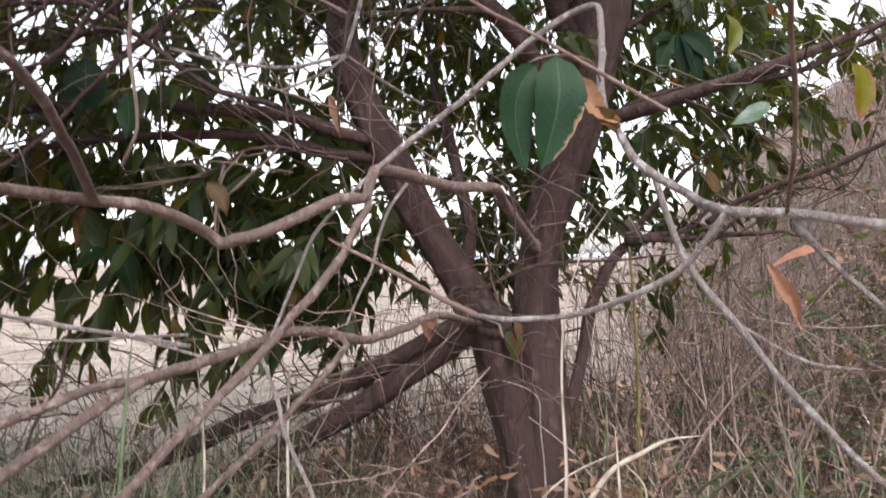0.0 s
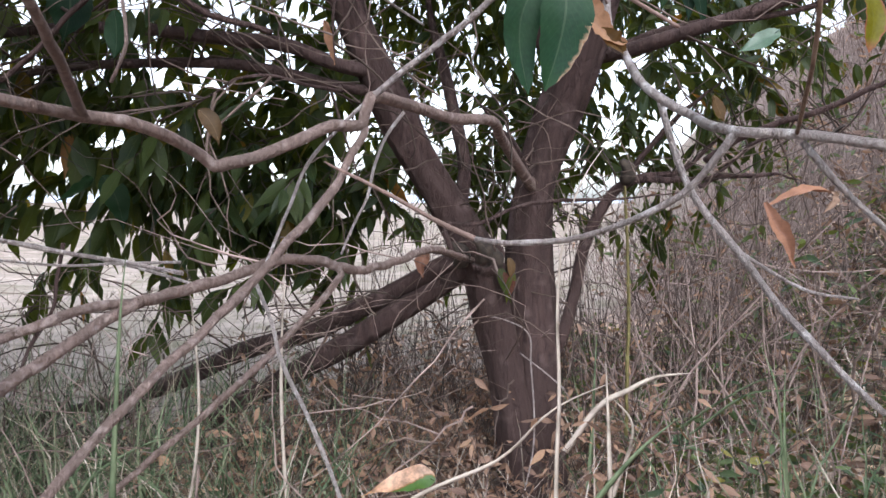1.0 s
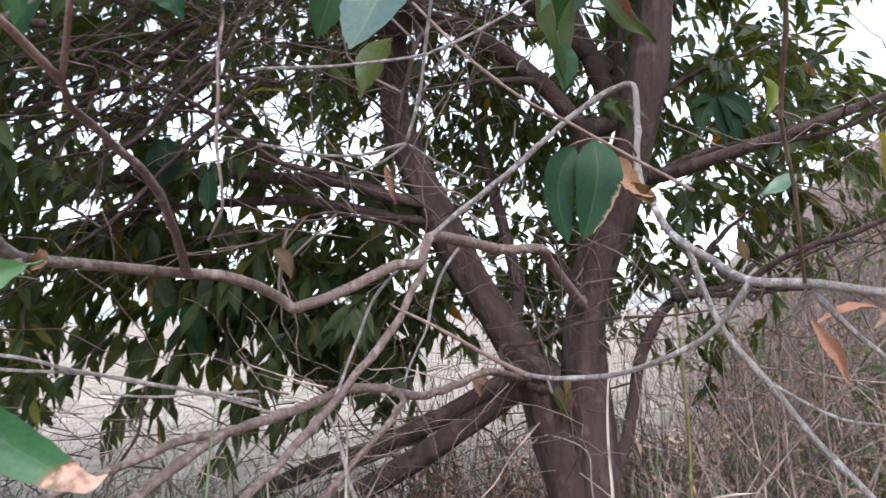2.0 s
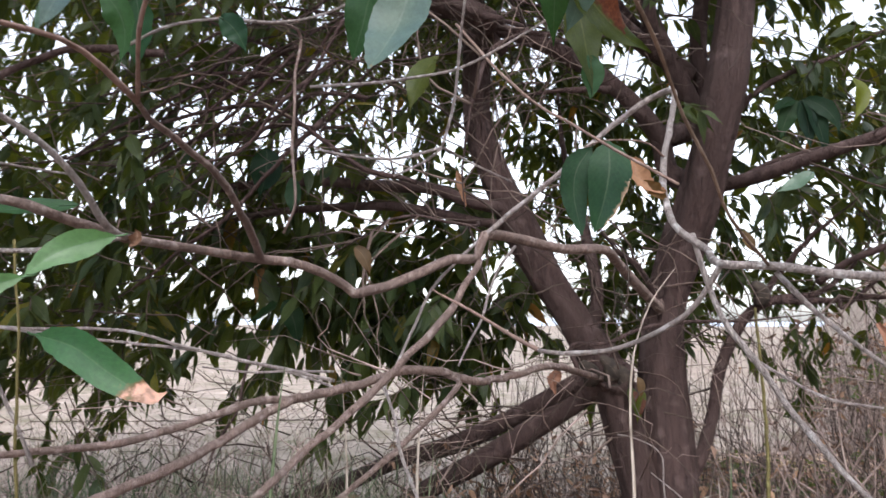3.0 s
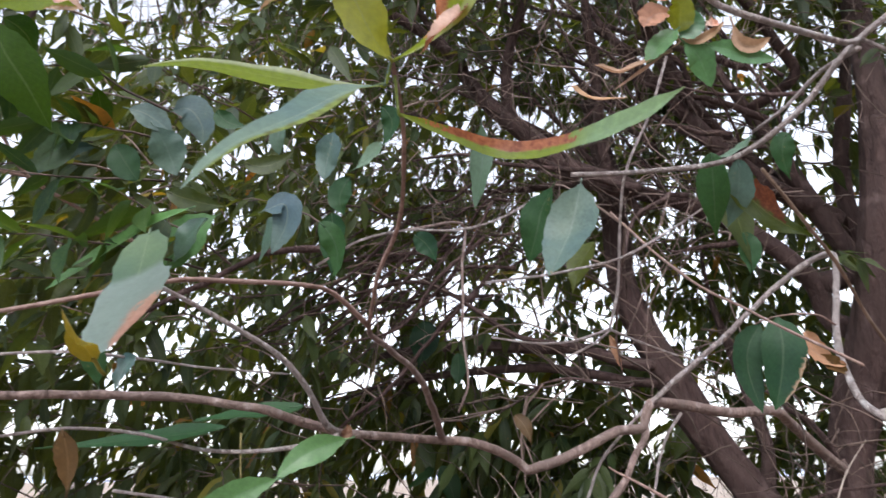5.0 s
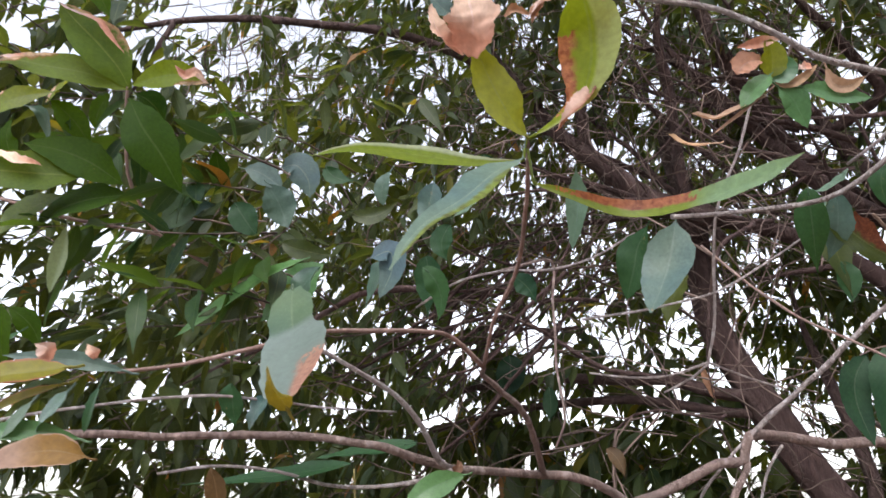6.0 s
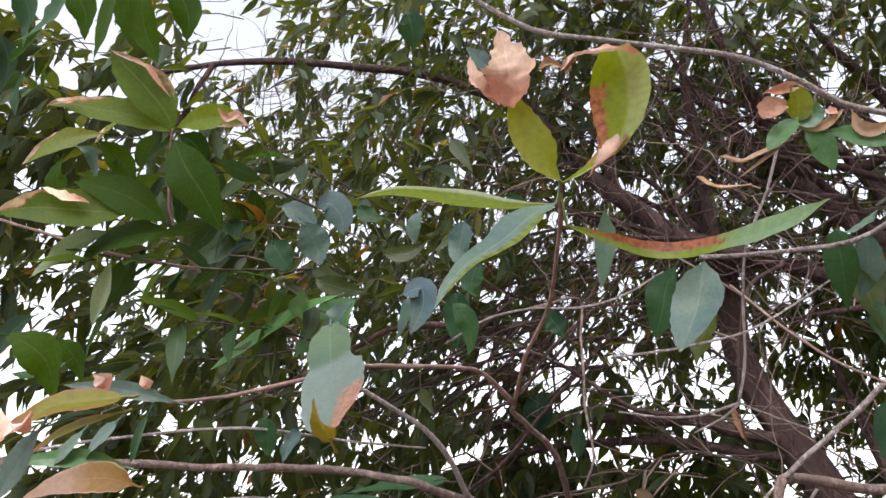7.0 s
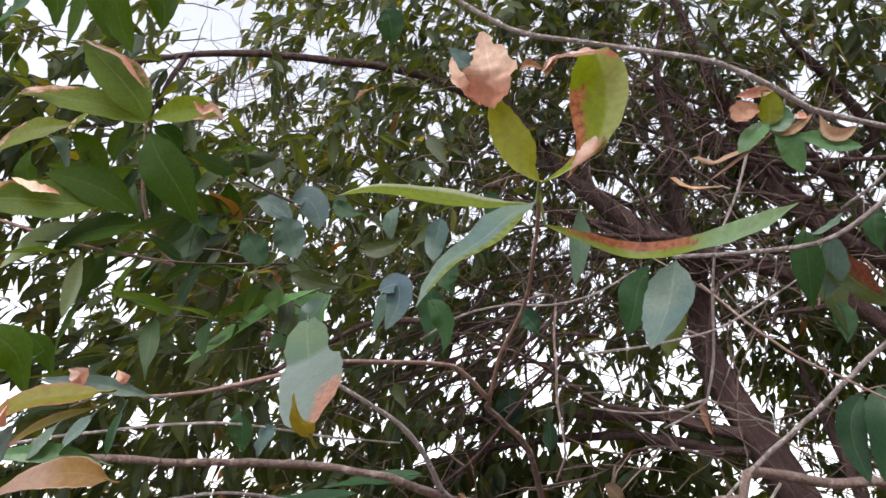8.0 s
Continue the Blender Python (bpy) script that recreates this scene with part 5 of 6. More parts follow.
near_leaf((0.218, 0.586, 1.919), (0.188, 0.582, 1.891), (0.152, 0.567, 1.883), 0.035, "grey", 30)
near_leaf((0.172, 0.686, 1.906), (0.147, 0.688, 1.866), (0.119, 0.695, 1.811), 0.058, "grey", 10)
near_leaf((-0.706, 0.151, 1.55), (-0.73, 0.148, 1.524), (-0.743, 0.153, 1.495), 0.045, "grey", 20)
near_leaf((-0.594, 0.246, 1.441), (-0.684, 0.184, 1.425), (-0.822, 0.087, 1.409), 0.04, "green", 45)
near_leaf((-0.685, 0.029, 1.429), (-0.685, 0.046, 1.385), (-0.695, 0.057, 1.34), 0.036, "ochre", 20)
near_leaf((-0.927, 0.22, 2.002), (-0.907, 0.241, 1.959), (-0.886, 0.259, 1.924), 0.063, "green", 10)
near_leaf((-0.429, 0.425, 1.985), (-0.456, 0.423, 1.954), (-0.493, 0.415, 1.931), 0.044, "grey", 20)
near_leaf((-0.765, 0.328, 1.852), (-0.806, 0.322, 1.814), (-0.837, 0.322, 1.77), 0.065, "grey", 10)
near_leaf((-0.838, 0.283, 1.908), (-0.786, 0.31, 1.886), (-0.726, 0.338, 1.872), 0.044, "olive", 20)
near_leaf((-0.561, 0.414, 1.837), (-0.534, 0.439, 1.786), (-0.55, 0.451, 1.722), 0.049, "green", 10)
near_leaf((-0.392, 0.491, 1.806), (-0.37, 0.505, 1.786), (-0.358, 0.519, 1.753), 0.044, "green", 10)
near_leaf((-0.422, 0.409, 2.051), (-0.406, 0.426, 2.016), (-0.435, 0.427, 1.97), 0.042, "green", 0)
near_leaf((-0.863, 0.26, 1.954), (-0.895, 0.254, 1.929), (-0.924, 0.241, 1.934), 0.049, "olive", 20)
near_leaf((-0.686, 0.329, 1.959), (-0.638, 0.351, 1.949), (-0.586, 0.364, 1.98), 0.038, "olive", 30)
near_leaf((-0.494, 0.418, 1.918), (-0.517, 0.419, 1.883), (-0.511, 0.431, 1.847), 0.053, "green", 0)
near_leaf((-0.97, 0.243, 1.862), (-0.932, 0.262, 1.849), (-0.882, 0.28, 1.855), 0.042, "olive", 10)
near_leaf((-0.725, 0.285, 2.061), (-0.708, 0.299, 2.036), (-0.67, 0.317, 2.026), 0.038, "green", 20)
near_leaf((-0.596, 0.215, 1.31), (-0.656, 0.201, 1.275), (-0.771, 0.16, 1.257), 0.02, "dry", 20)
near_leaf((-0.7, 0.479, 1.896), (-0.726, 0.475, 1.859), (-0.756, 0.474, 1.796), 0.063, "grey", 10)
near_leaf((-0.779, 0.755, 2.012), (-0.776, 0.767, 1.934), (-0.787, 0.776, 1.844), 0.081, "green", 20)
near_leaf((0.143, 0.963, 2.011), (0.162, 0.982, 1.927), (0.179, 1.006, 1.794), 0.085, "olive", 10)
near_leaf((0.171, 0.992, 1.878), (0.18, 1.002, 1.83), (0.172, 1.006, 1.782), 0.049, "green", 10)
near_leaf((-0.156, 0.983, 1.905), (-0.196, 0.977, 1.854), (-0.224, 0.978, 1.777), 0.078, "olive", 20)
near_leaf((-0.344, 1.886, 1.85), (-0.321, 1.904, 1.779), (-0.321, 1.912, 1.723), 0.03, "rust", 30)
near_leaf((-0.531, 0.475, 1.429), (-0.518, 0.477, 1.444), (-0.521, 0.474, 1.458), 0.019, "rust", 0)
shaped_leaf([(0.181, 0.872, 1.647), (0.153, 0.861, 1.601), (0.147, 0.862, 1.549), (0.161, 0.863, 1.474)], 0.057, "green", 0, OVATE, 0.20, 0.10)
shaped_leaf([(0.213, 0.873, 1.656), (0.214, 0.854, 1.598), (0.203, 0.854, 1.538), (0.184, 0.854, 1.478)], 0.078, "greenrim", 4, OVATE, 0.25, 0.10)
shaped_leaf([(0.257, 0.915, 1.63), (0.265, 0.906, 1.593), (0.285, 0.907, 1.571), (0.319, 0.908, 1.556)], 0.040, "rust", 20, KITE, 0.80, 0.30)
shaped_leaf([(0.274, 0.906, 1.58), (0.296, 0.907, 1.559), (0.323, 0.918, 1.538)], 0.031, "ochre", 10, KITE, 0.80, 0.30)
shaped_leaf([(0.248, 0.895, 1.582), (0.233, 0.885, 1.554), (0.226, 0.885, 1.524)], 0.014, "straw", 30, LANCE, 0.60, 0.20)
near_leaf((0.599, 1.018, 1.606), (0.567, 1.017, 1.585), (0.528, 1.016, 1.568), 0.033, "grey", 20)
shaped_leaf([(0.864, 1.243, 1.732), (0.878, 1.244, 1.705), (0.884, 1.244, 1.67), (0.878, 1.245, 1.614)], 0.053, "yellowrim", 10, OVATE, 0.30, 0.15)
near_leaf((0.45, 0.904, 1.479), (0.46, 0.905, 1.456), (0.469, 0.905, 1.438), 0.021, "ochre", 10)
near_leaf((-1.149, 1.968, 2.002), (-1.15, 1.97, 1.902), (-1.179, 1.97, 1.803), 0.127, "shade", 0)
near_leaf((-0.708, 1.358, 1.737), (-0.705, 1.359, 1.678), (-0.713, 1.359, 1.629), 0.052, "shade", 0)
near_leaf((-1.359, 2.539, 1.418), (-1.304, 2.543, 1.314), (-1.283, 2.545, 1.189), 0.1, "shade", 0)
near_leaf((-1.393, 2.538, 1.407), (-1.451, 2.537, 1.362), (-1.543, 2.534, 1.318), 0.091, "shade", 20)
near_leaf((-0.679, 1.762, 1.571), (-0.639, 1.764, 1.53), (-0.621, 1.765, 1.468), 0.052, "ochre", 10)
shaped_leaf([(1.124, 1.839, 1.341), (1.06, 1.838, 1.346), (0.99, 1.834, 1.325), (0.937, 1.831, 1.302)], 0.034, "redrust", 50, KITE, 0.90, 0.30)
shaped_leaf([(0.935, 1.832, 1.312), (0.965, 1.83, 1.26), (0.998, 1.826, 1.2), (1.021, 1.822, 1.125)], 0.046, "redrust", 30, KITE, 0.90, 0.30)
near_leaf((1.127, 1.839, 1.345), (1.132, 1.838, 1.32), (1.1, 1.834, 1.28), 0.024, "straw", 20)
near_leaf((0.027, 0.731, 0.934), (-0.012, 0.73, 0.934), (-0.074, 0.727, 0.911), 0.036, "strawgreen", 20)
near_leaf((1.16, 2.72, 2.346), (1.194, 2.722, 2.263), (1.157, 2.722, 2.158), 0.071, "fresh", 0)
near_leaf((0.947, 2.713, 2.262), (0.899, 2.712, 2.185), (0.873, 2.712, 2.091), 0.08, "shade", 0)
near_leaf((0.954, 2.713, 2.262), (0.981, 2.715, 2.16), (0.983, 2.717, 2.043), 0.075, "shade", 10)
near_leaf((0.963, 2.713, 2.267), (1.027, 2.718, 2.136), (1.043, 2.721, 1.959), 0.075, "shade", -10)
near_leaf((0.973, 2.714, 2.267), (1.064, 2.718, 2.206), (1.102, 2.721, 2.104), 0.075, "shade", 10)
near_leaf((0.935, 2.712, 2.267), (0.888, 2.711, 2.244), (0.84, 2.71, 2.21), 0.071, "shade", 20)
shaped_leaf([(-1.536, -0.226, 2.747), (-1.529, -0.192, 2.692), (-1.535, -0.166, 2.637), (-1.564, -0.153, 2.573)], 0.090, "green", 8, LANCE, 0.20, 0.12)
shaped_leaf([(-1.377, -0.171, 2.724), (-1.367, -0.132, 2.664), (-1.363, -0.105, 2.618), (-1.379, -0.086, 2.561)], 0.076, "deep", -8, LANCE, 0.20, 0.12)
shaped_leaf([(-1.535, -0.127, 2.686), (-1.57, -0.128, 2.644), (-1.614, -0.134, 2.598), (-1.661, -0.146, 2.561)], 0.077, "green", 20, LANCE, 0.25, 0.12)
shaped_leaf([(-1.595, -0.107, 2.573), (-1.628, -0.107, 2.53), (-1.653, -0.101, 2.488), (-1.67, -0.086, 2.437)], 0.071, "green", 6, LANCE, 0.20, 0.12)
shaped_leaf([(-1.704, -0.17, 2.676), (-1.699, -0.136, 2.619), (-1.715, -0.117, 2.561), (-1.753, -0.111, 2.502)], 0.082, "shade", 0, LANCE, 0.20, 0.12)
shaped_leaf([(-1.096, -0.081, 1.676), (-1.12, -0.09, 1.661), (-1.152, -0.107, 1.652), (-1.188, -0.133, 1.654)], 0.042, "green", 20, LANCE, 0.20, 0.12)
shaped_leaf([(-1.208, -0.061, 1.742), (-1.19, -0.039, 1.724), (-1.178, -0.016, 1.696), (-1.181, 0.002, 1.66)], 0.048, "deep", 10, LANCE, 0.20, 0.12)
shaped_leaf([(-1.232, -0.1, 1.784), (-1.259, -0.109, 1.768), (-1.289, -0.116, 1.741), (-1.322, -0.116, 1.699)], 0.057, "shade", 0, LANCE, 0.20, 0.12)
shaped_leaf([(-0.082, 2.722, 1.124), (-0.091, 2.72, 1.082), (-0.11, 2.718, 1.044), (-0.1, 2.716, 0.996)], 0.052, "redrust", 10, KITE, 0.80, 0.30)
near_leaf((0.226, 2.7, 1.04), (0.245, 2.69, 0.976), (0.274, 2.69, 0.887), 0.050, "olivebrown", 10)
near_leaf((0.285, 2.7, 1.022), (0.264, 2.69, 0.957), (0.251, 2.69, 0.886), 0.040, "olivebrown", 10)
near_leaf((0.258, 2.7, 1.083), (0.272, 2.69, 1.042), (0.263, 2.69, 0.985), 0.035, "ochre", 10)


# ---- the crown ----
rng = np.random.default_rng(11)
SHAPES = [blade(6, w, 0.3, 0.2, s * 3.3, g) for s, (w, g) in enumerate([(0.29, 0.05), (0.32, 0.12), (0.25, 0.2), (0.34, 0.08), (0.30, 0.28), (0.26, 0.15)])]
SHAPE_ARRAYS = [(np.array(v), f, np.array(u)) for v, f, u in SHAPES]


def turn_to(way, face):
    """Matrix whose y runs along way and whose z lies near face."""
    y = way.normalized()
    x = y.cross(face)
    x = x.normalized() if x.length > 1e-4 else y.orthogonal().normalized()
    return Matrix((x, y, x.cross(y))).transposed().to_4x4()


def spray(origin, way, length, count, size, droop, leaves, shoots):
    """A leafy shoot: a bent twig with leaves in pairs, hanging more towards its tip."""
    at, d = Vector(origin), Vector(way).normalized()
    pieces = 5
    path = [at.copy()]
    for i in range(pieces):
        d = (d + Vector(rng.normal(0, 0.16, 3)) + Vector((0, 0, -droop * 0.16))).normalized()
        at = at + d * (length / pieces)
        path.append(at.copy())
    shoots.append((path, 0.0035, 0.0012))
    for k in range(count):
        s = 0.25 + 0.75 * (k + rng.random()) / count
        i = min(pieces - 1, int(s * pieces))
        p = path[i].lerp(path[i + 1], s * pieces - i)
        along = (path[i + 1] - path[i]).normalized()
        out = along.cross(Vector(rng.normal(0, 1, 3))).normalized()
        w = (along * 0.5 + out * 0.75 + Vector((0, 0, -droop * (0.6 + 0.9 * rng.random())))).normalized()
        f = (Vector((0, -0.1, 0.9)) + Vector(rng.normal(0, 0.5, 3))).normalized()
        big = size * (0.65 + 0.6 * rng.random())
        leaves.append((Matrix.Translation(p) @ turn_to(w, f) @ Matrix.Scale(big, 4), int(rng.integers(len(SHAPES)))))


def joined_leaves(name, leaves, mat):
    verts, faces, uvs, base = [], [], [], 0
    for m, s in leaves:
        v, f, u = SHAPE_ARRAYS[s]
        a = np.array(m)
        verts.append(v @ a[:3, :3].T + a[:3, 3])
        uvs.append(u)
        faces += [tuple(base + i for i in q) for q in f]
        base += len(v)
    return mesh_of(name, np.concatenate(verts).tolist(), faces, mat, np.concatenate(uvs))


def joined_stalks(name, stalks, mat, sides=3):
    verts, faces = [], []
    for path, r0, r1 in stalks:
        n = len(path)
        base = len(verts)
        side = (path[1] - path[0]).orthogonal().normalized()
        for i, p in enumerate(path):
            way = (path[min(i + 1, n - 1)] - path[max(i - 1, 0)]).normalized()
            side = (side - side.dot(way) * way).normalized()
            up = way.cross(side)
            r = r0 + (r1 - r0) * i / (n - 1)
            for k in range(sides):
                a = math.tau * k / sides
                verts.append(tuple(p + (side * math.cos(a) + up * math.sin(a)) * r))
        for i in range(n - 1):
            for k in range(sides):
                m = (k + 1) % sides
                faces.append((base + i * sides + k, base + i * sides + m, base + (i + 1) * sides + m, base + (i + 1) * sides + k))
        faces.append(tuple(base + (n - 1) * sides + k for k in range(sides)))
    return mesh_of(name, verts, faces, mat)


# masses of foliage: centre, half extents, number of shoots, leaf length, droop
MASSES = [
    ((-1.55, 3.15, 1.58), (1.05, 0.65, 0.5), 84, 0.19, 0.9),
    ((-1.3, 3.3, 2.3), (1.1, 0.8, 0.5), 40, 0.17, 0.8),
    ((-3.0, 3.4, 1.9), (1.0, 1.1, 1.0), 150, 0.165, 0.8),
    ((-1.5, 3.5, 3.3), (1.6, 1.2, 0.7), 290, 0.13, 0.6),
    ((-3.3, 2.6, 3.2), (1.4, 1.5, 1.0), 275, 0.138, 0.65),
    ((-2.5, 2.8, 4.4), (1.8, 1.4, 0.8), 270, 0.132, 0.6),
    ((-0.2, 3.7, 3.3), (1.0, 1.0, 0.9), 185, 0.125, 0.6),
    ((-0.6, 2.3, 3.7), (1.0, 0.8, 0.5), 158, 0.12, 0.5),
    ((0.5, 2.7, 3.6), (0.9, 0.8, 0.6), 185, 0.12, 0.5),
    ((0.1, 3.9, 2.1), (0.7, 0.6, 0.8), 130, 0.13, 0.7),
    ((1.2, 3.8, 2.5), (0.8, 0.8, 0.8), 150, 0.135, 0.6),
    ((2.2, 4.4, 2.8), (0.9, 0.8, 0.7), 70, 0.13, 0.6),
    ((-1.6, 1.6, 2.8), (0.7, 0.6, 0.45), 62, 0.12, 0.5),
    ((-2.0, 0.9, 2.2), (0.6, 0.6, 0.6), 58, 0.135, 0.5),
    ((-0.75, 3.2, 1.45), (0.5, 0.45, 0.33), 54, 0.18, 0.9),
    ((-2.4, 0.3, 3.05), (0.6, 0.6, 0.65), 105, 0.145, 0.55),
    ((-2.3, 2.3, 1.35), (0.7, 0.6, 0.42), 36, 0.13, 0.7),
    ((-2.7, 1.2, 1.7), (0.7, 0.6, 0.5), 60, 0.145, 0.6),
    ((1.0, 3.9, 1.62), (0.45, 0.5, 0.36), 32, 0.13, 0.6),
    ((-1.95, 1.75, 1.4), (0.5, 0.5, 0.35), 30, 0.125, 0.8),
    ((-1.9, 1.6, 1.75), (0.6, 0.5, 0.3), 22, 0.15, 0.7),
    ((-1.5, 2.6, 2.0), (0.8, 0.5, 0.4), 26, 0.155, 0.8),
    ((-1.5, 2.2, 2.5), (0.45, 0.3, 0.25), 15, 0.15, 0.7),
    ((1.0, 3.25, 2.2), (0.45, 0.4, 0.4), 24, 0.14, 0.6),
    ((-1.25, 0.6, 2.15), (0.35, 0.25, 0.3), 16, 0.12, 0.5),
    ((0.22, 3.6, 1.4), (0.3, 0.3, 0.32), 24, 0.13, 0.7),
    ((-0.9, 1.6, 3.7), (0.8, 0.6, 0.35), 74, 0.115, 0.5),
    ((0.42, 3.35, 1.6), (0.32, 0.3, 0.3), 22, 0.13, 0.7),
    ((-1.05, 0.4, 1.9), (0.28, 0.2, 0.3), 9, 0.125, 0.4),
    ((1.05, 3.4, 3.3), (0.5, 0.5, 0.35), 30, 0.13, 0.6),
    ((-1.99, 1.56, 0.92), (0.32, 0.35, 0.2), 14, 0.13, 0.7),
    ((-2.75, 0.5, 2.4), (0.4, 0.35, 0.3), 20, 0.135, 0.6),
    ((-2.3, 1.6, 1.25), (0.45, 0.4, 0.25), 20, 0.14, 0.7),
    ((-0.6, 3.2, 1.36), (0.35, 0.3, 0.2), 18, 0.16, 0.9),
]


def build_crown():
    single, rest, shoots = [], [], []
    for centre, half, count, size, droop in MASSES:
        leaves = []
        for _ in range(count):
            q = rng.normal(0, 0.52, 3)
            p = Vector([c + h * max(-1.25, min(1.25, k)) for c, h, k in zip(centre, half, q)])
            away = Vector((p.x - 0.2, p.y - 2.9, 0)) * 0.4 + Vector(rng.normal(0, 0.6, 3)) + Vector((0, 0, 0.15))
            spray(p, away, 0.28 + 0.3 * rng.random(), int(rng.integers(9, 15)), size, droop, leaves, shoots)
        rest += leaves
    rest.sort(key=lambda e: e[0].translation.y + 0.3 * abs(e[0].translation.x))
    single, rest = rest[:280], rest[280:]
    shared = [mesh_of("leaf", v, f, CROWN_SINGLE, u) for v, f, u in SHAPES]
    for m, s in single:
        child("leaf", shared[s], tree, "", m)
    tagged(child("foliage", joined_leaves("foliage", rest, CROWN), tree), "dense mass of drooping lance-shaped dark green leaves", kind="stuff")
    tagged(child("shoot_mass", joined_stalks("shoot_mass", shoots, TWIGGY), tree), "thin brown leafy shoots", kind="stuff")
    # bare tangle of fine twigs inside the crown
    tangle = []
    for _ in range(430):
        ob, path = SKELETON[int(rng.integers(28))]
        at = path[int(rng.integers(len(path) // 4, len(path)))].copy()
        d = Vector(rng.normal(0, 1, 3)) + Vector((-0.4, -0.3, 0.1))
        d.normalize()
        walk_path = [at.copy()]
        for i in range(7):
            d = (d + Vector(rng.normal(0, 0.3, 3)) + Vector((0, 0, -0.05))).normalized()
            at = at + d * (0.05 + 0.1 * rng.random())
            walk_path.append(at.copy())
        if walk_path[-1].y > 1.3:
            tangle.append((walk_path, 0.003 + 0.004 * rng.random(), 0.0015))
    # thin bare shoots crossing the middle of the crown
    for _ in range(100):
        at = Vector((rng.uniform(-1.9, 0.0), rng.uniform(1.8, 3.0), rng.uniform(1.6, 2.7)))
        d = Vector((rng.normal(-0.7, 0.7), rng.normal(-0.2, 0.5), rng.normal(0.15, 0.4))).normalized()
        line = [at.copy()]
        for i in range(7):
            d = (d + Vector(rng.normal(0, 0.14, 3))).normalized()
            at = at + d * (0.05 + 0.08 * rng.random())
            line.append(at.copy())
        tangle.append((line, 0.0018 + 0.003 * rng.random(), 0.001))
    # lace of bare twigs where the sky shows through on the far side
    for _ in range(170):
        at = Vector((rng.normal(-2.35, 0.4), rng.normal(1.6, 0.3), rng.normal(3.8, 0.35)))
        d = Vector(rng.normal(0, 1, 3)).normalized()
        line = [at.copy()]
        for i in range(7):
            d = (d + Vector(rng.normal(0, 0.34, 3))).normalized()
            at = at + d * (0.04 + 0.08 * rng.random())
            line.append(at.copy())
        tangle.append((line, 0.0015 + 0.004 * rng.random() ** 2, 0.001))
    # crooked fine twigs high in the crown
    for _ in range(700):
        at = Vector((rng.normal(-0.6, 0.6), rng.normal(2.0, 0.5), rng.normal(2.85, 0.45)))
        d = Vector(rng.normal(0, 1, 3)).normalized()
        line = [at.copy()]
        for i in range(7):
            d = (d + Vector(rng.normal(0, 0.36, 3))).normalized()
            at = at + d * (0.03 + 0.07 * rng.random())
            line.append(at.copy())
        tangle.append((line, 0.0015 + 0.003 * rng.random() ** 2, 0.001))
    # bare twigs about the fork of the stems
    for _ in range(60):
        at = Vector((rng.normal(0.2, 0.2), rng.normal(2.68, 0.14), rng.normal(1.25, 0.24)))
        d = Vector((rng.normal(0, 1), rng.normal(-0.3, 0.5), rng.normal(0, 0.9))).normalized()
        line = [at.copy()]
        for i in range(7):
            d = (d + Vector(rng.normal(0, 0.2, 3)) + Vector((0, 0, -0.08))).normalized()
            at = at + d * (0.025 + 0.05 * rng.random())
            line.append(at.copy())
        tangle.append((line, 0.0014 + 0.003 * rng.random() ** 2, 0.0009))
    # dark brush caught under the leaning limbs
    for _ in range(210):
        at = Vector((rng.uniform(-2.5, 0.1), rng.uniform(2.3, 3.2), rng.uniform(0.1, 0.95)))
        d = Vector((rng.normal(-0.3, 0.8), rng.normal(-0.1, 0.5), rng.normal(0.1, 0.7))).normalized()
        line = [at.copy()]
        for i in range(7):
            d = (d + Vector(rng.normal(0, 0.24, 3)) + Vector((0, 0, -0.05))).normalized()
            at = at + d * (0.04 + 0.09 * rng.random())
            line.append(at.copy())
        if min(p.z for p in line) > 0.0:
            tangle.append((line, 0.002 + 0.0045 * rng.random() ** 2, 0.001))
    # pale leafless twigs hanging in a web under the low boughs
    web = []
    for _ in range(150):
        at = Vector((rng.uniform(-2.4, 0.2), rng.uniform(1.5, 3.1), rng.uniform(0.3, 1.15)))
        d = Vector((rng.normal(-0.5, 0.8), rng.normal(-0.2, 0.6), rng.normal(0.0, 0.55))).normalized()
        thread = [at.copy()]
        for i in range(8):
            d = (d + Vector(rng.normal(0, 0.24, 3))).normalized()
            at = at + d * (0.04 + 0.09 * rng.random())
            thread.append(at.copy())
        if min(p.z for p in thread) > 0.02 and thread[-1].y > 1.2:
            web.append((thread, 0.0016 + 0.0036 * rng.random() ** 1.5, 0.0008))
    tagged(child("twig_web", joined_stalks("twig_web", web, DRY), tree), "web of bare pale twigs under the low boughs", kind="stuff")
    tagged(child("twig_tangle", joined_stalks("twig_tangle", tangle, TWIGGY), tree), "bare tangle of thin brown twigs", kind="stuff")


build_crown()


# ---- undergrowth ----
def stalk_path(x, y, height, lean, pieces=5, wild=0.08):
    at = Vector((x, y, ground_height(x, y) - 0.02))
    d = Vector((lean[0], lean[1], 1.0)).normalized()
    path = [at.copy()]
    for i in range(pieces):
        d = (d + Vector(rng.normal(0, wild, 3)) + Vector((lean[0], lean[1], 0)) * 0.12).normalized()
        at = at + d * (height / pieces)
        path.append(at.copy())
    return path


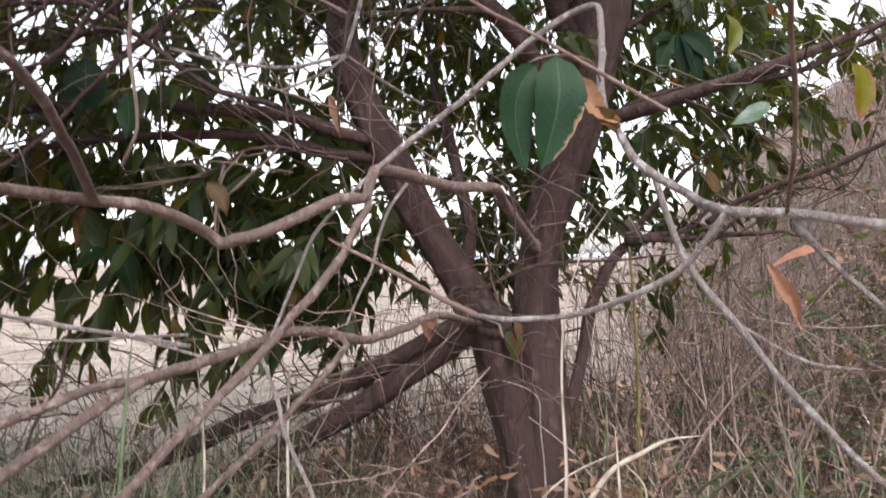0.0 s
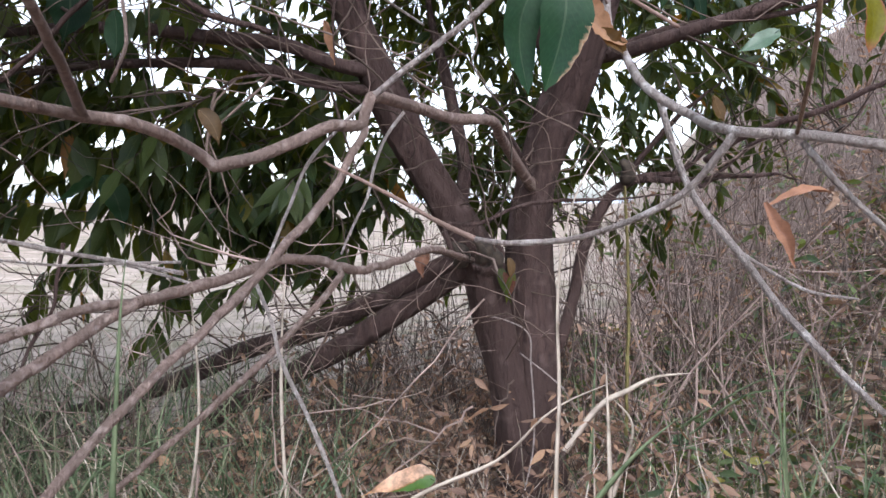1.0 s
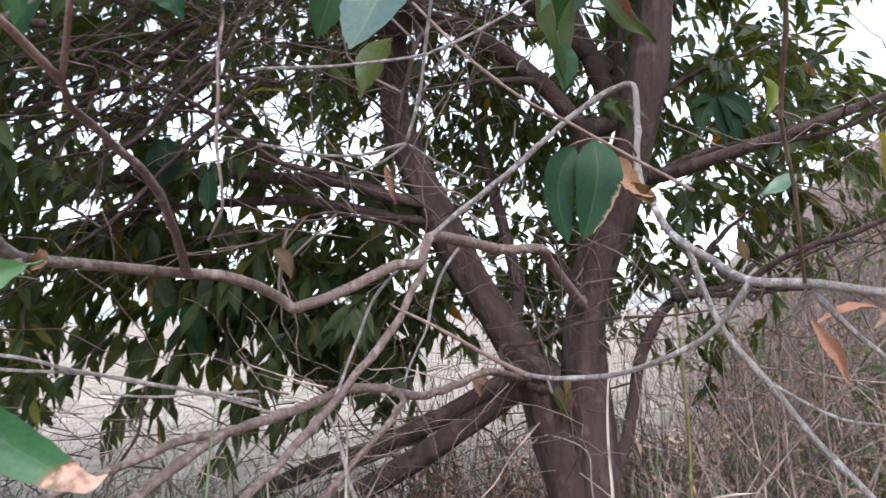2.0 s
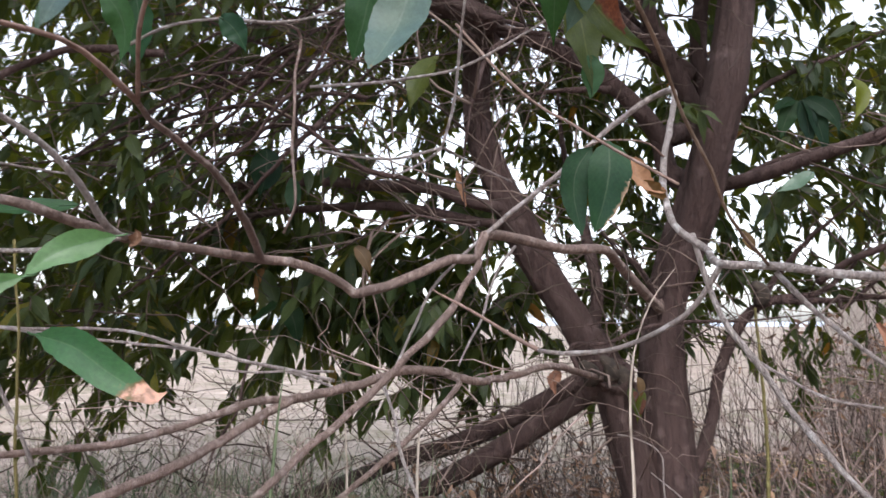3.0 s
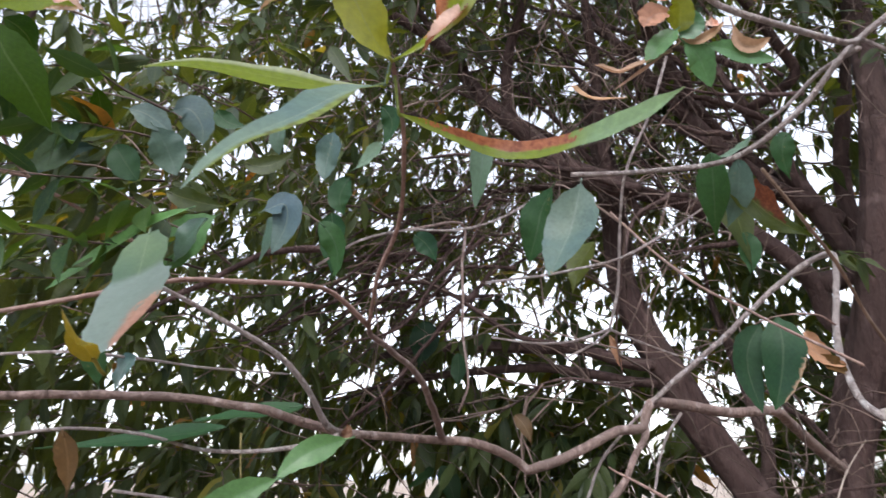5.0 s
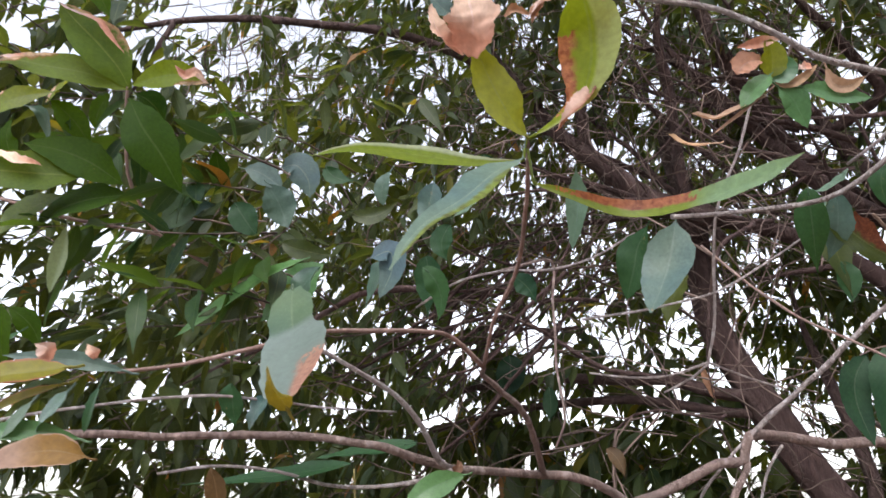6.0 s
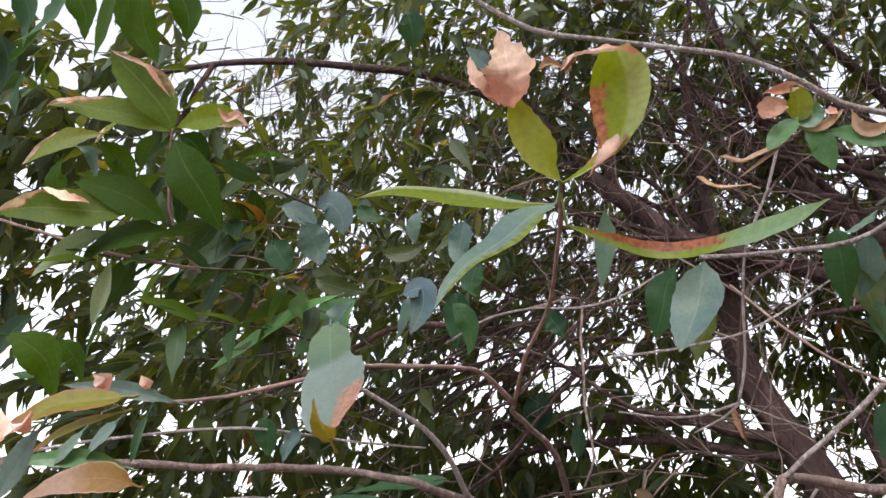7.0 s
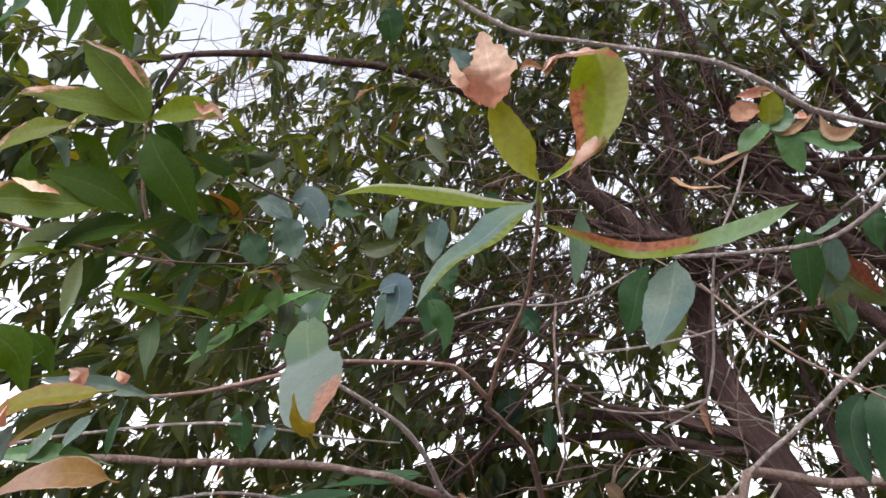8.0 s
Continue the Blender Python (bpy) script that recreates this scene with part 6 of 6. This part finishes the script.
def joined_ribbons(name, ribbons, mat):
    """Grass blades: folded ribbons that taper to a point."""
    verts, faces = [], []
    for path, w in ribbons:
        base, n = len(verts), len(path)
        a = rng.random() * math.tau
        side = Vector((math.cos(a), math.sin(a), 0))
        keel = Vector((-side.y, side.x, 0)) * 0.25
        for i, p in enumerate(path):
            k = w * (1 - (i / (n - 1)) ** 1.6) + 0.0004
            verts += [tuple(p - side * k), tuple(p + keel * k), tuple(p + side * k)]
        for i in range(n - 1):
            for k in (0, 1):
                faces.append((base + 3 * i + k, base + 3 * i + k + 1, base + 3 * i + k + 4, base + 3 * i + k + 3))
    return mesh_of(name, verts, faces, mat)


def weed_leaves(path, count, size, out, droop=0.4):
    for _ in range(count):
        i = int(rng.integers(1, len(path)))
        w = Vector((*rng.normal(0, 1, 2), rng.normal(-droop, 0.5)))
        out.append((Matrix.Translation(path[i]) @ turn_to(w, Vector(rng.normal(0, 1, 3))) @ Matrix.Scale(size * (0.6 + 0.8 * rng.random()), 4), int(rng.integers(6))))


def clear_of_trunk(x, y):
    return math.hypot(x - 0.37, y - 2.85) > 0.22


def build_undergrowth():
    thicket, bush, dead = [], [], []
    for _ in range(560):
        # thinning out towards the open field
        y = 3.7 + 5.3 * rng.random()
        x = 0.55 + 0.15 * y + 4.6 * rng.random() ** 1.1
        if rng.random() > smooth((x - 0.55 - 0.15 * y) / 0.9) + 0.12:
            continue
        h = (0.7 + 1.5 * rng.random() ** 1.4)
        path = stalk_path(x, y, h, rng.normal(0, 0.14 if rng.random() < 0.7 else 0.3, 2), 6, 0.13)
        thicket.append((path, 0.0025 + 0.0065 * rng.random() ** 2, 0.001))
        for k in range(int(rng.integers(1, 5))):
            at = path[int(rng.integers(2, 6))]
            d = Vector((*rng.normal(0, 0.9, 2), 0.7)).normalized()
            bend = Vector(rng.normal(0, 0.05, 3))
            p = [at, at + d * 0.13 + bend, at + d * 0.27 + bend * 2.5]
            thicket.append((p, 0.0016, 0.0008))
            if rng.random() < 0.7:
                weed_leaves(p, 4, 0.1, bush if rng.random() < 0.4 else dead)
    for _ in range(1500):
        # over the crest of the bank
        x, y = rng.uniform(2.4, 8.5), rng.uniform(5.0, 13.0)
        thicket.append((stalk_path(x, y, 0.7 + 1.1 * rng.random(), rng.normal(0, 0.18, 2), 4, 0.12), 0.004 + 0.005 * rng.random(), 0.002))
    for _ in range(46):
        x, y = rng.uniform(1.2, 3.6), rng.uniform(3.4, 6.0)
        at = Vector((x, y, ground_height(x, y)))
        d = Vector((rng.normal(0, 0.5), rng.normal(-0.1, 0.3), 1.0)).normalized()
        bough = [at.copy()]
        for i in range(12):
            d = (d + Vector(rng.normal(0, 0.16, 3)) + Vector((0, 0, -0.06))).normalized()
            at = at + d * 0.17
            bough.append(at.copy())
            if i > 2 and rng.random() < 0.6:
                e = (d + Vector(rng.normal(0, 0.7, 3))).normalized()
                thicket.append(([at, at + e * 0.15, at + e * 0.3 + Vector(rng.normal(0, 0.04, 3))], 0.003, 0.001))
        thicket.append((bough, 0.005 + 0.007 * rng.random(), 0.002))
    for _ in range(2600):
        # low herbs and fallen sticks at the foot of the thicket
        x, y = rng.uniform(0.7, 4.2), rng.uniform(2.5, 6.2)
        path = stalk_path(x, y, 0.08 + 0.4 * rng.random() ** 1.6, rng.normal(0, 0.5, 2), 4, 0.2)
        thicket.append((path, 0.002, 0.001))
        weed_leaves(path, 5, 0.09, bush if rng.random() < 0.55 else dead, 0.1)
        if rng.random() < 0.1:
            a = rng.random() * math.tau
            z = ground_height(x, y) + 0.03 + 0.25 * rng.random()
            d = Vector((math.cos(a), math.sin(a), rng.normal(0.1, 0.3)))
            thicket.append(([Vector((x, y, z)), Vector((x, y, z + 0.02)) + d * 0.18, Vector((x, y, z)) + d * (0.3 + 0.2 * rng.random())], 0.004, 0.0015))
    tagged(new("thicket", joined_stalks("thicket", thicket, DRY)), "dense thicket of dry brown leafless weed stalks on a bank", "thicket", kind="stuff")
    tagged(new("bush_leaves", joined_leaves("bush_leaves", bush, BUSH)), "small dusty green leaves among dry stalks", "bush", kind="stuff")
    brush, straw, grass = [], [], []
    for _ in range(1300):
        x, y = rng.uniform(-3.4, 1.1), rng.uniform(2.2, 4.6)
        if not clear_of_trunk(x, y) or (x < -0.8 and (y > 3.2 or rng.random() < 0.2)) or (-1.5 < x < 0.15 and y < 2.95 and rng.random() < 0.7):
            continue
        tall = 0.3 + 0.6 * rng.random()
        path = stalk_path(x, y, tall, rng.normal(0, 0.35, 2), 5, 0.2)
        brush.append((path, 0.002 + 0.002 * rng.random(), 0.001))
        if x > -1.1 and rng.random() < 0.75:
            weed_leaves(path, 7, 0.06, dead, 0.6)
    for _ in range(520):
        # matted dead weeds at the foot of the trunk
        x, y = rng.uniform(-1.0, 0.15), rng.uniform(2.3, 3.4)
        if clear_of_trunk(x, y):
            path = stalk_path(x, y, 0.15 + 0.45 * rng.random(), rng.normal(0, 0.6, 2), 5, 0.25)
            brush.append((path, 0.0022, 0.001))
            weed_leaves(path, 7, 0.055, dead, 0.5)
    for _ in range(420):
        x, y = rng.uniform(-0.7, 2.2), rng.uniform(3.2, 5.4)
        brush.append((stalk_path(x, y, 0.6 + 1.3 * rng.random() ** 1.5, rng.normal(0, 0.12, 2), 6, 0.12), 0.002 + 0.003 * rng.random(), 0.001))
    tagged(new("brushwood", joined_stalks("brushwood", brush, TWIGGY)), "tangled thin dead twigs standing in dry grass", "brushwood", kind="stuff")
    tagged(new("dead_weeds", joined_leaves("dead_weeds", dead, WEED)), "withered brown weed leaves on their stalks", "weeds", kind="stuff")
    for _ in range(4300):
        x, y = rng.normal(0.0, 2.3), rng.normal(2.9, 1.9)
        if not clear_of_trunk(x, y):
            continue
        if math.hypot(x - 0.2, y + 0.4) < 0.9 or (x < -0.6 and y > 3.5):
            continue
        straw.append((stalk_path(x, y, 0.12 + 0.55 * rng.random() ** 1.5, rng.normal(0, 0.5, 2), 5, 0.2), 0.0018 + 0.0042 * rng.random()))
    tagged(new("dry_grass", joined_ribbons("dry_grass", straw, STRAW)), "tufts of dry straw-coloured grass", "grass", kind="stuff")
    for _ in range(1900):
        x, y = rng.uniform(-3.6, -0.3), rng.uniform(1.6, 3.5)
        if rng.random() < 0.1:
            x = rng.uniform(0.6, 2.2)
        grass.append((stalk_path(x, y, 0.25 + 0.6 * rng.random(), rng.normal(0, 0.4, 2), 6, 0.14), 0.002 + 0.005 * rng.random()))
    tagged(new("green_grass", joined_ribbons("green_grass", grass, GRASS)), "long green grass blades under the tree", "grass", kind="stuff")
    stems = []
    for _ in range(260):
        x, y = rng.uniform(-2.6, -0.5), rng.uniform(1.5, 3.0)
        stems.append((stalk_path(x, y, 0.5 + 0.75 * rng.random() ** 1.3, rng.normal(0, 0.4, 2), 8, 0.16), 0.0012 + 0.0016 * rng.random(), 0.0006))
    tagged(new("wild_stems", joined_stalks("wild_stems", stems, STEMS)), "thin bent green and straw weed stems under the tree", "weeds", kind="stuff")
    tufts = []
    for _ in range(5200):
        # stubble in rows and clumps over the field
        y = 4.6 + 22 * rng.random() ** 1.7
        x = rng.uniform(-1.1, 0.35) * y * 0.95 + rng.normal(0, 0.2)
        if x > 0.5 + 0.12 * y:
            continue
        tufts.append((stalk_path(x, y, 0.06 + 0.2 * rng.random() ** 2, rng.normal(0, 0.5, 2), 3, 0.2), 0.004 + 0.012 * rng.random() ** 2))
    tagged(new("stubble", joined_ribbons("stubble", tufts, STUBBLE)), "short dry stubble on a harvested field", "stubble", kind="stuff")
    litter = []
    for k in range(16500):
        x, y = rng.normal(1.0, 1.8), rng.normal(3.0, 1.7)
        if k > 11000:
            x, y = rng.uniform(0.8, 4.6), rng.uniform(3.0, 7.2)
        if x < -0.9 and y > 3.4:
            continue
        if not clear_of_trunk(x, y):
            continue
        f = (Vector((0, 0, 1)) + Vector(rng.normal(0, 0.45, 3))).normalized()
        a = rng.random() * math.tau
        w = Vector((math.cos(a), math.sin(a), rng.normal(0, 0.25)))
        z = ground_height(x, y) + 0.012 + 0.035 * rng.random()
        litter.append((Matrix.Translation((x, y, z)) @ turn_to(w, f) @ Matrix.Scale(0.06 + 0.09 * rng.random(), 4), int(rng.integers(6))))
    tagged(new("leaf_litter", joined_leaves("leaf_litter", litter, LITTER)), "fallen brown and straw-coloured leaves covering the ground", "leaf litter", kind="stuff")


build_undergrowth()


# ---- single stalks, fallen things and the wire ----
def ribbon(points, width, fold=0.3):
    """A grass blade with a keel that tapers to its tip."""
    path = spline(points, 0.03)
    n = len(path)
    verts, faces = [], []
    for i, p in enumerate(path):
        way = (path[min(i + 1, n - 1)] - path[max(i - 1, 0)]).normalized()
        side = way.cross(OUTWARD).normalized()
        keel = side.cross(way) * fold
        k = 0.5 * width * (1 - (i / (n - 1)) ** 2.2) * (1 + 0.15 * noise.noise((i * 0.4, points[0][0], 3))) + 0.0006
        verts += [tuple(p - side * k), tuple(p - keel * k), tuple(p + side * k), tuple(p - keel * k * 0.6)]
    for i in range(n - 1):
        for k in range(4):
            m = (k + 1) % 4
            faces.append((4 * i + k, 4 * i + m, 4 * i + 4 + m, 4 * i + 4 + k))
    return verts, faces


def grass_blade(points, width, mat, label):
    v, f = ribbon(points, width)
    tagged(new("grass_blade", mesh_of("grass_blade", v, f, mat)), label, "grass blade")


grass_blade([(-0.595, 0.926, 0.044), (-0.556, 0.935, 0.454), (-0.535, 0.932, 0.698), (-0.523, 0.932, 0.846), (-0.518, 0.942, 0.988), (-0.512, 0.951, 1.121), (-0.503, 0.958, 1.22)], 0.018, GRASS, "broad upright green grass blade rising past a bough")
grass_blade([(0.227, 0.975, 0.014), (0.235, 1.024, 0.447), (0.238, 1.059, 0.803), (0.243, 1.069, 0.959), (0.239, 1.08, 1.125), (0.25, 1.089, 1.249), (0.287, 1.117, 1.354), (0.342, 1.143, 1.432)], 0.0105, STRAW, "tall pale dry grass stalk standing before the trunk")
grass_blade([(-0.554, 1.455, -0.01), (-0.349, 1.454, 0.348), (-0.069, 1.457, 0.58), (0.152, 1.469, 0.684), (0.262, 1.479, 0.787), (0.331, 1.484, 0.832), (0.448, 1.51, 0.874)], 0.015, STRAW, "broad bleached straw blade leaning past the trunk")
grass_blade([(0.469, 2.457, 0.347), (0.6, 2.472, 0.522), (0.709, 2.479, 0.584), (0.833, 2.535, 0.624), (1.002, 2.59, 0.63)], 0.026, STRAW, "bent dry straw blade over fallen leaves")
grass_blade([(1.194, 2.169, 0.261), (1.151, 2.132, 0.474), (1.108, 2.096, 0.697), (1.052, 2.104, 0.846)], 0.016, GRASS, "green grass blade among dry stalks")
grass_blade([(1.204, 2.168, 0.242), (1.188, 2.177, 0.378), (1.18, 2.189, 0.572), (1.183, 2.203, 0.767)], 0.015, GRASS, "green grass blade among dry stalks")
grass_blade([(0.97, 2.672, 0.37), (1.075, 2.583, 0.494), (1.192, 2.493, 0.611), (1.278, 2.448, 0.659)], 0.011, GRASS, "green grass blade arching over leaf litter")
grass_blade([(1.017, 2.672, 0.347), (1.211, 2.589, 0.54), (1.345, 2.496, 0.589), (1.408, 2.451, 0.646)], 0.011, GRASS, "green grass blade arching over leaf litter")
grass_blade([(0.576, 2.547, 0.153), (0.593, 2.564, 0.402), (0.601, 2.577, 0.584), (0.61, 2.591, 0.788)], 0.018, GRASS, "green grass blade beside the trunk")
grass_blade([(0.502, 1.751, 0.273), (0.493, 1.767, 0.517), (0.484, 1.784, 0.76), (0.479, 1.79, 0.857)], 0.018, STRAW, "upright dry grass stalk beside the trunk")
grass_blade([(0.634, 2.352, 0.215), (0.695, 2.322, 0.484), (0.6, 2.279, 0.622)], 0.016, STRAW, "dry grass stalk bent at its middle")
grass_blade([(0.287, 1.648, 0.31), (0.441, 1.665, 0.51), (0.548, 1.676, 0.634), (0.672, 1.735, 0.711)], 0.02, GRASS, "green grass blade leaning over leaf litter")
grass_blade([(-0.815, 1.815, 0.219), (-0.747, 1.833, 0.458), (-0.728, 1.849, 0.696), (-0.74, 1.863, 0.9), (-0.767, 1.877, 1.122)], 0.01, STRAW, "thin dry stalk under the boughs")
grass_blade([(-0.463, 1.921, 0.168), (-0.491, 1.938, 0.435), (-0.505, 1.956, 0.703), (-0.502, 1.972, 0.952), (-0.488, 1.987, 1.167)], 0.012, STRAW, "thin dry stalk under the boughs")
grass_blade([(-1.214, 1.902, 0.166), (-1.125, 1.921, 0.416), (-0.947, 1.934, 0.541), (-0.804, 1.94, 0.577)], 0.014, GRASS, "arching green grass blade under the boughs")


def fallen_leaf(at, way, width, tone, label):
    """A single leaf lying on the litter."""
    a = Vector((*at, ground_height(*at) + 0.05))
    flat, faces, uvs = blade(12, width, 0.5, 0.3, at[0] * 9)
    m = Matrix.Translation(a) @ turn_to(Vector(way), Vector((0.1, -0.7, 0.7)))
    size = Vector(way).length
    verts = [tuple(m @ Vector((x * size, v * size, z * size))) for x, v, z in flat]
    tagged(new("fallen_leaf", mesh_of("fallen_leaf", verts, faces, LEAF[tone], uvs)), label, "leaf")


fallen_leaf((0.04, 3.12), (0.17, 0.02, 0.06), 0.55, "rust", "orange-brown fallen leaf beside the trunk")
fallen_leaf((0.95, 3.05), (0.16, 0.05, 0.0), 0.4, "straw", "pale fallen leaf on the litter")
fallen_leaf((1.3, 2.7), (0.12, 0.08, 0.0), 0.45, "bright", "green leaf lying among fallen leaves")


def dry_stalk(x, y, height, lean, thick):
    """One standing dead weed: a bent stem with forked side shoots."""
    base = Vector((x, y, ground_height(x, y)))
    weed = new("dry_stalk")
    weed.location = base
    tagged(weed, "dead brown weed stalk with forked bare shoots", "weed", "dry stalks before the thicket")
    path = stalk_path(x, y, height, lean, 7, 0.11)
    path[0].z -= 0.02
    v, f = tube(path, [thick * (1 - 0.7 * i / 7) for i in range(8)], 6, 0.15, x)
    child("stem", mesh_of("stem", [tuple(q) for q in v], f, DRY), weed)
    for k in range(int(rng.integers(2, 6))):
        at = path[int(rng.integers(2, 7))]
        d = Vector((*rng.normal(0, 0.8, 2), 0.8)).normalized()
        bend = Vector(rng.normal(0, 0.04, 3))
        run = height * (0.12 + 0.15 * rng.random())
        shoot = [at, at + d * run * 0.4 + bend * 0.5, at + d * run * 0.8 + bend, at + d * run + bend * 2]
        v, f = tube(shoot, [thick * 0.5, thick * 0.4, thick * 0.3, thick * 0.15], 5, 0.1, k)
        child("shoot", mesh_of("shoot", [tuple(q) for q in v], f, DRY), weed)


for _ in range(64):
    sx = rng.uniform(0.75, 2.7)
    dry_stalk(sx, rng.uniform(2.5, 4.2), rng.uniform(0.6, 1.7), rng.normal(0, 0.14, 2), rng.uniform(0.003, 0.008))


def seedling(x, y):
    """A low herb: a stem and a rosette of broad leaves."""
    herb = new("seedling")
    herb.location = (x, y, ground_height(x, y))
    tagged(herb, "low broad-leaved green seedling in leaf litter", "seedling")
    stem = spline([(0, 0, -0.02), (0.01, 0, 0.06), (0.0, 0.01, 0.13)], 0.02)
    v, f = tube(stem, [0.004] * len(stem), 6, 0.1, x)
    o = new("stem", mesh_of("stem", [tuple(q) for q in v], f, GRASS))
    o.parent = herb
    for k in range(9):
        a = k * 2.4
        w = Vector((math.cos(a), math.sin(a), 0.45 - 0.1 * (k % 3)))
        bv, bf, bu = blade(10, 0.55, 0.25, 0.15, k * 1.3, 0.25)
        size = 0.11 + 0.03 * (k % 3)
        m = Matrix.Translation((0, 0, 0.07 + 0.007 * k)) @ turn_to(w, Vector((0, 0, 1)))
        o = new("leaf", mesh_of("leaf", [tuple(m @ Vector((p[0] * size, p[1] * size, p[2] * size))) for p in bv], bf, LEAF["bright"], bu))
        o.parent = herb


seedling(1.18, 3.35)


def barbed_wire(points):
    """One strand of twisted wire with barbs, caught on the trunk."""
    wire = new("barbed_wire")
    wire.location = points[-1]
    tagged(wire, "rusty strand of barbed wire fastened to the tree", "fence wire")
    path = spline(points, 0.04)
    for turn in (0, math.pi):
        lay = [p + Vector((0, math.cos(i * 1.3 + turn), math.sin(i * 1.3 + turn))) * 0.0022 for i, p in enumerate(path)]
        v, f = tube(lay, [0.0018] * len(lay), 5, 0.05, 2.0)
        child("strand", mesh_of("strand", [tuple(q) for q in v], f, WIRE), wire)
    for i in range(3, len(path) - 2, 4):
        verts, faces = [], []
        for k in range(4):
            d = Vector(noise.noise_vector((i, k, 5))).normalized()
            v, f = tube([path[i] - d * 0.004, path[i] + d * 0.01, path[i] + d * 0.024], [0.002, 0.0016, 0.0006], 5, 0.0, 1)
            faces += [tuple(len(verts) + j for j in q) for q in f]
            verts += v
        child("barb", mesh_of("barb", [tuple(q) for q in verts], faces, WIRE), wire)


barbed_wire([(-3.85, 3.571, 0.621), (-2.388, 3.412, 0.704), (-1.26, 3.245, 0.776), (-0.808, 3.158, 0.808), (-0.408, 3.07, 0.848), (0.149, 2.868, 0.91)])


def dead_stub(at):
    v, f = tube(spline([at, (at[0] + 0.005, at[1] - 0.03, at[2] + 0.05), (at[0] - 0.03, at[1] - 0.05, at[2] + 0.085)], 0.012), [0.034, 0.036, 0.038, 0.036, 0.033, 0.030, 0.026, 0.02, 0.018, 0.015, 0.012][: len(spline([at, (at[0] + 0.005, at[1] - 0.03, at[2] + 0.05), (at[0] - 0.03, at[1] - 0.05, at[2] + 0.085)], 0.012))], 10, 0.35, 3.3)
    child("stub", mesh_of("stub", [tuple(q) for q in v], f, FIBRE), tree, "blackened broken branch stub")


dead_stub((0.80, 2.96, 1.41))
dead_stub((0.148, 2.57, 1.087))
dead_stub((0.2, 2.74, 1.04))
dead_stub((0.06, 2.66, 1.06))


def knot_hole(at, wide, high):
    """A dark hollow with a swollen lip where a limb broke off."""
    face = Vector((-0.15, -0.95, 0.25)).normalized()
    right = Vector((0, 0, 1)).cross(face).normalized()
    up = face.cross(right)
    for name, rings, mat, label in (("hollow", ((0.02, -0.03), (0.55, -0.024), (0.86, 0.004)), FIBRE, "dark hollow in the fork"),
                                    ("lip", ((0.84, 0.0), (0.98, 0.016), (1.18, 0.012), (1.45, -0.03)), BARK["bark"], "")):
        verts, faces = [], []
        for k, (reach, out) in enumerate(rings):
            for j in range(24):
                a = math.tau * j / 24
                wob = 1 + 0.16 * noise.noise((math.cos(a) * 1.6, math.sin(a) * 1.6, 3)) + 0.06 * noise.noise((j * 0.9, k, 8))
                verts.append(tuple(Vector(at) + right * math.cos(a) * wide * reach * wob + up * math.sin(a) * high * reach * wob + face * out))
        for k in range(len(rings) - 1):
            for j in range(24):
                m = (j + 1) % 24
                faces.append((k * 24 + j, k * 24 + m, k * 24 + 24 + m, k * 24 + 24 + j))
        child(name, mesh_of(name, verts, faces, mat), tree, label)


knot_hole((0.155, 2.712, 1.09), 0.062, 0.055)
